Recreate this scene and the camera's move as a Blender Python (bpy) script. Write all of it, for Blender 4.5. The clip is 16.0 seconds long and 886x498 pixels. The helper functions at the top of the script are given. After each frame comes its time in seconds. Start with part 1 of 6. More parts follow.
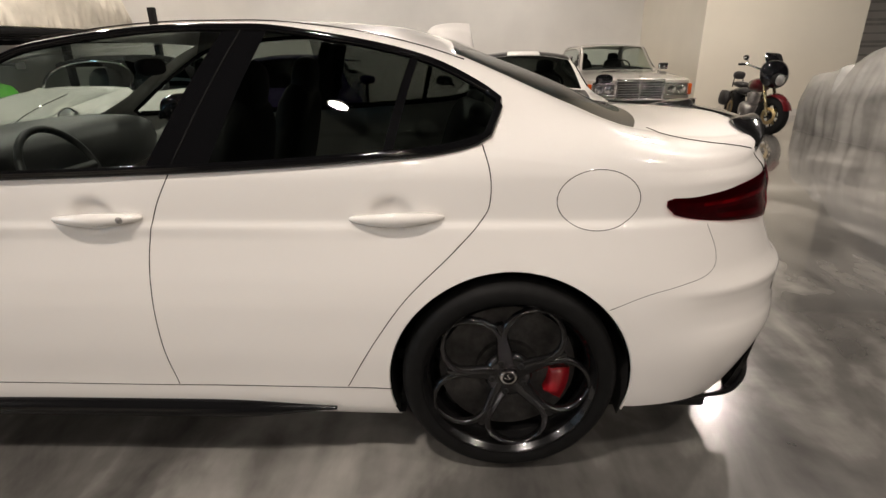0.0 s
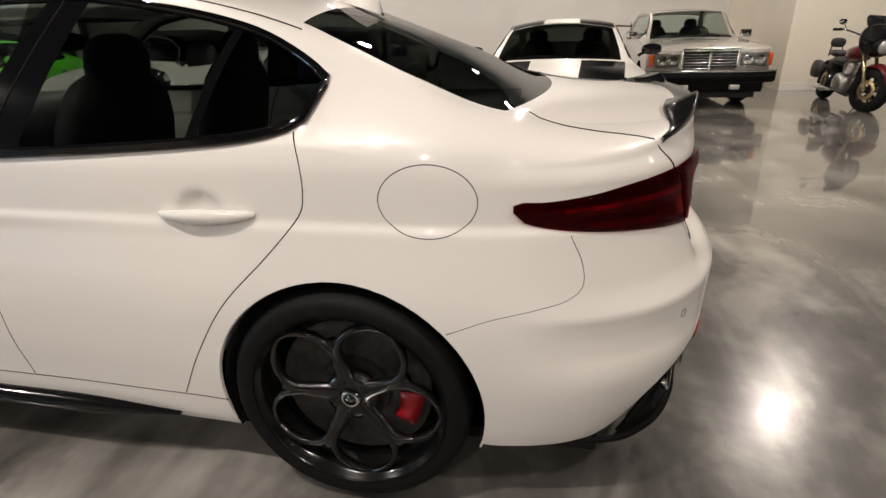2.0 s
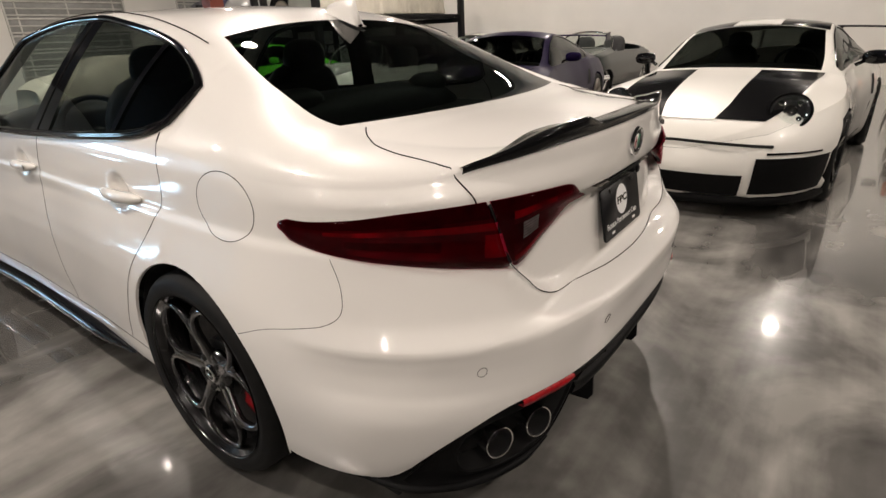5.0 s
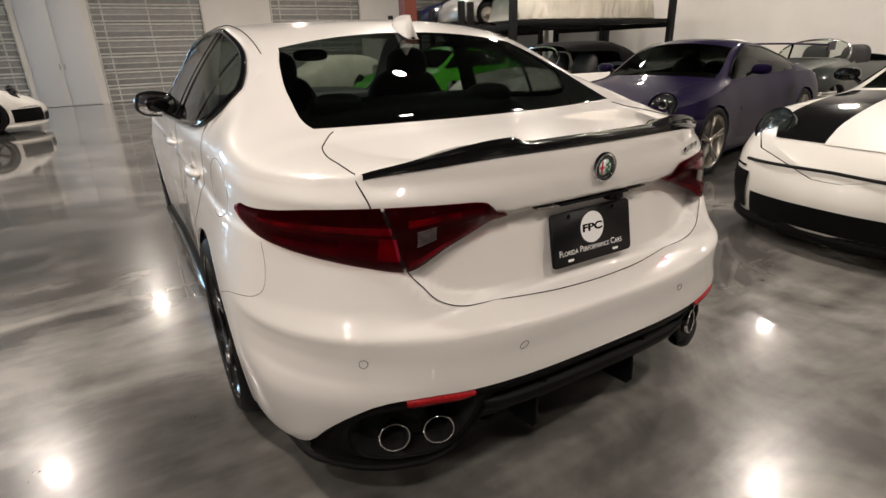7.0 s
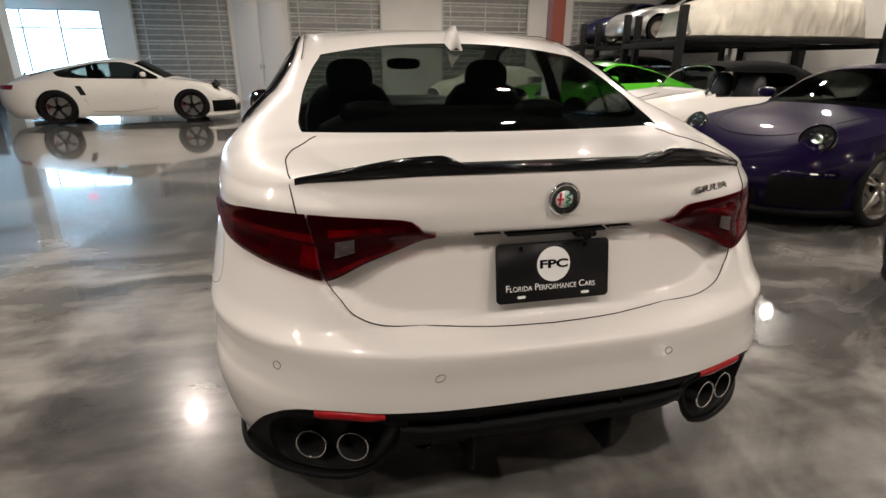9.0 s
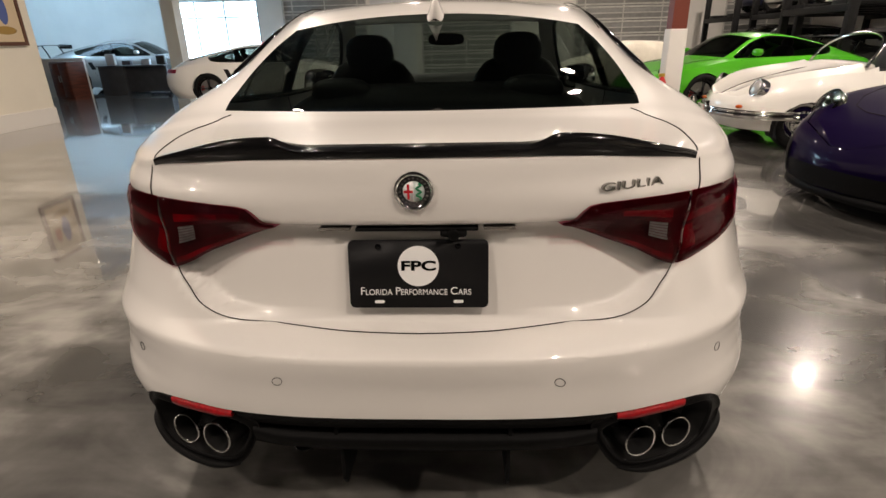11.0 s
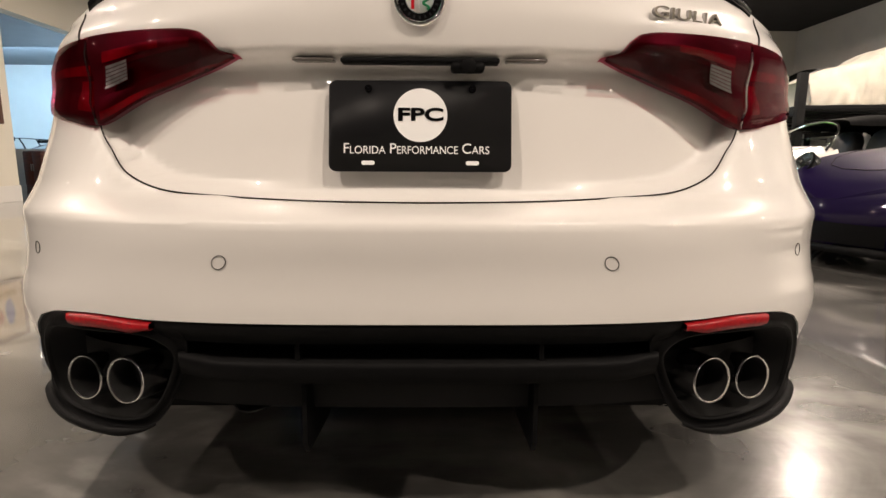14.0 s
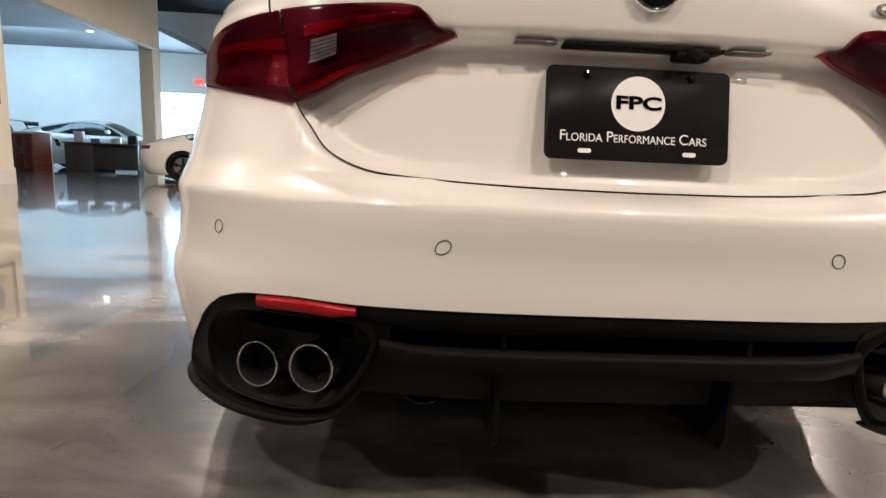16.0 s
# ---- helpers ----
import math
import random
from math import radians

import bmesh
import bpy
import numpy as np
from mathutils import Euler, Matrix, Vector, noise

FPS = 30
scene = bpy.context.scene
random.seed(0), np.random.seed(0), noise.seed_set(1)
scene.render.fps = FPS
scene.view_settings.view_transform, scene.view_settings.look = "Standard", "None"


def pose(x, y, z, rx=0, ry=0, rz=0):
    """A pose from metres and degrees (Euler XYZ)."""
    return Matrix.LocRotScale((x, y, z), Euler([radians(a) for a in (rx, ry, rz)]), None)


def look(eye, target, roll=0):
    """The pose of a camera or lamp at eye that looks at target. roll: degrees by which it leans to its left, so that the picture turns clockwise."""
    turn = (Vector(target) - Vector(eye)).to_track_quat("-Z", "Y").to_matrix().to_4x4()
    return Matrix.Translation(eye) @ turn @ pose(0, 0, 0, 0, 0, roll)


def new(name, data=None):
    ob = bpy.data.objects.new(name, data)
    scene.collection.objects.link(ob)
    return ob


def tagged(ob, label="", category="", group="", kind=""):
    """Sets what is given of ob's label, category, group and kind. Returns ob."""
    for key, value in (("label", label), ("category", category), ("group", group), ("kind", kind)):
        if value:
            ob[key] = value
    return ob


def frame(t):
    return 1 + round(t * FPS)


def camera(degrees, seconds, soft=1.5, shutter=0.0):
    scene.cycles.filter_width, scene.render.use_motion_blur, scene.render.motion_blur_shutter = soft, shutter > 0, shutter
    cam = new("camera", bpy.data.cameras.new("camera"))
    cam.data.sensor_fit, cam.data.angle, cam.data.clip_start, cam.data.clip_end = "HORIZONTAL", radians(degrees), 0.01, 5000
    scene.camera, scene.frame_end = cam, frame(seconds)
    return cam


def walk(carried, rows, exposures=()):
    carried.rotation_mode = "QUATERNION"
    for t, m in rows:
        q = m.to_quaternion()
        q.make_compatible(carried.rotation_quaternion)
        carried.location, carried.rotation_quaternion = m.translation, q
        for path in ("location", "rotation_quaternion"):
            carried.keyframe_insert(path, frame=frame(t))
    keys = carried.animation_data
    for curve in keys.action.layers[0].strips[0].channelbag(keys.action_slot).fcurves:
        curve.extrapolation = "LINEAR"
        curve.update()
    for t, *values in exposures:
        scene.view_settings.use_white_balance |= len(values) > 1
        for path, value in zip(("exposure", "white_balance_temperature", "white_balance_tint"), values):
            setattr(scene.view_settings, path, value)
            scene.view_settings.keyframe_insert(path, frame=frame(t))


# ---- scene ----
from mathutils.bvhtree import BVHTree

cam = camera(80.0, 16.0)

PATH = [
    (0, (-2.33, 0.117, 1.322), (-0.46, 0.178, 0.616), -0.8),
    (0.5, (-2.26, -0.042, 1.311), (-0.401, 0.067, 0.582), -1.6),
    (1, (-2.164, -0.221, 1.307), (-0.316, -0.081, 0.557), -1.6),
    (1.5, (-2.086, -0.356, 1.298), (-0.255, -0.131, 0.525), -1.9),
    (2, (-2.007, -0.545, 1.299), (-0.206, -0.178, 0.51), -1.9),
    (2.5, (-1.939, -0.712, 1.292), (-0.163, -0.251, 0.498), -2.0),
    (3, (-1.86, -0.873, 1.289), (-0.103, -0.368, 0.476), -1.1),
    (3.5, (-1.785, -1.028, 1.297), (-0.075, -0.374, 0.491), -1.8),
    (3.7, (-1.755, -1.09, 1.293), (-0.073, -0.354, 0.5), -2.1),
    (6, (-1.317, -1.753, 1.288), (-0.101, -0.358, 0.531), -2.2),
    (6.5, (-1.189, -1.885, 1.311), (-0.139, -0.357, 0.559), -2.0),
    (7, (-1.082, -1.983, 1.299), (-0.141, -0.371, 0.582), -1.8),
    (7.5, (-0.954, -2.034, 1.293), (-0.13, -0.36, 0.573), -1.0),
    (8, (-0.82, -2.074, 1.297), (-0.13, -0.333, 0.593), -0.7),
    (8.5, (-0.682, -2.125, 1.301), (-0.153, -0.322, 0.617), -1.6),
    (8.6, (-0.658, -2.126, 1.298), (-0.14, -0.317, 0.621), -1.0),
    (10.8, (0.027, -2.043, 1.282), (-0.057, -0.182, 0.556), -1.1),
    (11, (0.1, -2.024, 1.264), (0.02, -0.166, 0.529), -1.3),
    (11.5, (0.26, -1.983, 1.124), (0.101, -0.117, 0.422), -2.3),
    (12, (0.263, -1.952, 0.942), (0.135, -0.05, 0.335), -2.0),
    (12.5, (0.252, -1.916, 0.82), (0.169, 0.018, 0.317), -1.1),
    (13, (0.212, -1.895, 0.77), (0.178, 0.061, 0.351), -0.3),
    (13.5, (0.137, -1.886, 0.74), (0.129, 0.083, 0.386), -0.1),
    (14, (0.026, -1.88, 0.732), (0.054, 0.093, 0.406), 0.3),
    (14.5, (-0.071, -1.859, 0.73), (-0.014, 0.117, 0.425), 1.0),
    (15, (-0.166, -1.858, 0.735), (-0.093, 0.115, 0.417), 1.0),
    (15.5, (-0.26, -1.852, 0.724), (-0.169, 0.121, 0.411), 1.6),
    (16, (-0.35, -1.849, 0.702), (-0.257, 0.122, 0.376), 2.5),
]
# the clip's camera opens up and warms a little as it comes round to the tail
EXPOSURES = [(0, -0.08, 6450, 9), (3.7, -0.08, 6450, 9), (6, -0.02, 6450, 9), (8.7, -0.04, 6450, 9), (11, 0.0, 6850, 11), (13, 0.50, 6900, 11), (16, 0.45, 6800, 11)]
walk(cam, [(t, look(eye, target, roll)) for t, eye, target, roll in PATH], EXPOSURES)

# ---- daylight outside, lamps inside ----
world = bpy.data.worlds.new("world")
scene.world = world
world.use_nodes = True
wn = world.node_tree
sky = wn.nodes.new("ShaderNodeTexSky")
sky.sky_type, sky.sun_disc = 'NISHITA', False
sky.sun_elevation, sky.sun_rotation = radians(50), radians(200)
wn.nodes["Background"].inputs[1].default_value = 0.10
wn.links.new(sky.outputs[0], wn.nodes["Background"].inputs[0])

# high-bay lamps, metres in plan
# (3.2, 12.6), (7.6, 12.6), (10.4, 8.0): unseen, added to brighten north and east walls
LAMPS = [(5.75, -4.4), (5.8, 0.8), (6.5, 6.6), (-3.1, 6.75), (-1.2, 12.5), (3.2, 12.6), (7.6, 12.6), (-2.6, 1.2), (-2.6, -3.75), (1.9, -3.75), (1.9, 3.0), (10.4, 3.4), (10.4, -1.0), (10.4, 8.0), (10.4, -8.6), (-7.2, -3.6), (-7.2, 1.0), (-2.6, -8.6), (1.9, -8.6), (-11.6, -3.6), (-11.6, -8.6)]
LAMPS_FAR = [(-11.6, 1.0), (-15.6, -3.6), (-15.6, 1.0), (-15.6, -8.6), (-7.2, -8.6), (6.4, -8.6)]
LAMP_Z = 4.8
LAMP_WATT = 152
for x, y in LAMPS:
    lamp = bpy.data.lights.new("high_bay_light", 'AREA')
    lamp.shape, lamp.size, lamp.energy, lamp.color = 'DISK', 0.20, LAMP_WATT * (0.15 if y < -8 else 0.72 if y < -3.6 and x < 4 else 0.6 if x > 10 else 1.3 if y < -4 else 1.0), (1.0, 0.87, 0.77)
    lamp.spread = radians(172)
    ob = new("high_bay_light", lamp)
    ob.matrix_world = pose(x, y, LAMP_Z - 0.02)
# daylight through the front windows, and an added unseen fill lamp that brightens the office
for nm, x, y, z, sx, sy, rx, rz, watt in (("window_light", -8.3, 17.13, 1.4, 3.0, 2.4, -90, 0, 560), ("office_light", -12.6, 14.0, 3.8, 4.5, 1.6, 48, 0, 300)):
    lamp = bpy.data.lights.new(nm, 'AREA')
    lamp.shape, lamp.size, lamp.size_y, lamp.energy, lamp.color = 'RECTANGLE', sx, sy, watt, (0.42, 0.70, 1.0)
    new(nm, lamp).matrix_world = pose(x, y, z, rx, 0, rz)

# ---- materials ----
def mat(name, color, rough=0.5, metal=0.0, coat=0.0, trans=0.0, emit=0.0, ior=1.45, coat_rough=0.03, spec=0.5):
    m = bpy.data.materials.new(name)
    m.use_nodes = True
    b = m.node_tree.nodes["Principled BSDF"]
    b.inputs["Base Color"].default_value = (*color, 1)
    b.inputs["Roughness"].default_value = rough
    b.inputs["Metallic"].default_value = metal
    b.inputs["Coat Weight"].default_value = coat
    b.inputs["Coat Roughness"].default_value = coat_rough
    b.inputs["Transmission Weight"].default_value = trans
    b.inputs["IOR"].default_value = ior
    b.inputs["Specular IOR Level"].default_value = spec
    if emit:
        b.inputs["Emission Color"].default_value = (*color, 1)
        b.inputs["Emission Strength"].default_value = emit
    return m


def varied(m, scale, amount, bump=0.0, bump_scale=None, rough=0.0, stretch=(1, 1, 1), detail=6, tint=None):
    """Two scales of noise on colour, a finer one on relief and gloss."""
    t = m.node_tree
    b = t.nodes["Principled BSDF"]
    co = t.nodes.new("ShaderNodeTexCoord")
    mp = t.nodes.new("ShaderNodeMapping")
    mp.inputs["Scale"].default_value = stretch
    t.links.new(co.outputs["Object"], mp.inputs[0])
    n = t.nodes.new("ShaderNodeTexNoise")
    n.inputs["Scale"].default_value, n.inputs["Detail"].default_value = scale, detail
    t.links.new(mp.outputs[0], n.inputs["Vector"])
    base = tuple(b.inputs["Base Color"].default_value)
    mix = t.nodes.new("ShaderNodeMix")
    mix.data_type = 'RGBA'
    lo = [c * (1 - amount) for c in base[:3]] + [1]
    hi = [min(1, c * (1 + amount)) for c in base[:3]] + [1]
    if tint:
        hi = [*tint, 1]
    mix.inputs[6].default_value, mix.inputs[7].default_value = lo, hi
    ramp = t.nodes.new("ShaderNodeValToRGB")
    ramp.color_ramp.elements[0].position, ramp.color_ramp.elements[1].position = 0.3, 0.7
    t.links.new(n.outputs["Fac"], ramp.inputs[0])
    t.links.new(ramp.outputs[0], mix.inputs[0])
    t.links.new(mix.outputs[2], b.inputs["Base Color"])
    f2 = t.nodes.new("ShaderNodeTexNoise")
    f2.inputs["Scale"].default_value, f2.inputs["Detail"].default_value = bump_scale or scale * 12, 4
    t.links.new(co.outputs["Object"], f2.inputs["Vector"])
    if bump:
        bp = t.nodes.new("ShaderNodeBump")
        bp.inputs["Strength"].default_value, bp.inputs["Distance"].default_value = bump, 0.004
        t.links.new(f2.outputs["Fac"], bp.inputs["Height"])
        t.links.new(bp.outputs[0], b.inputs["Normal"])
    if rough:
        r0 = b.inputs["Roughness"].default_value
        mr = t.nodes.new("ShaderNodeMapRange")
        mr.inputs[3].default_value, mr.inputs[4].default_value = max(0, r0 - rough), r0 + rough
        t.links.new(f2.outputs["Fac"], mr.inputs[0])
        t.links.new(mr.outputs[0], b.inputs["Roughness"])
    return m


def paint(name, color, metal=0.0):
    return varied(mat(name, color, 0.36, metal, coat=1.0, spec=0.5 if color[0] > 0.3 else 0.08), 1.5, 0.012, 0.0, 400, 0.04)


def glass(name, color, rough=0.0, edge=0.75, face=0.04):
    """Tinted pane: clear film that darkens what lies behind it."""
    m = bpy.data.materials.new(name)
    m.use_nodes = True
    t = m.node_tree
    t.nodes.clear()
    out = t.nodes.new("ShaderNodeOutputMaterial")
    tr = t.nodes.new("ShaderNodeBsdfTransparent")
    tr.inputs[0].default_value = (*color, 1)
    gl = t.nodes.new("ShaderNodeBsdfGlossy")
    gl.inputs["Roughness"].default_value = rough
    lw = t.nodes.new("ShaderNodeLayerWeight")
    lw.inputs[0].default_value = 0.5
    pw = t.nodes.new("ShaderNodeMath")
    pw.operation, pw.inputs[1].default_value = 'POWER', 5.0
    fr = t.nodes.new("ShaderNodeMath")
    fr.operation, fr.inputs[1].default_value, fr.inputs[2].default_value = 'MULTIPLY_ADD', edge, face
    t.links.new(lw.outputs["Facing"], pw.inputs[0])
    t.links.new(pw.outputs[0], fr.inputs[0])
    mx = t.nodes.new("ShaderNodeMixShader")
    t.links.new(fr.outputs[0], mx.inputs[0])
    t.links.new(tr.outputs[0], mx.inputs[1])
    t.links.new(gl.outputs[0], mx.inputs[2])
    t.links.new(mx.outputs[0], out.inputs[0])
    return m


PEARL = paint("pearl_white_paint", (0.80, 0.775, 0.74))
GAP = mat("panel_gap", (0.02, 0.017, 0.015), 0.9, spec=0.1)
WALL_CHARCOAL = varied(mat("charcoal_wall_paint", (0.028, 0.028, 0.029), 0.75), 1.0, 0.1, 0.15, 160)
BLACK_GLOSS = mat("gloss_black_trim", (0.004, 0.004, 0.0045), 0.05)
BLACK_PLASTIC = varied(mat("satin_black_plastic", (0.004, 0.004, 0.0042), 0.5, spec=0.09), 60, 0.2, 0.15, 700, 0.06)
BLACK_MATT = mat("black_void", (0.004, 0.004, 0.004), 0.9)
CARBON = varied(mat("carbon_fibre", (0.006, 0.006, 0.0065), 0.10, spec=0.35), 200, 0.4)
RUBBER = varied(mat("tyre_rubber", (0.006, 0.006, 0.006), 0.6, spec=0.18), 30, 0.25, 0.2, 300, 0.08)
RIM_DARK = varied(mat("dark_alloy", (0.034, 0.034, 0.035), 0.2, 0.85, coat=0.7), 20, 0.1, 0, None, 0.05)
RIM_SILVER = mat("silver_alloy", (0.40, 0.38, 0.34), 0.28, 0.9)
DARK_CHROME = mat("dark_chrome", (0.30, 0.29, 0.28), 0.12, 1.0)
CHROME = mat("chrome", (0.82, 0.82, 0.82), 0.06, 1.0)
STEEL = varied(mat("brushed_disc_steel", (0.35, 0.34, 0.33), 0.3, 0.9), 40, 0.2, 0.1, 400)
DISC_DARK = varied(mat("dark_brake_steel", (0.05, 0.048, 0.046), 0.5, 0.6), 40, 0.3)
RED_CALIPER = mat("red_caliper", (0.30, 0.006, 0.012), 0.3, coat=0.8)
YELLOW_CALIPER = mat("yellow_caliper", (0.65, 0.38, 0.02), 0.35, coat=0.5)
LAMP_RED = varied(mat("red_lamp_band", (0.24, 0.003, 0.022), 0.35), 14, 0.7)
LAMP_MID = varied(mat("dark_red_lamp_backing", (0.066, 0.0016, 0.010), 0.35), 12, 0.7)
LAMP_DARK = varied(mat("dark_lamp_backing", (0.035, 0.002, 0.004), 0.35), 30, 0.4)
LAMP_LENS = glass("smoked_red_lamp_lens", (0.58, 0.14, 0.22), edge=0.35, face=0.022)
LAMP_GREY = varied(mat("grey_reverse_lens", (0.085, 0.070, 0.070), 0.3, coat=0.3), 60, 0.4)
REFLECTOR = varied(mat("red_reflector", (0.30, 0.006, 0.010), 0.3, spec=0.25), 90, 0.3)
TINT = glass("dark_tinted_glass", (0.23, 0.25, 0.235))
TINT_REAR = glass("rear_window_glass", (0.26, 0.30, 0.28))
TINT_LIGHT = glass("lightly_tinted_glass", (0.74, 0.80, 0.77))
PANE = glass("clear_window_glass", (0.90, 0.93, 0.92))
LEATHER = varied(mat("black_leather", (0.018, 0.017, 0.017), 0.5), 40, 0.2, 0.3, 250)
WHITE_PRINT = mat("white_print", (0.85, 0.85, 0.84), 0.4)
HEADLIGHT = mat("headlight_lens", (0.022, 0.022, 0.024), 0.06, 0.0, coat=0.6)
BLACK_PAINT = paint("black_paint", (0.012, 0.012, 0.013))
WHITE_PAINT = paint("white_paint", (0.78, 0.76, 0.71))
PURPLE = varied(mat("purple_paint", (0.0042, 0.0012, 0.0180), 0.40, coat=0.26, spec=0.05), 1.5, 0.012, 0.0, 400, 0.04)
GREEN = paint("lime_green_paint", (0.075, 0.45, 0.018))
CHAMPAGNE = paint("silver_beige_paint", (0.37, 0.35, 0.32), 0.35)
SILVER = paint("silver_paint", (0.45, 0.45, 0.44), 0.6)
GREY_GREEN = paint("grey_green_paint", (0.032, 0.037, 0.034), 0.2)
CLEAR_LENS = mat("clear_lamp_lens", (0.50, 0.50, 0.48), 0.15, 0.5, coat=1.0)
AMBER = mat("amber_lens", (0.42, 0.075, 0.01), 0.15, coat=1.0)


def concrete_floor():
    m = mat("polished_stained_concrete", (0.2, 0.2, 0.2), 0.24, coat=1.0, coat_rough=0.045, spec=0.5)
    t = m.node_tree
    b = t.nodes["Principled BSDF"]
    co = t.nodes.new("ShaderNodeTexCoord")
    def noisy(scale, stretch, detail, distort=0.0, rot=0.0):
        mp = t.nodes.new("ShaderNodeMapping")
        mp.inputs["Scale"].default_value, mp.inputs["Rotation"].default_value = stretch, (0, 0, radians(rot))
        t.links.new(co.outputs["Object"], mp.inputs[0])
        n = t.nodes.new("ShaderNodeTexNoise")
        n.inputs["Scale"].default_value, n.inputs["Detail"].default_value, n.inputs["Distortion"].default_value = scale, detail, distort
        t.links.new(mp.outputs[0], n.inputs["Vector"])
        return n.outputs["Fac"]
    big = noisy(0.55, (1.0, 1.0, 1.0), 5, 0.4)
    streak = noisy(1.5, (0.85, 1.2, 1.0), 6, 0.9, 20)
    thin = noisy(2.4, (0.22, 3.0, 1.0), 4, 0.0, -3)
    fine = noisy(9, (1, 1, 1), 4)
    def mixf(a, c, f):
        n = t.nodes.new("ShaderNodeMix")
        n.inputs[0].default_value = f
        t.links.new(a, n.inputs[2]), t.links.new(c, n.inputs[3])
        return n.outputs[0]
    f = mixf(mixf(mixf(big, streak, 0.55), thin, 0.13), fine, 0.07)
    ramp = t.nodes.new("ShaderNodeValToRGB")
    e = ramp.color_ramp.elements
    e[0].position, e[0].color = 0.415, (0.052, 0.050, 0.047, 1)
    e[1].position, e[1].color = 0.605, (0.30, 0.288, 0.266, 1)
    mid = e.new(0.5)
    mid.color = (0.118, 0.1135, 0.1055, 1)
    t.links.new(f, ramp.inputs[0])
    t.links.new(ramp.outputs[0], b.inputs["Base Color"])
    wav = noisy(1.3, (1, 1, 1), 0)
    bp = t.nodes.new("ShaderNodeBump")
    bp.inputs["Strength"].default_value, bp.inputs["Distance"].default_value = 0.03, 0.01
    t.links.new(wav, bp.inputs["Height"])
    t.links.new(bp.outputs[0], b.inputs["Normal"])
    return m


FLOOR = concrete_floor()
WALL_WHITE = varied(mat("white_wall_paint", (0.70, 0.68, 0.64), 0.7), 1.2, 0.05, 0.15, 160)
WALL_BEIGE = varied(mat("warm_white_wall_paint", (0.74, 0.69, 0.58), 0.7), 1.0, 0.04, 0.15, 160)
CEILING = varied(mat("black_ceiling", (0.012, 0.012, 0.013), 0.8), 2, 0.3)
OFFICE_CEILING = varied(mat("grey_ceiling_paint", (0.22, 0.225, 0.235), 0.8), 1.5, 0.06, 0.1, 120)
BASEBOARD = mat("white_skirting", (0.72, 0.69, 0.64), 0.45)
DOOR_STEEL = varied(mat("galvanised_shutter", (0.27, 0.27, 0.26), 0.5, 0.3), 8, 0.12, 0.1)
DOOR_RIB = varied(mat("shutter_rail", (0.52, 0.51, 0.48), 0.75, spec=0.2), 6, 0.15)
COVER = varied(mat("silver_car_cover_cloth", (0.27, 0.265, 0.25), 0.40, 0.25), 2.2, 0.45, 0.35, 24, 0.08, (1, 0.5, 1))
COVER_CREAM = varied(mat("cream_car_cover_cloth", (0.66, 0.62, 0.53), 0.85), 3, 0.12, 0.5, 40)
LIFT_STEEL = varied(mat("black_lift_steel", (0.007, 0.007, 0.0075), 0.5, spec=0.2), 12, 0.3, 0.2, 90)
POST_RED = mat("oxide_red_steel", (0.16, 0.035, 0.02), 0.5)


# ---- building helpers ----
def part(name, vf, material, parent=None, label="", smooth=True, **tags):
    """One mesh object from (vertices, faces) or a bmesh."""
    me = bpy.data.meshes.new(name)
    if isinstance(vf, bmesh.types.BMesh):
        vf.to_mesh(me)
        vf.free()
    else:
        me.from_pydata([tuple(v) for v in vf[0]], [], [tuple(f) for f in vf[1]])
    if smooth:
        me.shade_smooth()
    me.materials.append(material)
    ob = new(name, me)
    ob.parent = parent
    return tagged(ob, label, **tags)


def thing(name, m, label, category, group="", kind=""):
    ob = new(name)
    ob.matrix_world = m
    ob.empty_display_size = 0.1
    return tagged(ob, label, category, group, kind)


def join(*meshes):
    V, F = [], []
    for v, f in meshes:
        o = len(V)
        V += [tuple(p) for p in v]
        F += [tuple(i + o for i in q) for q in f]
    return V, F


def moved(vf, m):
    return [tuple(m @ Vector(p)) for p in vf[0]], vf[1]


def mirrored(vf):
    return [(-x, y, z) for x, y, z in vf[0]], [tuple(reversed(f)) for f in vf[1]]


def box(x0, y0, z0, x1, y1, z1, bevel=0.0):
    """A box between two corners; with a bevel it comes back as a bmesh."""
    V = [(x, y, z) for x in (x0, x1) for y in (y0, y1) for z in (z0, z1)]
    F = [(0, 1, 3, 2), (4, 6, 7, 5), (0, 4, 5, 1), (2, 3, 7, 6), (0, 2, 6, 4), (1, 5, 7, 3)]
    if not bevel:
        return V, F
    bm = bmesh.new()
    vs = [bm.verts.new(v) for v in V]
    for f in F:
        bm.faces.new([vs[i] for i in f])
    bmesh.ops.bevel(bm, geom=bm.edges[:], offset=bevel, segments=2, affect='EDGES', profile=0.5)
    bm.verts.index_update()
    out = [tuple(v.co) for v in bm.verts], [tuple(v.index for v in f.verts) for f in bm.faces]
    bm.free()
    return out


def grid(rows, close=False):
    """Faces over rows of points of one length."""
    n = len(rows[0])
    V = [p for r in rows for p in r]
    F = []
    for i in range(len(rows) - 1):
        for j in range(n if close else n - 1):
            k = (j + 1) % n
            F.append((i * n + j, i * n + k, (i + 1) * n + k, (i + 1) * n + j))
    return V, F


def lathe(profile, n=32, axis="x"):
    """Rings of (radius, height) turned about an axis."""
    rows = []
    for r, h in profile:
        ring = []
        for k in range(n):
            a = 2 * math.pi * k / n
            c, s = r * math.cos(a), r * math.sin(a)
            ring.append({"x": (h, c, s), "y": (s, h, c), "z": (c, s, h)}[axis])
        rows.append(ring)
    return grid(rows, True)


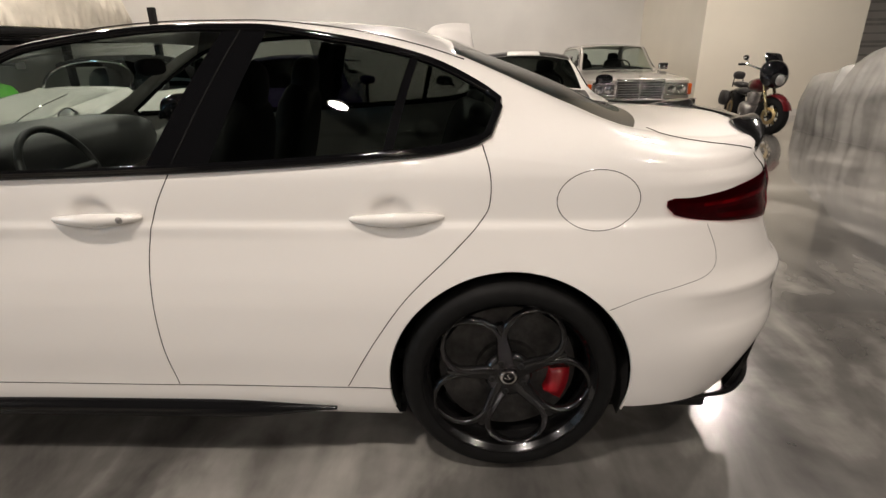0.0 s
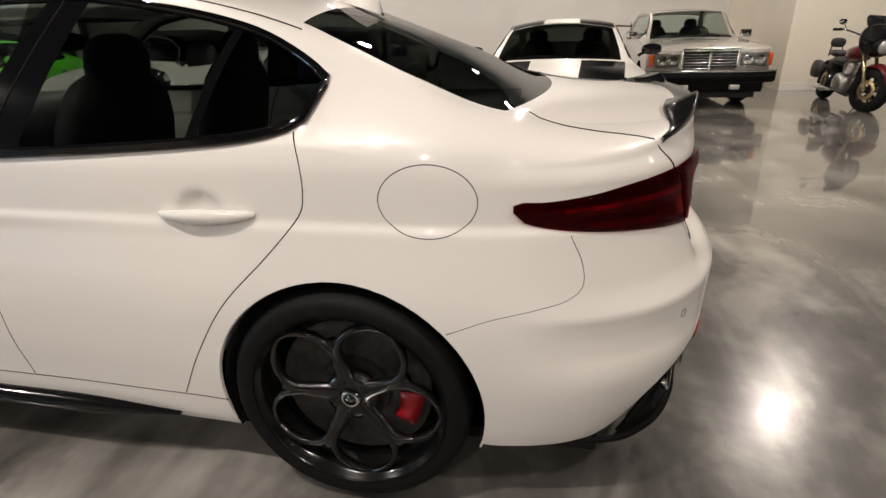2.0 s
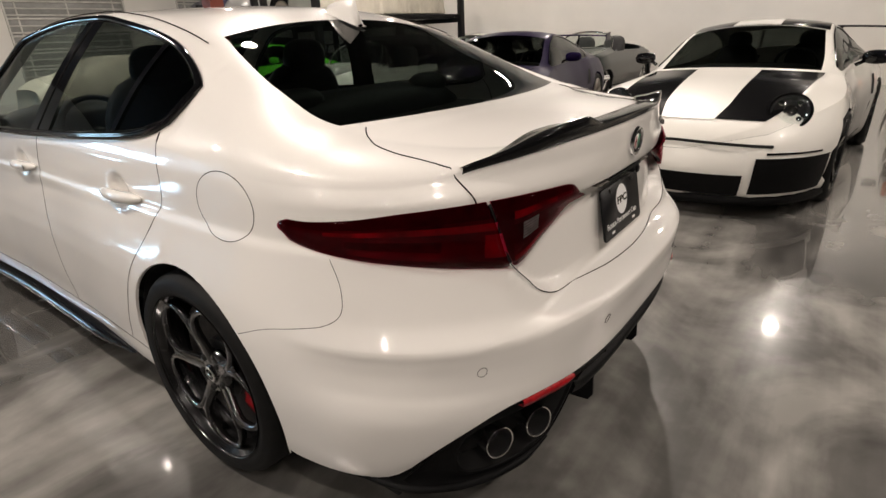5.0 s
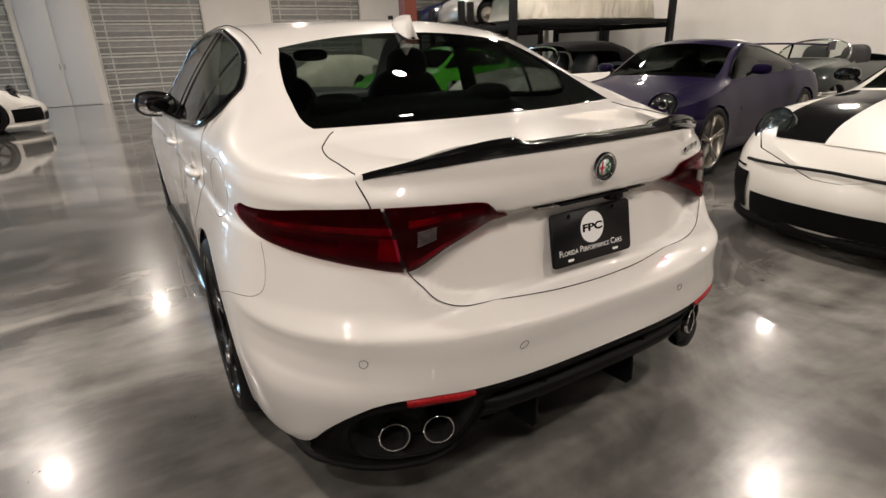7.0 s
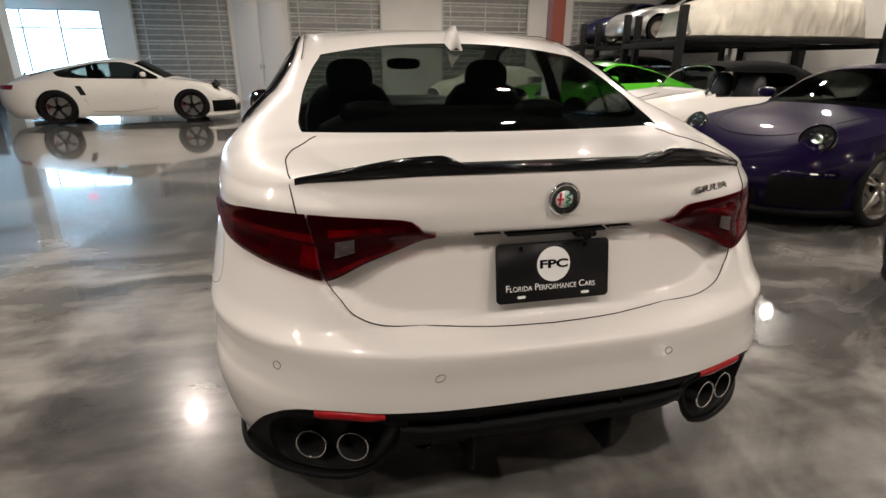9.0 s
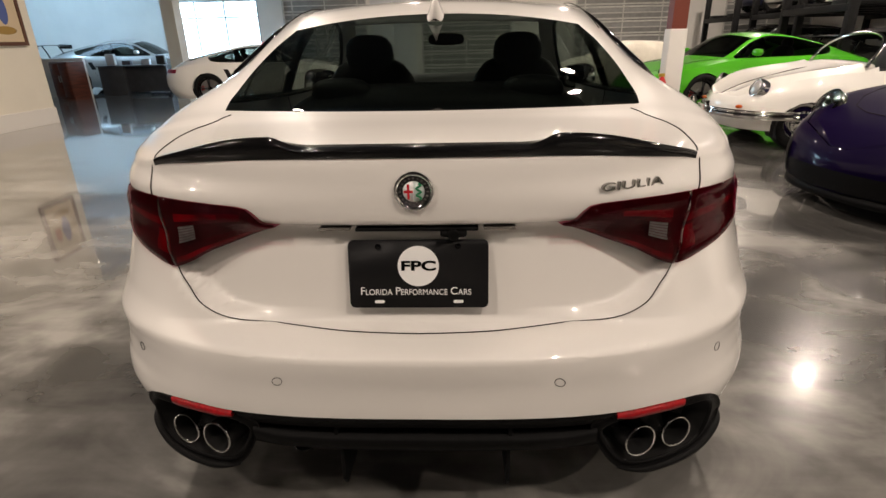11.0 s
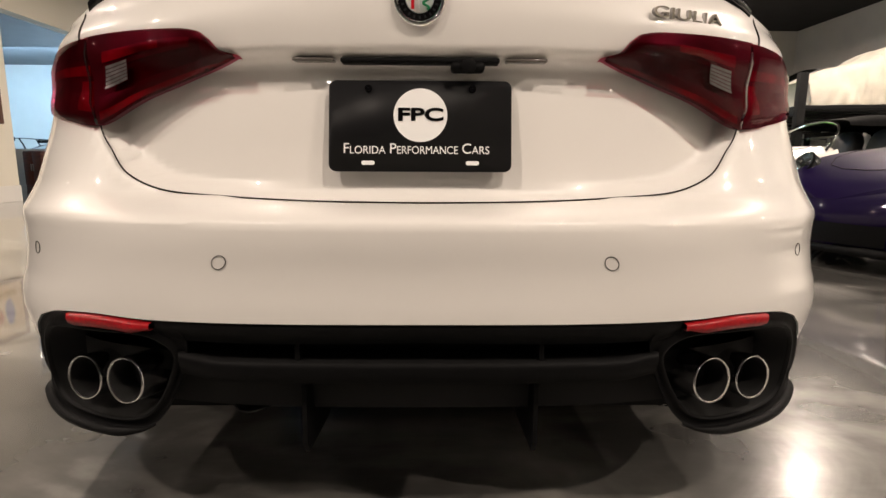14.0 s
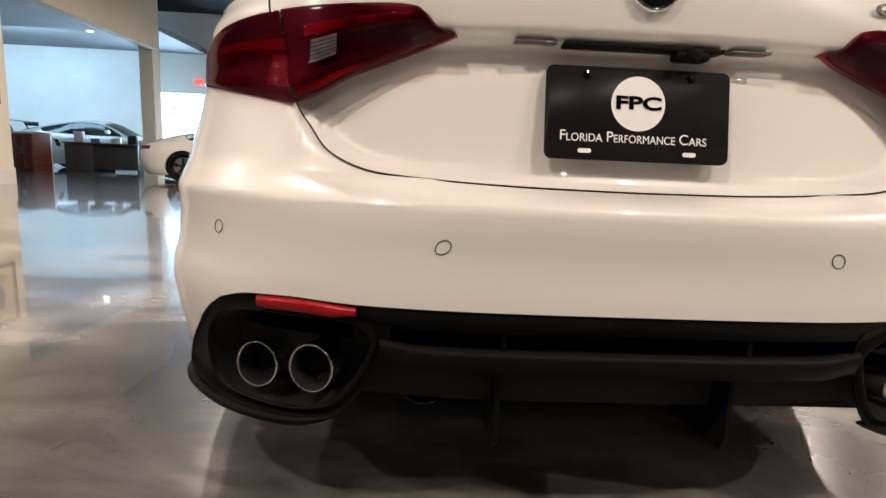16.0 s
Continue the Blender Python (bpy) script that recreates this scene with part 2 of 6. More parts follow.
def disc(r, h, n=24, axis="x"):
    V, F = lathe([(r, h)], n, axis)
    return V, [tuple(range(n))]


def tube(points, radius, n=6, closed=False):
    """A round bar along points; radius may be a list."""
    pts = [Vector(p) for p in points]
    rows = []
    up = None
    for i, p in enumerate(pts):
        a = pts[i - 1] if i or closed else p
        b = pts[(i + 1) % len(pts)] if i + 1 < len(pts) or closed else p
        d = (b - a).normalized()
        if up is None:
            up = d.orthogonal().normalized()
        side = d.cross(up)
        side = side.normalized() if side.length > 1e-6 else d.orthogonal().normalized()
        up = side.cross(d).normalized()
        r = radius[i] if isinstance(radius, (list, tuple)) else radius
        rows.append([tuple(p + r * (math.cos(2 * math.pi * k / n) * up + math.sin(2 * math.pi * k / n) * side)) for k in range(n)])
    if closed:
        rows.append(rows[0])
    V, F = grid(rows, True)
    if not closed:
        F += [tuple(range(n))[::-1], tuple(len(V) - n + k for k in range(n))]
    return V, F


def slab(outline, a, b, axis="y"):
    """A plate with the given outline in the two other axes, between a and b on the axis."""
    put = {"x": lambda u, v, h: (h, u, v), "y": lambda u, v, h: (u, h, v), "z": lambda u, v, h: (u, v, h)}[axis]
    n = len(outline)
    V = [put(u, v, a) for u, v in outline] + [put(u, v, b) for u, v in outline]
    F = [tuple(range(n)), tuple(range(2 * n - 1, n - 1, -1))]
    F += [(i, i + n, (i + 1) % n + n, (i + 1) % n) for i in range(n)]
    return V, F


def rounded(w, h, r, n=5, cx=0.0, cy=0.0):
    out = []
    for sx, sy, a0 in ((1, 1, 0), (-1, 1, 90), (-1, -1, 180), (1, -1, 270)):
        for k in range(n + 1):
            a = radians(a0 + 90 * k / n)
            out.append((cx + sx * (w / 2 - r) + r * math.cos(a), cy + sy * (h / 2 - r) + r * math.sin(a)))
    return out


def blob(rx, ry, rz, n=16, m=10, p=2.0):
    """A rounded lump, squarer with a higher power p."""
    rows = []
    for i in range(m + 1):
        b = math.pi * (i / m - 0.5)
        cb, sb = abs(math.cos(b)) ** (2 / p), math.copysign(abs(math.sin(b)) ** (2 / p), b)
        ring = []
        for k in range(n):
            a = 2 * math.pi * k / n
            ca = math.copysign(abs(math.cos(a)) ** (2 / p), math.cos(a))
            sa = math.copysign(abs(math.sin(a)) ** (2 / p), math.sin(a))
            ring.append((rx * cb * ca, ry * cb * sa, rz * sb))
        rows.append(ring)
    return grid(rows, True)


def letters(text, size, depth=0.002, bold=0.0):
    """Built-in letters as a mesh in the x-y plane, centred."""
    cu = bpy.data.curves.new("letters", 'FONT')
    cu.body, cu.size, cu.extrude, cu.align_x, cu.align_y = text, size, depth, 'CENTER', 'CENTER'
    cu.offset = bold
    ob = bpy.data.objects.new("letters", cu)
    scene.collection.objects.link(ob)
    me = bpy.data.meshes.new_from_object(ob.evaluated_get(bpy.context.evaluated_depsgraph_get()))
    bpy.data.objects.remove(ob)
    bpy.data.curves.remove(cu)
    out = [tuple(v.co) for v in me.vertices], [tuple(p.vertices) for p in me.polygons]
    bpy.data.meshes.remove(me)
    return out


class Spline:
    """Monotone cubic through points, level or straight beyond the ends."""
    def __init__(self, *pts):
        pts = sorted(pts)
        self.x = np.array([p[0] for p in pts], float)
        self.y = np.array([p[1] for p in pts], float)
        h, d = np.diff(self.x), np.diff(self.y) / np.diff(self.x)
        m = np.zeros(len(pts))
        m[0], m[-1] = d[0], d[-1]
        for i in range(1, len(pts) - 1):
            if d[i - 1] * d[i] > 0:
                w1, w2 = 2 * h[i] + h[i - 1], h[i] + 2 * h[i - 1]
                m[i] = (w1 + w2) / (w1 / d[i - 1] + w2 / d[i])
        self.m = m

    def __call__(self, v):
        x, y, m = self.x, self.y, self.m
        v = min(max(v, x[0]), x[-1])
        i = min(max(int(np.searchsorted(x, v)) - 1, 0), len(x) - 2)
        h = x[i + 1] - x[i]
        t = (v - x[i]) / h
        return float((2 * t**3 - 3 * t**2 + 1) * y[i] + (t**3 - 2 * t**2 + t) * h * m[i] + (-2 * t**3 + 3 * t**2) * y[i + 1] + (t**3 - t**2) * h * m[i + 1])


def ease(a, b, v):
    t = min(max((v - a) / (b - a), 0.0), 1.0)
    return t * t * (3 - 2 * t)


# ---- car bodies: a shell round the plan, and a top over it ----
class Body:
    """Car shape in its own axes: rear axle at y = 0, nose towards +y, left side at -x.
    width(z), dent(y, z): half width; rear(z, phi), front(z): plan ends; top(y): shoulder height;
    rail_x, rail_z, mid_z over y: roof or bonnet edge and centre line; arches: (y, z, r)."""
    def __init__(self, **k):
        self.k = k
        self.y0, self.y1 = k["y0"], k["y1"]

    def half(self, y, z):
        return self.k["width"](z) - self.k["dent"](y, z)

    def plan(self, s, z):
        """s: metres of y on the straight side, below y0 an angle of the tail, above y1 of the nose."""
        kind, v = s
        if kind == "side":
            return -self.half(v, z), v
        c, sn = math.cos(radians(v)), math.sin(radians(v))
        if kind == "tail":
            n, r = self.k["tail_n"](v, z), self.y0 - self.k["rear"](z, v)
            x, y = -self.half(self.y0, z) * max(c, 0) ** (2 / n), self.y0 - r * sn ** (2 / n)
            if "crest" in self.k:
                d = self.k["crest"](v, z)
                u, w = c ** (2 - 2 / n), sn ** (2 - 2 / n)
                m = math.hypot(u, w)
                x, y = x - d * u / m, y - d * w / m
            return x, y
        n, r = self.k["nose_n"], self.k["front"](z, v) - self.y1
        return -self.half(self.y1, z) * max(c, 0) ** (2 / n), self.y1 + r * sn ** (2 / n)

    def point(self, s, z, off=0.0):
        x, y = self.plan(s, z)
        if not off:
            return (x, y, z)
        kind, v = s
        e = 0.02 if kind == "side" else 1.5
        a = (kind, v + e) if (kind == "side" or v < 88) else (kind, v)
        b = (kind, v - e) if (kind == "side" or v > 1.6) else (kind, v)
        pa, pb = self.plan(a, z), self.plan(b, z)
        pu, pd = self.plan(s, z + 0.012), self.plan(s, z - 0.012)
        t1 = Vector((pa[0] - pb[0], pa[1] - pb[1], 0))
        t2 = Vector((pu[0] - pd[0], pu[1] - pd[1], 0.024))
        n = t1.cross(t2)
        n = n.normalized() if n.length > 1e-9 else Vector((-1, 0, 0))
        if n.dot(Vector((x, y - 0.5 * (self.y0 + self.y1), 0))) < 0:
            n = -n
        return (x + n.x * off, y + n.y * off, z + n.z * off)

    def side(self, y):
        """The station of the outline for a place y along the car."""
        return ("side", y)

    def stations(self, step, fine=0):
        out = []
        na = fine or 10
        for i in range(na):
            sn = (i / (na - 1)) * 0.999
            out.append(("nose", math.degrees(math.asin(sn ** (self.k["nose_n"] / 2)))))
        out = [("nose", 90.0)] + [s for s in reversed(out) if 0.5 < s[1] < 89]
        ny = max(2, round((self.y1 - self.y0) / step))
        ys = [self.y1 + (self.y0 - self.y1) * i / ny for i in range(ny + 1)]
        for v in self.k.get("keys", ()):
            j = min(range(len(ys)), key=lambda q: abs(ys[q] - v))
            ys[j] = v
        for a, b, n in self.k.get("dense", ()):
            ys = sorted([y for y in ys if not a <= y <= b] + [a + (b - a) * i / n for i in range(n + 1)], reverse=True)
        out += [("side", y) for y in ys]
        nt = self.k.get("nt", na)
        n = 2.7
        for i in range(1, nt):
            sn = 0.86 * i / (nt - 1)
            out.append(("tail", math.degrees(math.asin(sn ** (n / 2)))))
        last = out[-1][1]
        cmax = math.cos(radians(last)) ** (2 / n)
        for i in range(1, nt + 1):
            c = cmax * (1 - i / nt)
            out.append(("tail", min(90.0, math.degrees(math.acos(min(1, c ** (n / 2)))))))
        return out

    def edge(self, s):
        """Top edge of the shell at a station."""
        x, y = self.plan(s, 0.9 * self.k["ref_z"])
        z = self.k["top"](y)
        for _ in range(3):
            x, y = self.plan(s, z)
            z = self.k["top"](y)
        return x, y, z

    def low(self, s):
        x, y = self.plan(s, 0.4)
        return self.k["bottom"](y, x, s)

    def shell(self, step=0.06, nz=16, fine=0):
        st = self.stations(step, fine)
        self.st = st
        rows = []
        for s in st:
            zt, zb = self.edge(s)[2], self.low(s)
            zm = self.k.get("split")
            if zm:
                zs = [zb + (zm - zb) * j / 12 for j in range(12)] + [zm + (zt - zm) * j / (nz - 12) for j in range(nz - 11)]
            else:
                zs = [zb + (zt - zb) * j / nz for j in range(nz + 1)]
            for v in self.k.get("zkeys", ()):
                j = min(range(1, nz), key=lambda q: abs(zs[q] - v))
                if abs(zs[j] - v) < 0.6 * (zt - zb) / nz:
                    zs[j] = v
            rows.append([self.point(s, z) for z in zs])
        V, F = grid(rows)
        # wheel arches: drop what lies inside, and pull the rim of the hole onto the circle
        cut = set()
        ar = self.k["arches"]
        V = [list(v) for v in V]
        def inside(v, slack=0.0):
            return any(math.hypot(v[1] - ay, v[2] - az) < r + slack for ay, az, r in ar)
        keep = []
        used = {}
        for f in F:
            c = [sum(V[i][k] for i in f) / 4 for k in range(3)]
            if abs(c[0]) > 0.5 and inside(c):
                cut.add(f)
            else:
                keep.append(f)
                for i in f:
                    used.setdefault(i, 0)
        rim = {i for f in cut for i in f} & set(used)
        for i in rim:
            v = V[i]
            for ay, az, r in ar:
                d = math.hypot(v[1] - ay, v[2] - az)
                if 0.3 * r < d < 1.6 * r:
                    v[1], v[2] = ay + (v[1] - ay) * r / d, az + (v[2] - az) * r / d
        return [tuple(v) for v in V], keep

    def lid(self, s, cols):
        """Points over the top from the shoulder to the centre line; cols: fractions 0..1 side wall, 1..2 roof."""
        xe, ye, ze = self.edge(s)
        k = self.k
        xr = min(k["rail_x"](ye), 0.86 * abs(xe))
        zr, zc = k["rail_z"](ye), k["mid_z"](ye)
        f = ease(0.0, 0.25, abs(xe))
        zr = ze + (zr - ze) * f
        zc = ze + (zc - ze) * f
        out = []
        for c in cols:
            if c <= 1:
                w = k["roll"](ye) if "roll" in k else 0.0
                a = 0.5 * math.pi * c
                x = abs(xe) + (xr - abs(xe)) * (c + w * (1 - math.cos(a) - c))
                z = ze + (zr - ze) * (c + w * (math.sin(a) - c))
                b = (1 - w) * k.get("bulge", 0.014) * math.sin(math.pi * c) * min(1, abs(zr - ze) / 0.2)
                out.append((-(x + b), ye, z + 0.3 * b))
            else:
                q = (c - 1)
                x = xr * (1 - q)
                z = zr + (zc - zr) * (1 - (1 - q) ** 2.2)
                out.append((-x, ye + k["bow"](ye) * (1 - (1 - q) ** 2), z))
        return out

    def wall(self, y, z, off=0.0):
        """A place on the side of the cabin at a height z."""
        s = ("side", y)
        xe, ye, ze = self.edge(s)
        zr = self.k["rail_z"](ye)
        c = min(max((z - ze) / (zr - ze), 0), 1)
        p = Vector(self.lid(s, (c,))[0])
        if off:
            d = Vector(self.lid(s, (min(1, c + 0.05),))[0]) - Vector(self.lid(s, (max(0, c - 0.05),))[0])
            n = Vector((-d.z, 0, d.x))
            n = n.normalized() if n.length else Vector((-1, 0, 0))
            if n.x > 0:
                n = -n
            p += n * off
        return tuple(p)

    def top(self, nwin=5, ncen=8):
        """Painted top, side panes, back pane and windscreen as four meshes (left half)."""
        k = self.k
        lo, hi = k["dlo_low"], k["dlo_high"]
        ya, yb = k["dlo"]
        rows, ys = [], []
        st = [s for s in self.st]
        for s in st:
            xe, ye, ze = self.edge(s)
            zr = k["rail_z"](ye)
            if ya <= ye <= yb and zr - ze > 0.05:
                a, b = (lo(ye) - ze) / (zr - ze), (hi(ye) - ze) / (zr - ze)
                a, b = min(max(a, 0.02), 0.97), min(max(b, 0.03), 0.98)
            else:
                a, b = 0.12, 0.88
            g0 = 1 + (k["pillar"](ye) if "pillar" in k else 0.07)
            cols = [0.0, a] + [a + (b - a) * j / nwin for j in range(1, nwin + 1)] + [0.5 + 0.5 * b, 1.0, g0] + [g0 + (2 - g0) * j / ncen for j in range(1, ncen + 1)]
            rows.append(self.lid(s, cols))
            ys.append(ye)
        V, F = grid(rows)
        n = len(rows[0])
        out = {"paint": [], "side": [], "back": [], "screen": []}
        b0, b1 = k["back"]
        w0, w1 = k["screen"]
        for f in F:
            i, j = divmod(min(f), n)
            j = f[0] % n
            y = 0.5 * (ys[f[0] // n] + ys[f[2] // n])
            if 1 <= j < 1 + nwin and ya < y < yb:
                out["side"].append(f)
            elif j >= nwin + 4 and b0 < y < b1:
                out["back"].append(f)
            elif j >= nwin + 4 and w0 < y < w1:
                out["screen"].append(f)
            else:
                out["paint"].append(f)
        return {kind: self.trim(V, fs) for kind, fs in out.items()}

    @staticmethod
    def trim(V, F):
        used = sorted({i for f in F for i in f})
        new_index = {o: i for i, o in enumerate(used)}
        return [V[i] for i in used], [tuple(new_index[i] for i in f) for f in F]


def both(vf):
    """A half mesh and its mirror image, welded on the centre line."""
    bm = bmesh.new()
    V, F = join(vf, mirrored(vf))
    vs = [bm.verts.new(v) for v in V]
    for f in F:
        try:
            bm.faces.new([vs[i] for i in f])
        except ValueError:
            pass
    bmesh.ops.remove_doubles(bm, verts=bm.verts[:], dist=0.0006)
    bmesh.ops.recalc_face_normals(bm, faces=bm.faces[:])
    return bm


# ---- the hall ----
def setting(name, vf, material, label, category, smooth=False):
    return part(name, vf, material, None, label, smooth, category=category, kind="structure")


setting("floor", box(-17.2, -14.2, -0.2, 13, 19, 0.0), FLOOR, "polished grey stained concrete floor with cloudy streaks", "floor")
H = 5.2
setting("ceiling", box(-17.2, -14.2, H, 13, 19, H + 0.2), CEILING, "black painted hall ceiling", "ceiling")
setting("wall_east", box(12.4, -14, 0, 12.6, 17, H), WALL_WHITE, "plain white painted hall wall", "wall")
setting("wall_south", box(-17, -14.2, 0, 12.4, -14, H), WALL_CHARCOAL, "charcoal painted hall wall", "wall")
setting("wall_far_west", box(-17.2, -14, 0, -17, 4.2, H), WALL_CHARCOAL, "charcoal painted hall wall", "wall")
setting("wall_pier", box(8.7, -7.55, 0, 12.4, -4.55, H), WALL_BEIGE, "warm white wall pier behind the motorcycle", "wall")
setting("baseboard_pier", box(8.685, -7.55, 0, 8.7, -4.55, 0.13, 0.004), BASEBOARD, "white skirting board", "skirting")
# west wall with the wide office opening
setting("wall_west", box(-7.65, 4.4, 0, -7.4, 7.7, H), WALL_BEIGE, "warm white wall with a framed picture", "wall")
setting("baseboard_west", box(-7.4, 4.4, 0, -7.37, 7.7, 0.28, 0.004), BASEBOARD, "deep white skirting board", "skirting")
setting("wall_west_header", box(-7.65, 7.7, 3.28, -7.4, 13.0, H), WALL_BEIGE, "wall over the wide office opening", "wall")
setting("wall_west_column", box(-7.88, 13.0, 0, -7.53, 13.4, H), WALL_BEIGE, "square wall column beside the office opening", "wall")
setting("wall_office_back", box(-16.2, 4.4, 0, -16, 19, H), WALL_WHITE, "office wall washed by daylight", "wall")
setting("wall_office_south", box(-17, 4.2, 0, -7.3, 4.4, H), WALL_CHARCOAL, "plain office wall", "wall")
setting("wall_office_north", box(-16, 16.97, 0, -9.45, 17.2, H), WALL_WHITE, "plain office wall", "wall")
setting("ceiling_office", box(-16, 4.4, 3.9, -7.66, 17, 4.05), OFFICE_CEILING, "grey painted office ceiling", "ceiling")


# ---- wheels ----
def tyre_mesh(r, w, rim):
    p = [(rim, 0.0), (rim + 0.012, -0.004), (r - 0.03, -0.012), (r - 0.012, 0.004), (r - 0.002, 0.022), (r, 0.04)]
    groove = []
    for g in (0.28, 0.5, 0.72):
        h = w * g
        groove += [(r, h - 0.006), (r - 0.007, h - 0.005), (r - 0.007, h + 0.005), (r, h + 0.006)]
    back = [(r, w - 0.04), (r - 0.012, w - 0.004), (r - 0.03, w + 0.012), (rim, w)]
    return lathe(p + groove + back, 64)


def ribbon(path, widths, depth=0.022):
    """Flat bar in the wheel's plane along (h, y, z) points, with chamfered edges; outer face towards -h."""
    P = [Vector(p) for p in path]
    rows = []
    for i, p in enumerate(P):
        d = (P[min(i + 1, len(P) - 1)] - P[max(i - 1, 0)])
        d.x = 0
        sd = Vector((0, -d.z, d.y)).normalized()
        w = widths[i]
        rows.append([tuple(p + sd * (w * u) + Vector((h, 0, 0))) for u, h in ((-0.9, depth), (-1, 0.008), (-0.62, 0.0), (0.62, 0.0), (1, 0.008), (0.9, depth))])
    return grid(rows, True)


def spoke_loop(n, rim, hub, seed=0.0):
    """Forked spokes that curl into round openings, outer face at h = 0."""
    out = [lathe([(0.030, 0.030), (0.060, 0.030), (0.074, 0.035), (0.080, 0.055)], 40)]
    for k in range(n):
        a = 2 * math.pi * k / n + seed
        def at(r, da, h):
            return (h, r * math.sin(a + da), r * math.cos(a + da))
        stem = [at(0.10 * rim, 0, 0.031), at(0.30 * rim, 0, 0.026), at(0.50 * rim, 0, 0.015), at(0.66 * rim, 0, 0.010), at(0.74 * rim, 0, 0.014)]
        out.append(ribbon(stem, [0.036, 0.026, 0.020, 0.019, 0.012]))
        for sg in (1, -1):
            arm = [at(rim * r, sg * da, h) for r, da, h in ((0.46, 0.03, 0.017), (0.60, 0.045, 0.0095), (0.72, 0.11, 0.0085), (0.82, 0.22, 0.009), (0.90, 0.35, 0.011), (0.955, 0.49, 0.014), (0.985, 0.628, 0.018))]
            out.append(ribbon(arm, [0.010, 0.012, 0.0105, 0.0095, 0.009, 0.0085, 0.008]))
    return join(*out)


def spoke_straight(n, rim, hub, pair=0.10):
    out = []
    for k in range(n):
        a = 2 * math.pi * k / n
        for sg in (1, -1):
            def at(r, da, h):
                return (h, r * math.sin(a + da), r * math.cos(a + da))
            out.append(tube([at(0.03, 0, 0.03), at(0.5 * rim, sg * pair * 0.8, 0.022), at(0.97 * rim, sg * pair, 0.006)], [0.018, 0.013, 0.012], 6))
    return join(*out)


def wheel(parent, r, w, rim, style, rim_mat, caliper, name="wheel", spokes=5):
    """A wheel on the x axis, outer face at x = 0, the tyre going to +x."""
    e = new(name)
    e.parent = parent
    part("tyre", tyre_mesh(r, w, rim), RUBBER, e, "black low-profile tyre")
    barrel = lathe([(rim + 0.004, -0.006), (rim + 0.002, 0.002), (rim - 0.010, 0.010), (rim - 0.016, 0.03), (rim - 0.026, 0.06), (rim - 0.03, w * 0.8)], 56)
    sp = spoke_loop(spokes, rim - 0.006, 0.05, math.pi + 0.17) if style == "loop" else spoke_straight(spokes, rim - 0.006, 0.05) if style == "fork" else None
    if sp is None:
        barrel = join(barrel, lathe([(0.001, 0.01), (0.07, 0.008), (0.10, 0.022), (rim - 0.06, 0.03), (rim - 0.016, 0.02)], 40))
        sp = join(*[moved(tube([(0.018, 0, 0.085), (0.018, 0, 0.115)], 0.012, 6), Matrix.Rotation(2 * math.pi * k / 12, 4, 'X')) for k in range(12)])
    part("rim", join(barrel, sp), rim_mat, e, "multi-spoke alloy rim")
    sunk = 0.020 if style == "loop" else 0.0
    cap = lathe([(r, h + sunk) for r, h in ((0.001, 0.004), (0.024, 0.005), (0.032, 0.009), (0.036, 0.02), (0.036, 0.05))], 24)
    part("hub_cap", cap, BLACK_GLOSS if rim_mat is RIM_DARK else rim_mat, e)
    if style == "loop":
        part("hub_badge", moved(join(lathe([(0.019, 0.001), (0.026, 0.001), (0.027, 0.004)], 24), tube([(0.003, -0.014, 0), (0.002, 0, 0.006), (0.003, 0.014, -0.004)], 0.003, 5), tube([(0.003, 0.008, 0.012), (0.002, -0.004, -0.012)], 0.003, 5)), pose(sunk, 0, 0)), CHROME, e)
        for k in range(5):
            a = radians(36 + 72 * k) + 0.17
            part("wheel_nut", moved(lathe([(0.011, 0.02), (0.011, 0.006), (0.007, 0.004), (0.001, 0.008)], 10), pose(sunk, 0.055 * math.sin(a), -0.055 * math.cos(a))), BLACK_MATT, e)
    part("brake_disc", join(lathe([(0.06, 0.075), (0.10, 0.07), (0.105, 0.085), (rim - 0.05, 0.085), (rim - 0.05, 0.10)], 40)), STEEL if style != "loop" else DISC_DARK, e, smooth=False)
    if caliper:
        arc = []
        for dh in (0.05, 0.13):
            for rr in (rim * 0.50, rim * 0.73):
                arc.append([(dh, rr * math.cos(radians(b)), rr * math.sin(radians(b))) for b in (-6, 3, 12, 21, 30)])
        V, F = grid([arc[0], arc[1], arc[3], arc[2], arc[0]])
        F += [(0, 5, 15, 10)[::-1], (4, 9, 19, 14)]
        bm = bmesh.new()
        vs = [bm.verts.new(v) for v in V]
        for f in F:
            bm.faces.new([vs[i] for i in f])
        bmesh.ops.remove_doubles(bm, verts=bm.verts[:], dist=0.0005)
        bmesh.ops.recalc_face_normals(bm, faces=bm.faces[:])
        bmesh.ops.bevel(bm, geom=bm.edges[:], offset=0.006, segments=2, affect='EDGES')
        part("caliper", bm, caliper, e, "painted brake caliper")
    part("wheel_back", join(lathe([(0.001, w * 0.75), (rim - 0.03, w * 0.75)], 32)), BLACK_MATT, e)
    return e


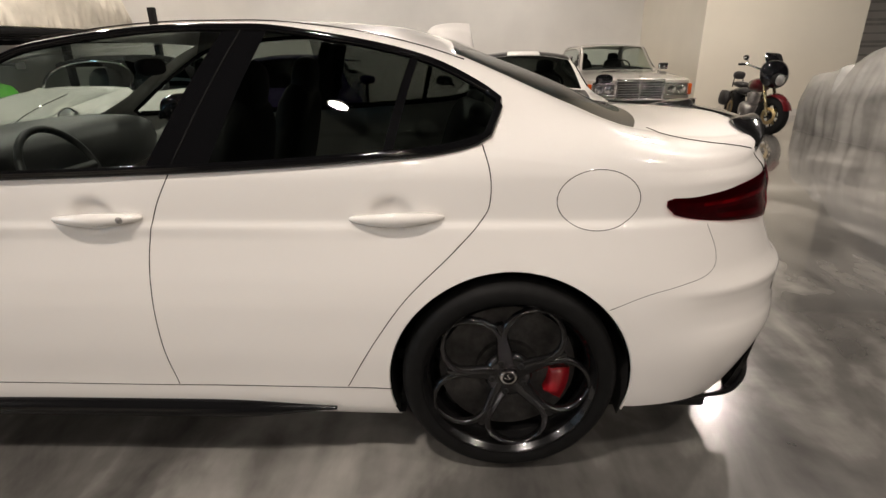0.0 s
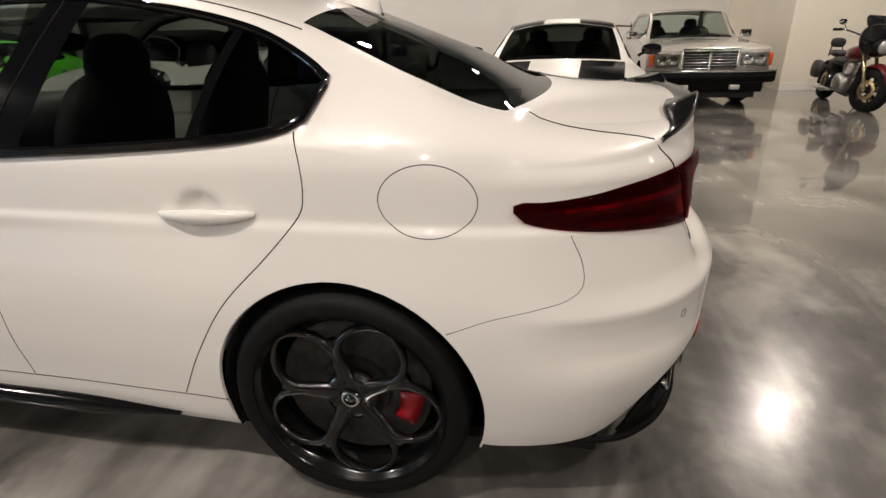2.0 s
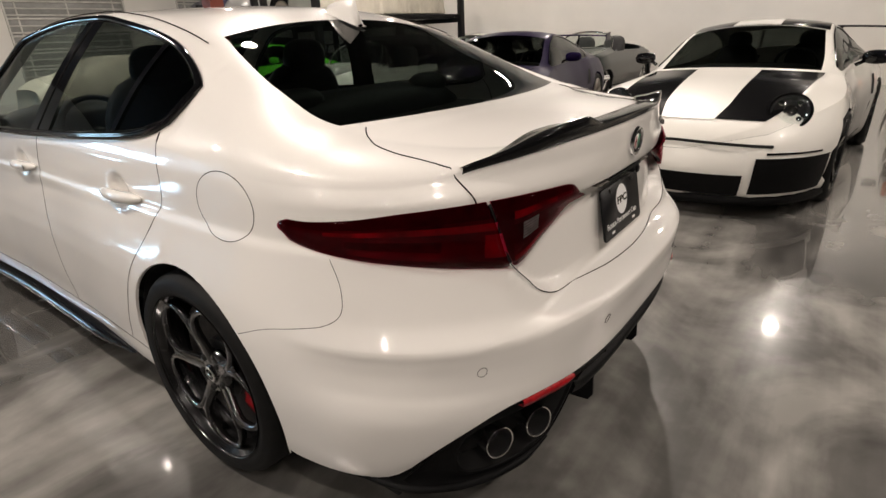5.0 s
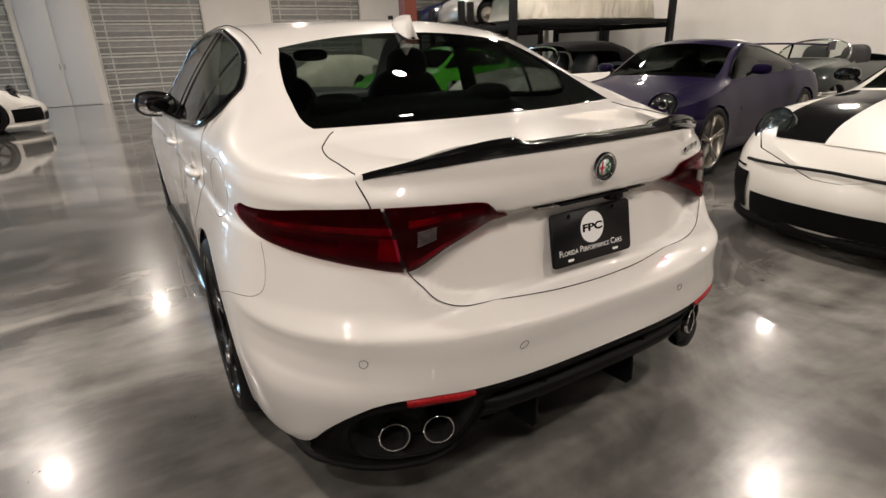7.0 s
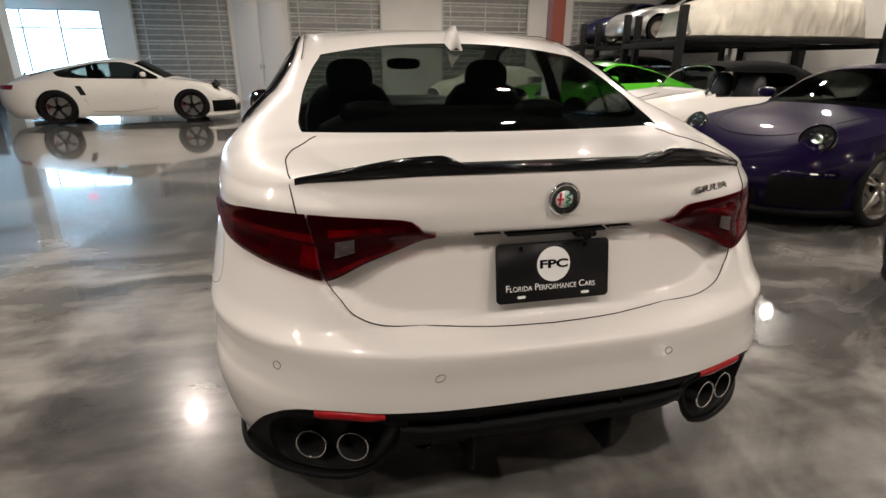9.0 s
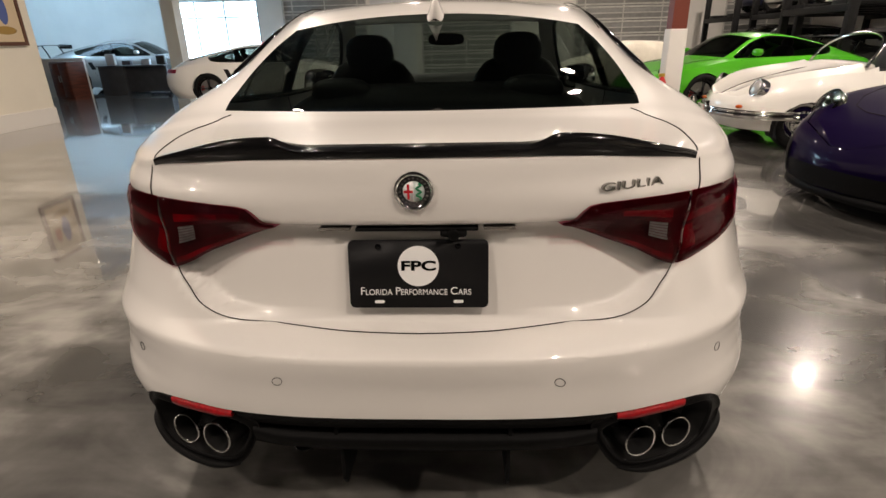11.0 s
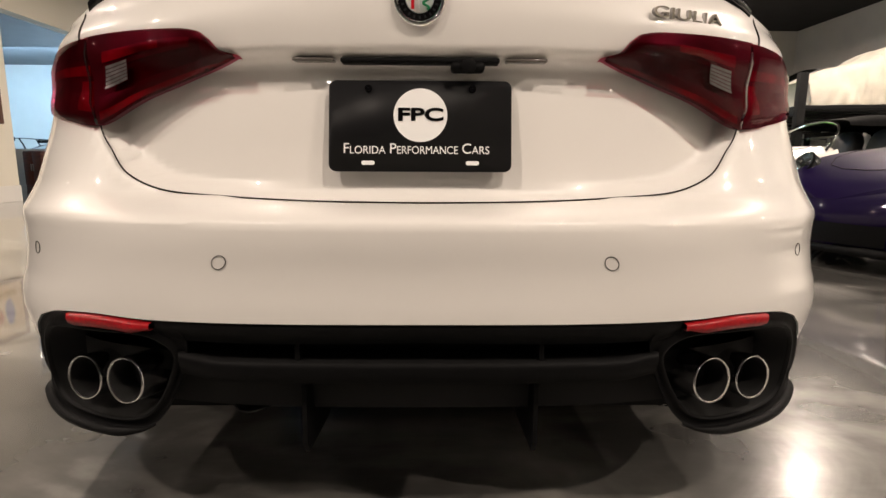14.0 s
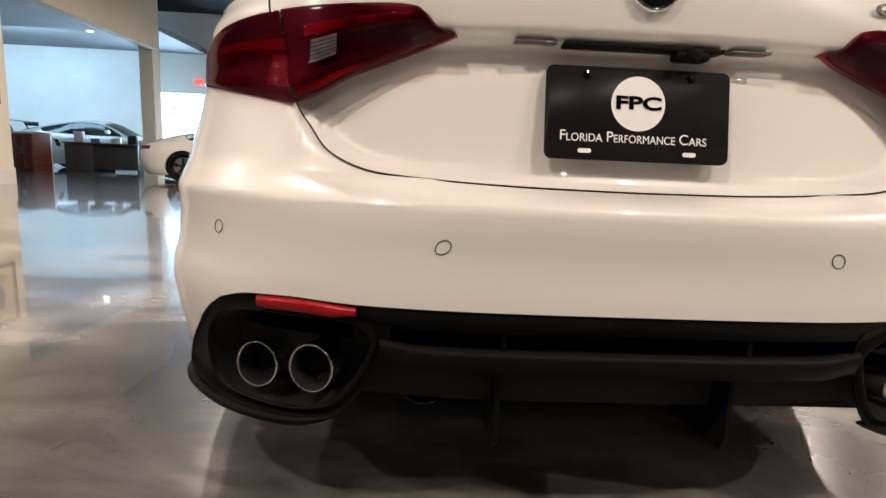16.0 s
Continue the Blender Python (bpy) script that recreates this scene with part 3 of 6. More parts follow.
# ---- the white saloon ----
wz = Spline((0.12, 0.80), (0.16, 0.85), (0.20, 0.893), (0.25, 0.908), (0.32, 0.918), (0.45, 0.929), (0.58, 0.931), (0.66, 0.925), (0.74, 0.910), (0.80, 0.897), (0.84, 0.888), (0.862, 0.877), (0.92, 0.874), (0.98, 0.870), (1.02, 0.860), (1.05, 0.846), (1.09, 0.81))
dent_y = Spline((-0.3, 0.0), (0.15, 0.004), (0.5, 0.018), (1.0, 0.045), (1.6, 0.05), (2.2, 0.03), (2.82, 0.008), (3.2, 0.02))
dent_z = Spline((0.2, 0.7), (0.35, 1.0), (0.6, 1.0), (0.8, 0.6), (0.87, 0.25), (1.0, 0.15))
lid_y = Spline((0.12, -0.90), (0.25, -0.97), (0.40, -1.040), (0.46, -1.062), (0.55, -1.074), (0.628, -1.086), (0.6375, -1.086), (0.650, -1.066), (0.662, -1.025), (0.672, -0.976), (0.69, -0.969), (0.717, -0.964), (0.80, -0.957), (0.86, -0.951), (0.893, -0.946), (0.899, -0.960), (0.906, -0.984), (0.92, -0.990), (0.98, -0.997), (1.02, -0.996), (1.06, -0.990), (1.09, -0.985))
out_y = Spline((0.12, -0.90), (0.25, -0.97), (0.40, -1.04), (0.46, -1.062), (0.55, -1.074), (0.628, -1.085), (0.6375, -1.084), (0.660, -1.072), (0.70, -1.052), (0.76, -1.026), (0.81, -1.008), (0.86, -0.999), (0.95, -0.996), (1.02, -0.990), (1.06, -0.975))
lid_low = Spline((50, 0.93), (56, 0.83), (60, 0.765), (64, 0.715), (69, 0.685), (76, 0.675), (90, 0.669))


def hero_rear(z, phi):
    if z >= 0.93:
        return lid_y(z)
    lo = lid_low(phi) if phi > 50 else 2.0
    w = max(ease(lo - 0.010, lo + 0.020, z) if phi > 50 else 0.0, ease(52, 84, phi))
    return out_y(z) + (lid_y(z) - out_y(z)) * w


def hero_n(phi, z):
    return 2.75 + 0.35 * ease(0.70, 0.5, z) - 0.30 * ease(0.945, 1.005, z)


low_edge = Spline((0, 0.235), (29, 0.242), (33, 0.256), (35.5, 0.28), (40.5, 0.352), (46.5, 0.418), (51.5, 0.456), (56.5, 0.471), (64, 0.476), (71, 0.473), (90, 0.474))


def hero_bottom(y, x, s):
    kind, v = s
    if kind == "tail":
        return low_edge(v)
    if kind == "side":
        return 0.175 + 0.06 * ease(-0.1, -0.35, y)
    return 0.18


crest_z = Spline((0.20, 0.003), (0.30, 0.009), (0.38, 0.011), (0.45, 0.010), (0.49, 0.004), (0.53, -0.006), (0.57, -0.008), (0.61, -0.002), (0.6375, 0.006), (0.65, 0.005), (0.70, 0.0), (1.1, 0.0))


def crest(phi, z):
    """Folded edge round the bumper corner, hollow below it, flared again over the pipes."""
    return crest_z(z) * ease(6, 26, phi) * (1 - 0.85 * ease(46, 70, phi))


def dish(y, z):
    """Hand recesses behind the two door handles."""
    out = 0.0
    for c in (0.312, 1.202):
        q = ((y - c) / 0.060) ** 2 + ((z - 0.877) / 0.049) ** 2
        out += 0.017 * math.exp(-q * q * 1.2)
    return out


hero = Body(
    y0=-0.2, y1=2.7, ref_z=1.0, width=wz, dent=lambda y, z: dent_y(y) * dent_z(z) + dish(y, z), crest=crest, dense=((0.23, 0.394, 18), (1.12, 1.284, 18)), zkeys=(0.6375,),
    rear=hero_rear, tail_n=hero_n, front=lambda z, v: 3.56 - 0.25 * ease(0.6, 0.85, z), nose_n=2.6,
    top=Spline((-1.0, 1.056), (-0.97, 1.050), (-0.9, 1.032), (-0.84, 1.016), (-0.80, 1.000), (-0.72, 0.990), (-0.5, 0.994), (-0.3, 1.010), (-0.1, 1.030), (0.1, 1.048), (0.35, 1.034), (1.04, 1.0), (1.6, 0.985), (2.3, 0.94), (3.0, 0.82), (3.5, 0.68)),
    bottom=hero_bottom, roll=lambda y: ease(0.0, -0.40, y) * ease(-0.96, -0.84, y),
    rail_x=Spline((-1.0, 0.3), (-0.8, 0.5), (-0.5, 0.60), (-0.33, 0.635), (-0.2, 0.635), (0.05, 0.615), (0.25, 0.605), (0.49, 0.60), (0.93, 0.60), (1.42, 0.63), (1.69, 0.68), (2.0, 0.76), (2.2, 0.80), (2.8, 0.70), (3.5, 0.5)),
    rail_z=Spline((-1.0, 1.058), (-0.9, 1.044), (-0.8, 1.040), (-0.55, 1.058), (-0.50, 1.071), (-0.42, 1.086), (-0.2, 1.165), (0.05, 1.268), (0.25, 1.333), (0.49, 1.383), (0.75, 1.407), (0.93, 1.408), (1.42, 1.362), (1.69, 1.235), (2.0, 1.06), (2.2, 0.975), (2.8, 0.88), (3.5, 0.69)),
    mid_z=Spline((-1.0, 1.060), (-0.9, 1.068), (-0.7, 1.076), (-0.55, 1.080), (-0.42, 1.088), (-0.2, 1.20), (0.05, 1.332), (0.18, 1.375), (0.36, 1.413), (0.7, 1.433), (1.0, 1.428), (1.3, 1.40), (1.5, 1.36), (2.2, 0.99), (2.8, 0.90), (3.3, 0.78), (3.56, 0.66)),
    bow=Spline((-0.95, 0.0), (-0.7, -0.07), (-0.42, -0.12), (-0.2, -0.07), (0.05, 0.03), (0.35, 0.0), (1.4, 0.06), (2.2, 0.14), (2.8, 0.03), (3.4, 0.0)),
    dlo=(0.0, 2.02), dlo_low=Spline((0.0, 1.165), (0.03, 1.10), (0.075, 1.078), (0.17, 1.06), (0.33, 1.046), (1.04, 1.010), (1.6, 0.996), (2.02, 0.99)),
    dlo_high=Spline((0.0, 1.17), (0.05, 1.205), (0.23, 1.29), (0.49, 1.349), (0.75, 1.383), (0.93, 1.385), (1.42, 1.335), (1.69, 1.205), (2.02, 1.0)),
    back=(-0.44, 0.125), pillar=Spline((-1.0, 0.02), (-0.44, 0.02), (-0.2, 0.045), (0.0, 0.085), (0.125, 0.13), (0.3, 0.13), (3.6, 0.07)), screen=(1.46, 2.2), arches=((-0.04, 0.335, 0.380), (2.79, 0.335, 0.372)),
    keys=(-0.2, 0.0, 0.03, 0.05, 2.02, 1.46, 2.2), split=0.50, nt=30)

car = thing("white_saloon", pose(0, 0, 0), "pearl white sports saloon with smoked lamps and black trim", "car")
shell = hero.shell(0.02, 74, 20)
tops = hero.top(6, 12)
part("body", both(join(shell, tops["paint"])), PEARL, car, "pearl white painted body")
g_side = tops["side"]
def panes(vf, y0, y1):
    V, F = vf
    return Body.trim(V, [f for f in F if y0 <= sum(V[i][1] for i in f) / len(f) < y1])


for fl in (lambda q: q, mirrored):
    part("rear_side_glass", fl(panes(g_side, -1, 0.89)), TINT, car, "dark tinted side glass")
    part("front_side_glass", fl(panes(g_side, 0.89, 3)), TINT_LIGHT, car, "lightly tinted side glass")
part("rear_window", both(tops["back"]), TINT_REAR, car, "dark tinted rear window")
part("windscreen", both(tops["screen"]), TINT_LIGHT, car)


def smooth_line(pts, n=8):
    """Catmull-Rom through tuples."""
    P = [np.array(p, float) for p in pts]
    P = [2 * P[0] - P[1]] + P + [2 * P[-1] - P[-2]]
    out = []
    for i in range(1, len(P) - 2):
        for k in range(n):
            t = k / n
            a, b, c, d = P[i - 1], P[i], P[i + 1], P[i + 2]
            out.append(0.5 * ((2 * b) + (c - a) * t + (2 * a - 5 * b + 4 * c - d) * t * t + (3 * b - a - 3 * c + d) * t**3))
    out.append(P[-2])
    return out


def yz(p):
    """Side place by y and z, round the corner too."""
    y, z = p
    if y >= hero.y0:
        return ("side", y), z
    r = hero.y0 - hero_rear(z, 30)
    sn = min(1.0, (hero.y0 - y) / r)
    return ("tail", math.degrees(math.asin(sn ** (hero_n(30, z) / 2)))), z


def gap(name, curve, r=0.0019, sides=(1, -1)):
    t = tube([tuple(c) for c in curve], r, 6)
    for s in sides:
        part(name, t if s == 1 else mirrored(t), GAP, car)


gap("door_gap", [hero.point(*yz(p), -0.0008) for p in smooth_line([(0.950, 1.0), (1.005, 0.90), (1.04, 0.80), (1.06, 0.68), (1.068, 0.52), (1.062, 0.40), (1.045, 0.297)])])
gap("door_gap", [hero.point(*yz(p), -0.0008) for p in smooth_line([(0.05, 1.07), (0.03, 1.0), (0.027, 0.93), (0.046, 0.87), (0.135, 0.77), (0.275, 0.63), (0.385, 0.47), (0.475, 0.31)])])
gap("sill_gap", [hero.point(*yz(p), -0.0008) for p in smooth_line([(2.4, 0.30), (1.8, 0.297), (1.05, 0.292), (0.48, 0.305), (0.335, 0.305)])])
gap("bumper_gap", [hero.point(*yz(p), -0.0008) for p in smooth_line([(-0.325, 0.598), (-0.43, 0.640), (-0.54, 0.667), (-0.61, 0.685), (-0.645, 0.715), (-0.64, 0.77), (-0.61, 0.835)])], 0.0012)
cap = [hero.point(*yz((-0.279 + 0.118 * math.cos(a), 0.918 + 0.086 * math.sin(a))), -0.0006) for a in np.linspace(0, 2 * math.pi, 49)[:-1]]
part("fuel_flap_gap", tube(cap, 0.0014, 6, True), GAP, car)

# boot lid: gap round its lower edge and up beside the window
lid_line = [(53.5, 0.89), (58, 0.79), (61, 0.747), (64, 0.708), (69, 0.680), (76, 0.669), (83, 0.664), (90, 0.662)]
low = [hero.point(("tail", p), z + 0.002, 0.0016) for p, z in smooth_line(lid_line)]
gap("boot_gap", [p for p in low if p[2] < 0.800], 0.0014)
skin_tree = BVHTree.FromPolygons(*join(shell, tops["paint"], tops["back"]))


def over_deck(x, y, h=0.0006):
    return skin_tree.ray_cast(Vector((x, y, 1.5)), Vector((0, 0, -1)))[0] + Vector((0, 0, h))


deck_gap = [over_deck(x, y) for x, y in smooth_line([(-0.567, -0.492), (-0.592, -0.517), (-0.616, -0.553), (-0.636, -0.592), (-0.647, -0.658), (-0.643, -0.727), (-0.637, -0.785), (-0.632, -0.803)])]
for z in np.linspace(1.001, 0.944, 10):
    x = -0.634 + 0.013 * (1.0 - z) / 0.06
    c = (abs(x) / hero.half(hero.y0, z)) ** (hero_n(50, z) / 2)
    deck_gap.append(hero.point(("tail", math.degrees(math.acos(c))), z, 0.0004))
gap("boot_gap", deck_gap, 0.0018)

# tail lamps: proud lenses over the shell
lamp_hi = Spline((13.5, 0.910), (14.6, 0.917), (18, 0.915), (26, 0.922), (38, 0.938), (50, 0.945), (60, 0.947), (70, 0.945), (72.6, 0.940), (73.8, 0.926), (74.6, 0.912), (76.5, 0.904))
lamp_lo = Spline((13.5, 0.893), (14.6, 0.873), (17, 0.860), (20, 0.852), (28, 0.838), (40, 0.820), (50, 0.803), (57.5, 0.791), (66, 0.838), (76.5, 0.899))


def lamp_patch(a0, a1, n, m, off, lo=0.0, hi=1.0):
    rows = []
    for i in range(n + 1):
        row = []
        for j in range(m + 1):
            v = lo + (hi - lo) * j / m
            aa = a0 + (a1 - a0) * i / n
            if abs(a1 - 57.4) < 1e-6 or abs(a0 - 58.2) < 1e-6:  # the split leans outwards towards its top
                pivot = (aa - a0) / (a1 - a0) if abs(a1 - 57.4) < 1e-6 else 1 - (aa - a0) / (a1 - a0)
                aa -= 4.5 * v * pivot
            zl, zh = lamp_lo(aa), lamp_hi(aa)
            edge = min(v, 1 - v, 0.5) * 2
            bulge = off * (0.35 + 0.65 * ease(0, 0.5, edge))
            row.append(lamp_at(aa, zl + (zh - zl) * v, bulge))
        rows.append(row)
    return grid(rows)


def lamp_at(phi, z, off):
    """Lenses follow the outer body, not the recess of the lid."""
    n = hero_n(phi, z)
    w = hero.half(hero.y0, z)
    yo = out_y(z) + 0.035 * ease(58, 80, phi) * ease(0.922, 0.880, z)
    r = hero.y0 - yo
    c, sn = math.cos(radians(phi)), math.sin(radians(phi))
    x, y = -w * c ** (2 / n), hero.y0 - r * sn ** (2 / n)
    d = Vector((x * 0.9, y + 0.1, 0)).normalized()
    return (x + d.x * off, y + d.y * off, z)


def closed_lamp(a0, a1, n, m, off):
    V, F = lamp_patch(a0, a1, n, m, off)
    B = lamp_patch(a0, a1, n, m, -0.02)[0]
    k = len(V)
    V = V + B
    rim = [j for j in range(m + 1)] + [i * (m + 1) + m for i in range(1, n + 1)] + [n * (m + 1) + j for j in range(m - 1, -1, -1)] + [i * (m + 1) for i in range(n - 1, 0, -1)]
    F = F + [(rim[i], rim[i - 1], rim[i - 1] + k, rim[i] + k) for i in range(len(rim))]
    return V, F


outer, inner = closed_lamp(13.5, 57.4, 26, 8, 0.012), closed_lamp(58.2, 76.5, 24, 8, 0.016)
for s in (0, 1):
    fl = mirrored if s else (lambda q: q)
    lamp = part("tail_lamp", fl(outer), LAMP_LENS, car, "smoked dark red tail lamp on the wing")
    part("lamp_backing", fl(lamp_patch(13.5, 57.4, 22, 6, 0.003, 0.0, 1.0)), LAMP_DARK, lamp)
    part("red_field", fl(lamp_patch(15.5, 57.3, 22, 5, 0.0045, 0.10, 0.74)), LAMP_MID, lamp)
    part("red_band", fl(lamp_patch(22, 55, 20, 3, 0.0060, 0.56, 0.68)), LAMP_RED, lamp)
    part("dark_field", fl(lamp_patch(26, 44, 12, 3, 0.0062, 0.26, 0.44)), LAMP_DARK, lamp)
    part("red_band", fl(lamp_patch(52.5, 57.2, 8, 6, 0.0058, 0.16, 0.50)), LAMP_RED, lamp)
    joint = []
    for v in np.linspace(0.05, 0.95, 11):
        c = 57.8 - 4.5 * v
        joint.append(lamp_at(c, lamp_lo(c) + (lamp_hi(c) - lamp_lo(c)) * v, 0.0012))
    part("lamp_joint", fl(tube(joint, 0.0046, 8)), BLACK_MATT, lamp)
    lamp = part("tail_lamp", fl(inner), LAMP_LENS, car, "smoked dark red tail lamp on the boot lid")
    part("lamp_backing", fl(lamp_patch(58.2, 76.5, 24, 6, 0.0078, 0.0, 1.0)), LAMP_DARK, lamp)
    part("red_field", fl(lamp_patch(58.4, 75.5, 24, 4, 0.0092, 0.03, 0.30)), LAMP_MID, lamp)
    part("red_band", fl(lamp_patch(58.6, 76.0, 24, 3, 0.0108, 0.05, 0.14)), LAMP_RED, lamp)
    part("red_field", fl(lamp_patch(58.4, 72, 18, 4, 0.0092, 0.60, 0.82)), LAMP_MID, lamp)
    part("red_band", fl(lamp_patch(58.4, 68, 14, 3, 0.0108, 0.68, 0.80)), LAMP_RED, lamp)
    part("red_band", fl(lamp_patch(73.2, 76.2, 5, 4, 0.0092, 0.05, 0.85)), LAMP_MID, lamp)
    ribs = [lamp_patch(60.0, 63.6, 6, 2, 0.0185, 0.36 + 0.044 * k, 0.392 + 0.044 * k) for k in range(6)]
    rl = part("reverse_light", fl(lamp_patch(60.0, 63.6, 6, 3, 0.0172, 0.355, 0.62)), LAMP_DARK, lamp, "ribbed grey reversing light")
    for rib in ribs:
        part("rib", fl(rib), LAMP_GREY, rl)

# number plate panel: dealer plate with its print
p0, p1 = Vector((0, -0.959, 0.863)), Vector((0, -0.985, 0.717))
tilt = math.degrees(math.atan2(p1.y - p0.y, p0.z - p1.z))
mid = (p0 + p1) / 2
PL = pose(0, mid.y, mid.z, 90 + tilt, 0, 0)
plate = part("number_plate", moved(slab(rounded(0.305, 0.152, 0.012), -0.001, 0.004, "z"), PL), mat("black_plate", (0.008, 0.008, 0.009), 0.45, spec=0.2), car, "black dealer plate with white lettering")
def printed(name, vf, material, x, y, h=0.0045):
    return part(name, moved(vf, PL @ pose(x, y, h)), material, plate, smooth=False)
printed("plate_roundel", disc(0.045, 0.0, 40, "z"), WHITE_PRINT, 0.0, 0.018)
printed("plate_monogram", ([(v[0] * 1.36, v[1] * 0.86, v[2]) for v in letters("FPC", 0.034, 0.0004, 0.0011)[0]], letters("FPC", 0.034, 0.0004, 0.0011)[1]), BLACK_GLOSS, 0.0, 0.018, 0.0054)
xx = -0.128
for big, small, adv in (("F", "LORIDA", 0.074), ("P", "ERFORMANCE", 0.118), ("C", "ARS", 0.05)):
    L1 = letters(big, 0.024, 0.0004)
    L2 = letters(small, 0.0185, 0.0004)
    w1 = max(v[0] for v in L1[0]) - min(v[0] for v in L1[0])
    w2 = max(v[0] for v in L2[0]) - min(v[0] for v in L2[0])
    k = (adv - 0.006 - w1) / w2
    printed("plate_lettering", L1, WHITE_PRINT, xx + w1 / 2, -0.0385)
    L2 = [(x * k, y, z) for x, y, z in L2[0]], L2[1]
    printed("plate_lettering", L2, WHITE_PRINT, xx + w1 + 0.0015 + w2 * k / 2, -0.041)
    xx += adv + 0.003
for x in (-0.087, 0.087):
    printed("plate_slot", slab(rounded(0.022, 0.007, 0.0033), -0.0005, 0.0006, "z"), WHITE_PRINT, x, -0.062)
    printed("plate_screw", lathe([(0.0065, 0.0), (0.006, 0.003), (0.001, 0.004)], 12, "z"), BLACK_GLOSS, x, 0.062)

# badge and name
def on_lid(x, z, off=0.0):
    c = (abs(x) / hero.half(hero.y0, z)) ** (hero_n(80, z) / 2)
    phi = math.degrees(math.acos(min(1, c)))
    p = hero.point(("tail", phi), z, off)
    return Vector((math.copysign(p[0], x), p[1], p[2]))
EM = pose(0, on_lid(0.0, 0.984).y - 0.001, 0.984, 90 + 4, 0, 0)
badge = part("round_badge", moved(lathe([(0.001, 0.004), (0.0335, 0.004), (0.0345, 0.008), (0.0385, 0.009), (0.041, 0.006), (0.042, 0.0)], 40, "z"), EM), CHROME, car, "round chrome badge with a red and green centre")
part("badge_ring", moved(lathe([(0.0225, 0.0048), (0.0335, 0.0048)], 40, "z"), EM), BLACK_GLOSS, badge)
part("badge_field", moved(slab([(0.0215 * math.cos(a), 0.0215 * math.sin(a)) for a in np.linspace(math.pi / 2, 1.5 * math.pi, 20)], 0.0045, 0.0052, "z"), EM), WHITE_PRINT, badge)
part("badge_field", moved(slab([(0.0215 * math.cos(a), 0.0215 * math.sin(a)) for a in np.linspace(-math.pi / 2, 0.5 * math.pi, 20)], 0.0045, 0.0052, "z"), EM), mat("pale_badge_enamel", (0.55, 0.62, 0.60), 0.2, coat=1), badge)
part("badge_cross", moved(join(box(-0.0135, -0.016, 0.0052, -0.0085, 0.016, 0.0062), box(-0.020, -0.0025, 0.0052, -0.002, 0.0025, 0.0062)), EM), mat("red_enamel", (0.5, 0.01, 0.02), 0.2, coat=1), badge, smooth=False)
wave = [(0.010 + 0.005 * math.sin(t * 2.2), 0.017 - 0.0048 * t, 0.006) for t in np.linspace(0, 7, 24)]
part("badge_wave", moved(tube(wave, 0.0021, 6), EM), mat("green_enamel", (0.01, 0.18, 0.07), 0.2, coat=1), badge)
part("badge_dashes", moved(join(*[moved(box(-0.0016, -0.0024, 0, 0.0016, 0.0024, 0.0004), pose(0.028 * math.cos(a), 0.028 * math.sin(a), 0.0050, 0, 0, math.degrees(a) + 90)) for a in np.linspace(0, 2 * math.pi, 21)[:-1]]), EM), CHROME, badge, smooth=False)
nm = letters("GIULIA", 0.040, 0.003, 0.0002)
nm = [(x * 1.28, y * 0.62, z) for x, y, z in nm[0]], nm[1]
NA = on_lid(0.452, 0.977)
NB = on_lid(0.514, 0.977)
yaw = math.degrees(math.atan2(NB.y - NA.y, NB.x - NA.x))
part("name_badge", moved(nm, Matrix.Translation(NA + Vector((0, -0.002, 0))) @ pose(0, 0, 0, 90 + 2, 0, yaw)), DARK_CHROME, car, "chrome model lettering", smooth=False)

# carbon lip spoiler, raised towards both ends
rows = []
for x in np.linspace(-0.622, 0.622, 125):
    a = abs(x)
    y_edge = on_lid(a, 1.02 + 0.03 * ease(0.55, 0.3, a)).y
    z0 = hero.k["top"](y_edge) + 0.001
    rise = 0.012 + 0.027 * ease(0.22, 0.295, a) - 0.029 * ease(0.32, 0.635, a)
    front = (0.050 + 0.030 * ease(0.22, 0.32, a)) * (1 - 0.9 * ease(0.36, 0.62, a))
    deck = z0 + 0.020 * front / 0.1
    rows.append([(x, y_edge + 0.006, z0 - 0.010), (x, y_edge - 0.004, z0 - 0.004), (x, y_edge - 0.007, z0 + rise), (x, y_edge - 0.002, z0 + rise + 0.002), (x, y_edge + front * 0.5, deck + 0.36 * (z0 + rise - deck) + 0.003), (x, y_edge + front, deck + 0.004), (x, y_edge + front + 0.003, deck - 0.006)])
part("boot_spoiler", grid(rows), CARBON, car, "gloss black carbon boot lip spoiler")

# strip under the lid edge: plate lamps and camera
part("plate_lamp_strip", box(-0.13, -0.981, 0.8915, 0.13, -0.95, 0.899, 0.002), BLACK_PLASTIC, car)
for x in (-0.175, 0.175):
    part("plate_lamp", box(x - 0.034, -0.980, 0.894, x + 0.034, -0.955, 0.8985, 0.002), mat("clear_lamp", (0.10, 0.09, 0.08), 0.2), car)
part("reversing_camera", join(box(0.05, -0.986, 0.8775, 0.106, -0.955, 0.893, 0.006), moved(lathe([(0.012, 0.0), (0.013, -0.004), (0.009, -0.007), (0.001, -0.006)], 18, "y"), pose(0.078, -0.985, 0.8855))), BLACK_PLASTIC, car, "small black reversing camera")

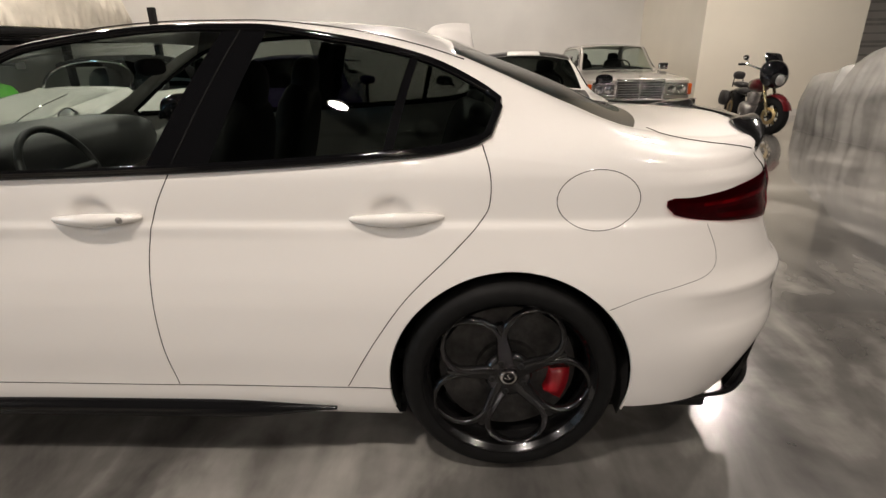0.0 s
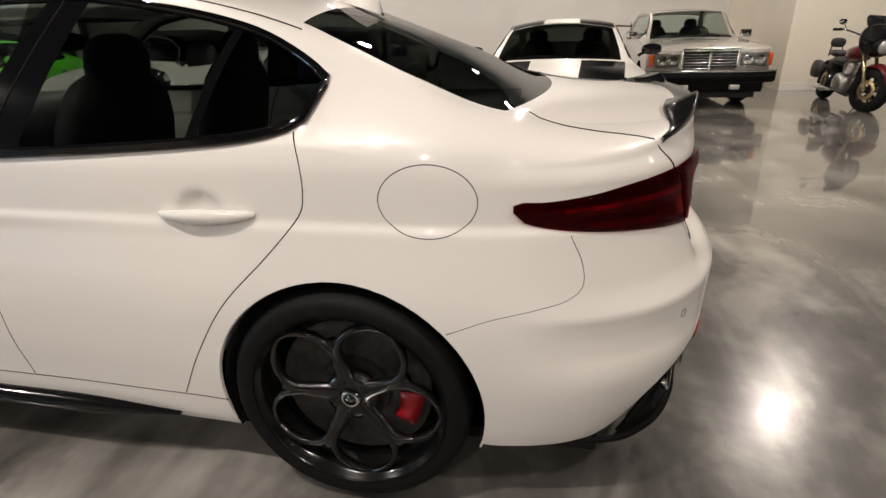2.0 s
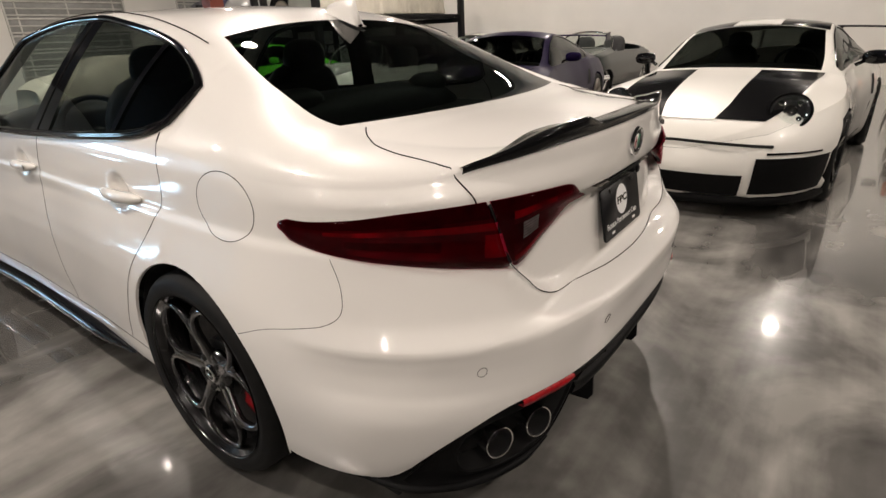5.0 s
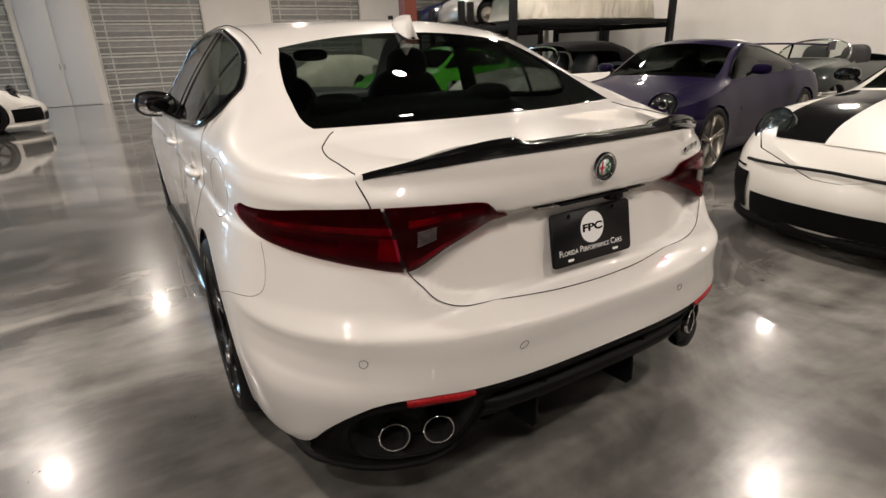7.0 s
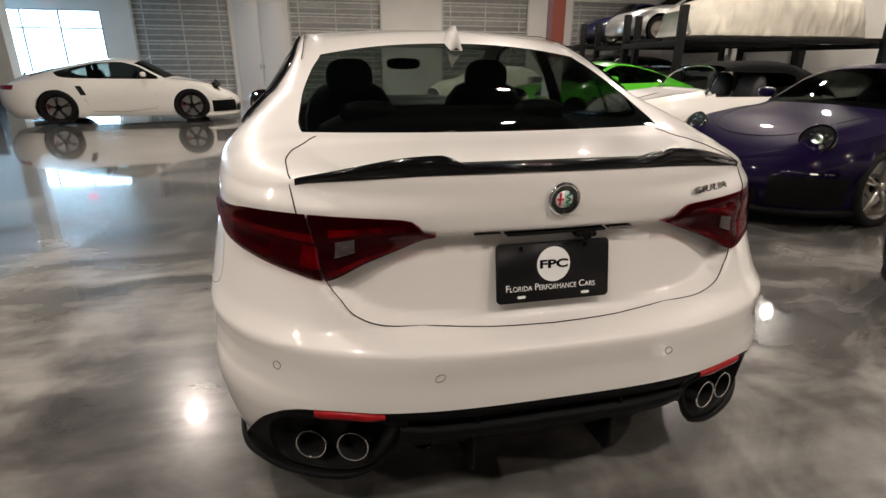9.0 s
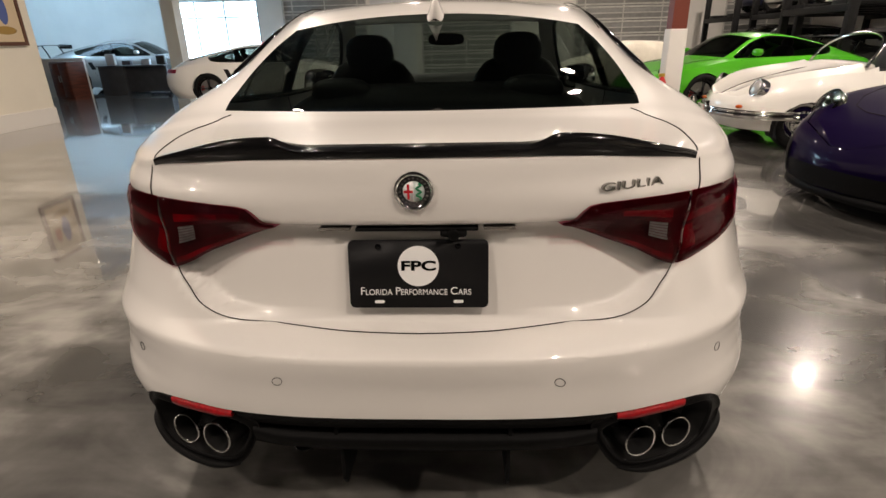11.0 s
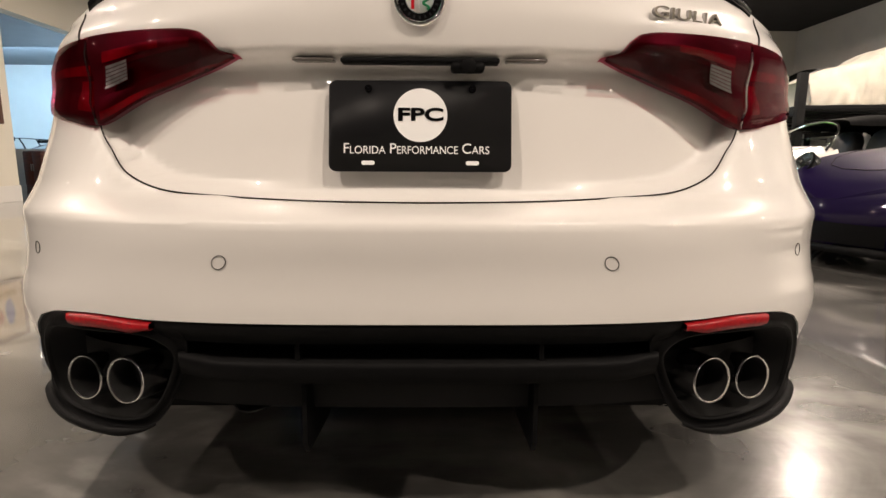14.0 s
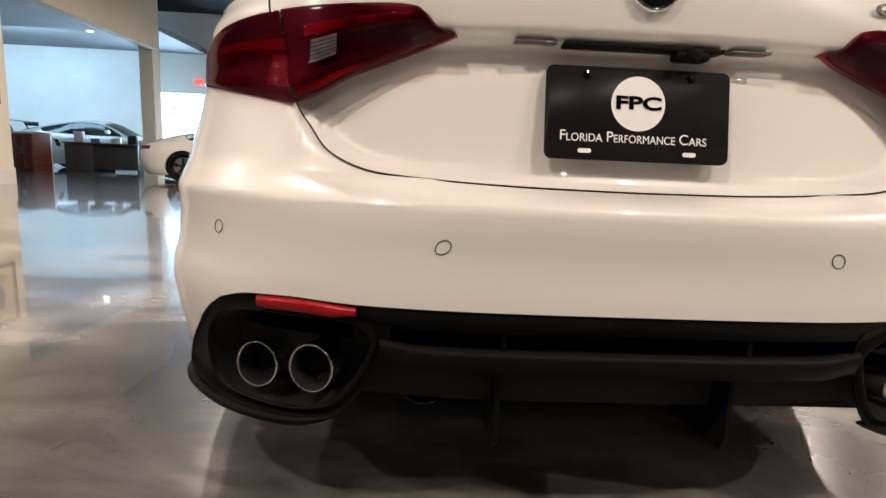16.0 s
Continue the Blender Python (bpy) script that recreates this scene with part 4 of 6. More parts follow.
# parking sensors
for x in (-0.703, -0.313, 0.304, 0.703):
    z = 0.575
    c = (abs(x) / hero.half(hero.y0, z)) ** (hero_n(80, z) / 2)
    phi = math.degrees(math.acos(c))
    ring = []
    for a in np.linspace(0, 2 * math.pi, 25)[:-1]:
        d = 0.0115 * math.cos(a)
        dphi = 1.0
        q = hero.point(("tail", phi + dphi), z)
        q0 = hero.point(("tail", phi), z)
        per = math.hypot(q[0] - q0[0], q[1] - q0[1]) / dphi
        p = hero.point(("tail", min(90, phi + d / per)), z + 0.0115 * math.sin(a), 0.0006)
        ring.append((math.copysign(p[0], x), p[1], p[2]))
    part("parking_sensor", tube(ring, 0.00065, 5, True), GAP, car)

# lower black apron with the two tailpipe bezels
def skin(x, z, off=0.0):
    """The body's rear face at x, for a height z."""
    zz = max(z, 0.13)
    c = (min(abs(x), 0.9) / hero.half(hero.y0, zz)) ** (hero_n(80, zz) / 2)
    p = hero.point(("tail", math.degrees(math.acos(min(1, c)))), zz)
    return p[1] - off


def apron(phi, z, off=0.0):
    return hero.point(("tail", phi), max(z, 0.13), off)


def edge_z(x):
    c = (min(abs(x), 0.9) / hero.half(hero.y0, 0.46)) ** (hero_n(80, 0.46) / 2)
    return low_edge(math.degrees(math.acos(min(1, c))))


bar_low = Spline((0.0, 0.438), (0.30, 0.435), (0.40, 0.436), (0.46, 0.452), (0.55, 0.462), (0.66, 0.458), (0.72, 0.43), (0.76, 0.36))
rows = []
for i in range(25):
    x = -0.44 * i / 24
    zt, zl = edge_z(x) + 0.003, min(bar_low(-x), edge_z(x) - 0.004)
    y = skin(x, 0.47)
    rows.append([(x, y + 0.05, zt), (x, y + 0.003, zt), (x, y + 0.004, 0.6 * zt + 0.4 * zl), (x, y + 0.014, zl), (x, y + 0.09, zl - 0.004)])
part("diffuser_upper_bar", both(grid(rows)), BLACK_PLASTIC, car, "satin black diffuser")
rows = []
for i in range(25):
    x = -0.408 * i / 24
    y = skin(x, 0.45)
    up = 0.010 * ease(0.34, 0.408, -x)
    zt = 0.402 + up
    rows.append([(x, y + 0.09, zt), (x, y + 0.016, zt), (x, y + 0.012, zt - 0.012), (x, y + 0.022, zt - 0.040), (x, y + 0.05, zt - 0.048), (x, y + 0.12, zt - 0.046)])
part("diffuser_lower_bar", both(grid(rows)), BLACK_PLASTIC, car)
part("diffuser_slot", both(grid([[(x, skin(x, 0.45) + 0.075, 0.45), (x, skin(x, 0.45) + 0.085, 0.38)] for x in np.linspace(-0.46, 0, 14)])), BLACK_MATT, car)
part("floor_pan", both(grid([[(x, 0.3, 0.166), (x, 1.6, 0.165), (x, 3.3, 0.17)] for x in np.linspace(-0.84, 0, 6)])), BLACK_MATT, car)
part("under_tray", both(grid([[(x, skin(x, 0.45) + 0.10, 0.38), (x, skin(x, 0.45) + 0.115, 0.275), (x, -0.72, 0.195), (x, -0.3, 0.18), (x, 0.3, 0.165)] for x in np.linspace(-0.70, 0, 14)])), BLACK_MATT, car)
for x in (-0.205, 0.205):
    part("diffuser_fin", slab([(-1.0, 0.345), (-1.005, 0.235), (-0.99, 0.212), (-0.80, 0.195), (-0.80, 0.33)], x - 0.004, x + 0.004, "x"), BLACK_PLASTIC, car, smooth=False)
    part("slot_divider", box(x - 0.004, -1.035, 0.39, x + 0.004, -0.97, 0.44), BLACK_PLASTIC, car, smooth=False)
part("transmission_part", moved(blob(0.05, 0.10, 0.012), pose(-0.33, -0.84, 0.262)), RIM_DARK, car)

POD = [(34.5, 0.262), (36, 0.290), (40.5, 0.352), (46.5, 0.416), (51.5, 0.454), (56.5, 0.469), (64, 0.474), (70, 0.472), (73.5, 0.462), (75, 0.440), (74.3, 0.400), (72.5, 0.335), (70, 0.278), (67, 0.247), (62, 0.236), (55, 0.234), (48, 0.236), (41, 0.242), (37, 0.250)]
HEX = [(51, 0.428), (56, 0.440), (63.5, 0.443), (70.5, 0.442), (73.2, 0.412), (72.3, 0.362), (70, 0.305), (67, 0.268), (62, 0.255), (54, 0.257), (48, 0.270), (45.8, 0.300), (45.2, 0.345), (46.8, 0.392)]
PC = (59.0, 0.352)


def round_loop(pts, n=6):
    """Closed smooth outline."""
    k = len(pts)
    out = smooth_line(pts[-2:] + pts + pts[:3], n)
    return [tuple(p) for p in out[2 * n:(2 + k) * n]]


def reach(loop, a):
    """Distance from the pod's middle to an outline in the direction a; a degree of turn counts as 12 mm."""
    best = 0.0
    d = (math.cos(a), math.sin(a))
    q = [((p - PC[0]) * 0.012, z - PC[1]) for p, z in loop]
    for (x0, z0), (x1, z1) in zip(q, q[1:] + q[:1]):
        den = d[0] * (z1 - z0) - d[1] * (x1 - x0)
        if abs(den) > 1e-12:
            t = (x0 * (z1 - z0) - z0 * (x1 - x0)) / den
            u = (x0 * d[1] - z0 * d[0]) / den
            if t > 0 and -1e-9 <= u <= 1 + 1e-9:
                best = max(best, t)
    return best


def pod_at(phi, z, off):
    """Upright skin of the pod: the bumper's outline carried on downwards."""
    p = hero.point(("tail", phi), z + (max(z, 0.40) - z) * ease(24, 38, phi), off)
    return (p[0], p[1] + 0.16 * max(0.0, 0.40 - z) * ease(24, 38, phi), z)


pod_loop, hex_loop = round_loop(POD), round_loop(HEX)
ANG = [2 * math.pi * k / 90 for k in range(90)]
R0, R1 = [reach(pod_loop, a) for a in ANG], [reach(hex_loop, a) for a in ANG]


def band(f0, f1, off):
    """A ring at f0 of the pod's outline plus f1 of the hexagon's."""
    out = []
    for a, r0, r1 in zip(ANG, R0, R1):
        d = f0 * r0 + f1 * min(r1, r0 * 0.97)
        out.append(pod_at(PC[0] + d * math.cos(a) / 0.012, PC[1] + d * math.sin(a), off))
    return out


for s in (0, 1):
    fl = mirrored if s else (lambda q: q)
    ring = [band(1.0, 0.0, -0.003), band(0.97, 0.03, -0.008), band(0.45, 0.55, -0.011), band(0.10, 0.92, -0.009), band(0.0, 1.0, -0.002), band(0.0, 0.975, -0.002), band(0.0, 0.955, -0.010)]
    part("tailpipe_bezel", fl(grid(ring, True)), BLACK_PLASTIC, car, "satin black tailpipe surround")
    V, F = grid([band(0.0, 0.955, -0.010), band(0.0, 0.93, -0.05), band(0.0, 0.88, -0.15)], True)
    F = F + [tuple(len(V) - 1 - i for i in range(90))]
    part("tailpipe_recess", fl((V, F)), BLACK_MATT, car)
    for x, y, z in ((-0.634, -0.928, 0.328), (-0.527, -0.981, 0.344)):
        turn = pose(x, y, z, -4, 0, -20)
        pipe = part("tailpipe", fl(moved(lathe([(0.0385, 0.0), (0.0415, -0.003), (0.0425, 0.002), (0.0420, 0.02), (0.041, 0.12)], 40, "y"), turn)), CHROME, car, "round chrome tailpipe tip")
        part("pipe_bore", fl(moved(join(lathe([(0.0387, -0.001), (0.0380, 0.012), (0.037, 0.12)], 32, "y"), disc(0.037, 0.05, 32, "y")), turn)), BLACK_MATT, pipe)
    # lip below the bezel
    lip = []
    low_pod = Spline((20, 0.236), (26, 0.238), (31, 0.243), (36, 0.244), (41, 0.242), (48, 0.236), (55, 0.234), (62, 0.236), (67, 0.247), (69, 0.262))
    for i in range(49):
        p = 20 + 49 * i / 48
        q = i / 48
        end = ease(1.0, 0.86, q)
        z = low_pod(p)
        o = 0.001 + 0.009 * ease(0.1, 0.4, q) * ease(1, 0.85, q)
        top, out, edge, under = pod_at(p, z + 0.004, -0.006), pod_at(p, z + 0.002, o), pod_at(p, z - 0.003 - 0.007 * ease(0, 0.35, q) * end, o), pod_at(p, z - 0.004 - 0.010 * ease(0.1, 0.5, q) * end, -0.012 - 0.058 * ease(0.25, 0.6, q) * end)
        lip.append([top, out, edge, under])
    part("bumper_lip", fl(grid(lip)), BLACK_PLASTIC, car)
    # red reflector
    ref = []
    for i in range(17):
        q = i / 16
        x = -0.445 - 0.172 * q
        zt = min(edge_z(x) - 0.004, 0.4665 + 0.012 * q)
        hgt = 0.012 + 0.009 * ease(0, 0.25, q) - 0.004 * ease(0.9, 1.0, q)
        y = skin(x, 0.47) - 0.003
        ref.append([(x, y + 0.03, zt), (x, y, zt), (x, y - 0.002, zt - 0.5 * hgt), (x, y + 0.001, zt - hgt), (x, y + 0.03, zt - hgt)])
    part("red_reflector", fl(grid(ref)), REFLECTOR, car, "red plastic bumper reflector")

# wheels and arches
for y, side in ((-0.04, -1), (-0.04, 1), (2.79, -1), (2.79, 1)):
    w = wheel(car, 0.341, 0.27 if y < 0 else 0.24, 0.272, "loop", RIM_DARK, RED_CALIPER)
    x = 0.918 if y < 0 else 0.89
    w.matrix_local = pose(-x, y, 0.341, 180) if side < 0 else pose(x, y, 0.341, 0, 0, 180)
    lin = []
    for a in np.linspace(-20, 200, 31):
        c, s = math.cos(radians(a)), math.sin(radians(a))
        lin.append([(-0.90 if y < 0 else -0.875, y + 0.374 * c, 0.335 + 0.374 * s), (-0.80, y + 0.38 * c, 0.335 + 0.38 * s), (-0.55, y + 0.37 * c, 0.335 + 0.37 * s), (-0.52, y + 0.02 * c, 0.335 + 0.02 * s)])
    lin = grid(lin)
    part("wheel_arch_liner", lin if side < 0 else mirrored(lin), BLACK_MATT, car)
    lip = []
    for a in np.linspace(-16 if y < 0 else -20, 197, 61):
        c, s = math.cos(radians(a)), math.sin(radians(a))
        def arch(r):
            return y + r * c, 0.335 + r * s
        row = []
        for r, o in ((0.385, -0.001), (0.381, 0.001), (0.379, -0.003), (0.378, -0.009)):
            yy, zz = arch(r)
            st, z = yz((yy, max(zz, 0.2)))
            p = hero.point(st, z, o)
            row.append((p[0], yy, zz))
        lip.append(row)
    lip = grid(lip)
    part("arch_lip", lip if side < 0 else mirrored(lip), PEARL, car)

# door handles in their dished recesses
for y in (0.298, 1.188):
    for s in (0, 1):
        fl = mirrored if s else (lambda q: q)
        pa, pb = hero.point(("side", y - 0.138), 0.872), hero.point(("side", y + 0.138), 0.866)
        rows = []
        for i in range(21):
            q = i / 20
            bulge = math.sin(math.pi * q)
            hh = 0.0045 + 0.0165 * bulge ** 0.75
            out = 0.004 + 0.034 * bulge ** 0.55
            bx, by, bz = (pa[j] + (pb[j] - pa[j]) * q for j in range(3))
            under = -0.004 + 0.018 * ease(0.15, 0.4, q) * ease(0.95, 0.7, q)
            rows.append([(bx - under, by, bz + hh * 0.9), (bx - out * 0.75, by, bz + hh), (bx - out, by, bz + 0.45 * hh), (bx - out, by, bz - 0.35 * hh), (bx - out * 0.7, by, bz - hh), (bx - under, by, bz - hh * 0.8)])
        part("door_handle", fl(grid(rows, True)), PEARL, car, "body-coloured pull handle")
part("door_lock", moved(lathe([(0.010, 0), (0.010, -0.003), (0.001, -0.004)], 16, "x"), Matrix.Translation(Vector(hero.point(("side", 1.103), 0.871, 0.030)))), STEEL, car)

# window trim: gloss black frame, pillars
ys = list(np.linspace(0.0, 2.02, 60))
loop_pts = [hero.wall(y, hero.k["dlo_low"](y) - 0.006, 0.004) for y in ys] + [hero.wall(y, hero.k["dlo_high"](y) + 0.006, 0.004) for y in reversed(ys)]
def strip(y_low0, y_low1, y_hi0, y_hi1, off):
    rows = []
    for i in range(9):
        q = i / 8
        row = []
        for t in (0, 0.33, 0.67, 1.0):
            y0 = y_low0 + (y_low1 - y_low0) * t
            y1 = y_hi0 + (y_hi1 - y_hi0) * t
            yy = y0 + (y1 - y0) * q
            z = hero.k["dlo_low"](yy) * (1 - q) + hero.k["dlo_high"](yy) * q
            row.append(hero.wall(yy, z, off))
        rows.append(row)
    return grid(rows)
for s in (0, 1):
    fl = mirrored if s else (lambda q: q)
    part("window_frame", fl(tube(loop_pts, 0.0125, 8, True)), BLACK_GLOSS, car, "gloss black window surround")
    belt = [hero.wall(y, hero.k["dlo_low"](y) - 0.002, 0.007) for y in np.linspace(0.06, 2.0, 40)]
    part("belt_strip", fl(tube(belt, 0.011, 8)), BLACK_GLOSS, car)
    part("centre_pillar", fl(strip(1.02, 0.835, 0.83, 0.695, 0.005)), BLACK_GLOSS, car, "gloss black centre pillar")
    part("quarter_bar", fl(strip(0.335, 0.305, 0.262, 0.238, 0.005)), BLACK_GLOSS, car)
    part("pillar_seam", fl(tube([hero.wall(0.945 - 0.17 * q, hero.k["dlo_low"](1.0) + 0.37 * q, 0.006) for q in np.linspace(0, 1, 9)], 0.002, 5)), BLACK_MATT, car)
    # mirror on its arm
    mir = part("door_mirror", fl(moved(blob(0.118, 0.07, 0.078, 20, 12, 2.6), pose(-0.885, 1.80, 1.02, 0, 6, 8))), BLACK_GLOSS, car, "gloss black door mirror")
    part("mirror_arm", fl(tube([(-0.77, 1.86, 0.985), (-0.82, 1.82, 0.99), (-0.86, 1.80, 1.0)], [0.022, 0.018, 0.02], 8)), BLACK_GLOSS, mir)
    part("mirror_glass", fl(moved(slab(rounded(0.20, 0.115, 0.05), 0, 0.002, "y"), pose(-0.883, 1.737, 1.02, 0, 6, 8))), CHROME, mir)
    # side skirt with a carbon blade
    sk = []
    for i in range(30):
        y = 0.52 + 1.90 * i / 29
        o = 0.012 + 0.03 * ease(0.5, 0.9, y)
        a = hero.point(("side", y), 0.232)
        w = ease(0.48, 0.85, y)
        sk.append([(a[0] + 0.01, y, 0.224 + 0.012 * w), (a[0] - o, y, 0.222 + 0.004 * w), (a[0] - o, y, 0.219 - 0.024 * w), (a[0] + 0.01, y, 0.217 - 0.042 * w)])
    part("side_skirt", fl(grid(sk)), CARBON, car, "gloss carbon side skirt blade")
part("underbody", box(-0.80, -0.72, 0.17, 0.80, 3.3, 0.21), BLACK_MATT, car, smooth=False)

# shark-fin aerial
fin = []
for i in range(11):
    q = i / 10
    y = 0.05 + 0.19 * q
    zb = hero.k["mid_z"](y) - 0.004
    h = 0.085 * (1 - q) ** 0.55 * ease(-0.02, 0.10, q) + 0.004
    wd = 0.028 * math.sin(math.pi * min(1, 0.25 + 0.75 * q)) + 0.004
    fin.append([(-wd, y, zb), (-wd * 0.5, y + 0.01, zb + 0.55 * h), (0, y + 0.005, zb + h), (wd * 0.5, y + 0.01, zb + 0.55 * h), (wd, y, zb)])
F0 = grid(fin)
F0 = (F0[0], F0[1] + [(0, 1, 2, 3, 4)])
part("shark_fin_aerial", F0, PEARL, car, "white shark-fin roof aerial")
for s in (1, -1):
    part("roof_seam", tube([(s * (hero.k["rail_x"](y) - 0.01), y, hero.k["rail_z"](y) + 0.008) for y in np.linspace(0.10, 1.45, 24)], 0.002, 5), GAP, car)

# cabin
part("cabin_floor", box(-0.72, -0.1, 0.30, 0.72, 2.3, 0.34), LEATHER, car, smooth=False)
part("parcel_shelf", box(-0.62, -0.42, 0.98, 0.62, 0.10, 1.0, 0.008), LEATHER, car)
def seat(x, y):
    sb = part("seat_back", moved(blob(0.25, 0.085, 0.34, 16, 10, 3), pose(x, y - 0.02, 0.86, 14)), LEATHER, car, "black leather seat")
    part("head_rest", moved(blob(0.125, 0.055, 0.10, 14, 8, 2.8), pose(x, y - 0.11, 1.20, 10)), LEATHER, sb)
    part("seat_base", moved(blob(0.26, 0.26, 0.09, 16, 8, 3), pose(x, y + 0.24, 0.55)), LEATHER, sb)
for x in (-0.38, 0.38):
    seat(x, 0.98)
bench = part("rear_bench", join(moved(blob(0.62, 0.10, 0.32, 20, 10, 4), pose(0, 0.13, 0.80, 16)), moved(blob(0.62, 0.28, 0.09, 20, 8, 4), pose(0, 0.42, 0.55))), LEATHER, car, "black leather rear bench")
for x in (-0.36, 0.36):
    part("head_rest", moved(blob(0.115, 0.045, 0.055, 14, 8, 2.8), pose(x, 0.04, 1.085, 12)), LEATHER, bench)
part("dashboard", moved(blob(0.70, 0.26, 0.14, 20, 10, 3.5), pose(0, 2.0, 0.90)), LEATHER, car)
ring = [(-0.38 + 0.18 * math.cos(a), 1.62 + 0.07 * math.sin(a), 0.90 + 0.165 * math.sin(a)) for a in np.linspace(0, 2 * math.pi, 33)[:-1]]
part("steering_wheel", join(tube(ring, 0.014, 8, True), tube([(-0.55, 1.62, 0.90), (-0.38, 1.66, 0.89), (-0.21, 1.62, 0.90)], 0.02, 6), tube([(-0.38, 1.66, 0.89), (-0.38, 1.9, 0.84)], 0.03, 8)), LEATHER, car)
part("inner_mirror", moved(blob(0.11, 0.02, 0.035, 14, 8, 3), pose(0, 1.42, 1.27)), BLACK_MATT, car)


# ---- the other cars ----
def flat(v):
    return lambda *a: v


def sports_body():
    """Low rear-engined coupe with raised front wings."""
    rear = Spline((0.1, -0.88), (0.25, -1.02), (0.45, -1.10), (0.62, -1.09), (0.75, -1.04), (0.9, -0.92))
    front = Spline((0.1, 3.32), (0.2, 3.44), (0.35, 3.45), (0.5, 3.40), (0.62, 3.27), (0.75, 3.05), (0.9, 2.9))
    dy = Spline((-0.4, 0.0), (0.2, 0.005), (0.7, 0.05), (1.2, 0.075), (1.8, 0.06), (2.45, 0.015), (2.8, 0.02))
    return Body(
        y0=-0.2, y1=2.5, ref_z=0.8, width=Spline((0.1, 0.80), (0.18, 0.88), (0.35, 0.915), (0.55, 0.925), (0.68, 0.905), (0.78, 0.87), (0.86, 0.82), (0.95, 0.76)),
        dent=lambda y, z: dy(y), rear=lambda z, v: rear(z), tail_n=flat(2.7), front=lambda z, v: front(z), nose_n=2.5,
        top=Spline((-1.08, 0.70), (-0.7, 0.82), (-0.2, 0.88), (0.5, 0.885), (1.4, 0.87), (1.9, 0.855), (2.4, 0.80), (2.8, 0.73), (3.1, 0.63), (3.4, 0.48)),
        bottom=flat(0.14),
        rail_x=Spline((-1.05, 0.3), (-0.7, 0.55), (-0.3, 0.60), (0.3, 0.555), (0.9, 0.53), (1.4, 0.565), (1.8, 0.65), (2.0, 0.68), (2.5, 0.66), (3.0, 0.62), (3.3, 0.5)),
        rail_z=Spline((-1.08, 0.71), (-0.7, 0.86), (-0.3, 0.965), (0.3, 1.125), (0.8, 1.215), (1.15, 1.235), (1.45, 1.17), (1.8, 0.98), (2.0, 0.885), (2.4, 0.850), (2.8, 0.785), (3.1, 0.675), (3.4, 0.49)),
        mid_z=Spline((-1.08, 0.72), (-0.7, 0.91), (-0.3, 1.04), (0.3, 1.195), (0.8, 1.275), (1.15, 1.29), (1.42, 1.245), (1.95, 0.935), (2.1, 0.905), (2.5, 0.845), (2.9, 0.745), (3.2, 0.625), (3.44, 0.47)),
        bow=Spline((-0.9, 0.0), (-0.35, -0.08), (0.3, 0.05), (0.8, 0.0), (1.42, 0.10), (1.95, 0.20), (2.5, 0.08), (3.0, 0.0)),
        dlo=(0.0, 1.86), dlo_low=Spline((0.0, 1.0), (0.1, 0.93), (0.4, 0.905), (1.4, 0.89), (1.86, 0.885)), dlo_high=Spline((0.0, 1.01), (0.3, 1.09), (0.8, 1.185), (1.15, 1.205), (1.45, 1.135), (1.86, 0.91)),
        back=(-0.42, 0.32), screen=(1.42, 1.96), arches=((0.0, 0.335, 0.362), (2.456, 0.335, 0.355)), keys=(0.0, 1.86, 1.42, 1.96, 0.32), nt=9)


def old_coupe_body():
    """Small rounded 1960s car."""
    rear = Spline((0.15, -0.80), (0.35, -0.95), (0.5, -0.98), (0.65, -0.95), (0.8, -0.8))
    front = Spline((0.15, 2.70), (0.3, 2.84), (0.45, 2.86), (0.58, 2.80), (0.7, 2.62), (0.85, 2.4))
    return Body(
        y0=-0.1, y1=2.0, ref_z=0.75, width=Spline((0.15, 0.72), (0.25, 0.79), (0.42, 0.835), (0.6, 0.825), (0.75, 0.76), (0.85, 0.70), (0.95, 0.66)),
        dent=lambda y, z: 0.0, rear=lambda z, v: rear(z), tail_n=flat(2.3), front=lambda z, v: front(z), nose_n=2.25,
        top=Spline((-0.95, 0.55), (-0.5, 0.74), (0.2, 0.83), (1.3, 0.83), (1.9, 0.80), (2.4, 0.70), (2.7, 0.56)),
        bottom=flat(0.2),
        rail_x=Spline((-0.9, 0.3), (-0.4, 0.5), (0.2, 0.50), (0.9, 0.50), (1.4, 0.56), (1.6, 0.60), (2.0, 0.60), (2.6, 0.56), (2.8, 0.4)),
        rail_z=Spline((-0.95, 0.56), (-0.5, 0.80), (0.0, 1.0), (0.4, 1.17), (0.9, 1.22), (1.25, 1.18), (1.6, 0.90), (2.0, 0.845), (2.4, 0.77), (2.65, 0.66), (2.85, 0.5)),
        mid_z=Spline((-0.95, 0.57), (-0.5, 0.84), (0.0, 1.09), (0.4, 1.24), (0.9, 1.28), (1.2, 1.25), (1.55, 0.90), (2.0, 0.80), (2.5, 0.66), (2.85, 0.49)),
        bow=Spline((-0.8, 0.0), (0.0, 0.0), (1.2, 0.06), (1.6, 0.10), (2.0, 0.0)),
        dlo=(0.25, 1.45), dlo_low=Spline((0.25, 0.90), (1.45, 0.87)), dlo_high=Spline((0.25, 1.02), (0.6, 1.16), (0.9, 1.18), (1.25, 1.12), (1.45, 0.95)),
        back=(-0.15, 0.2), screen=(1.2, 1.58), arches=((0.0, 0.27, 0.31), (2.1, 0.25, 0.28)), keys=(0.25, 1.45, 1.2, 1.58), nt=8)


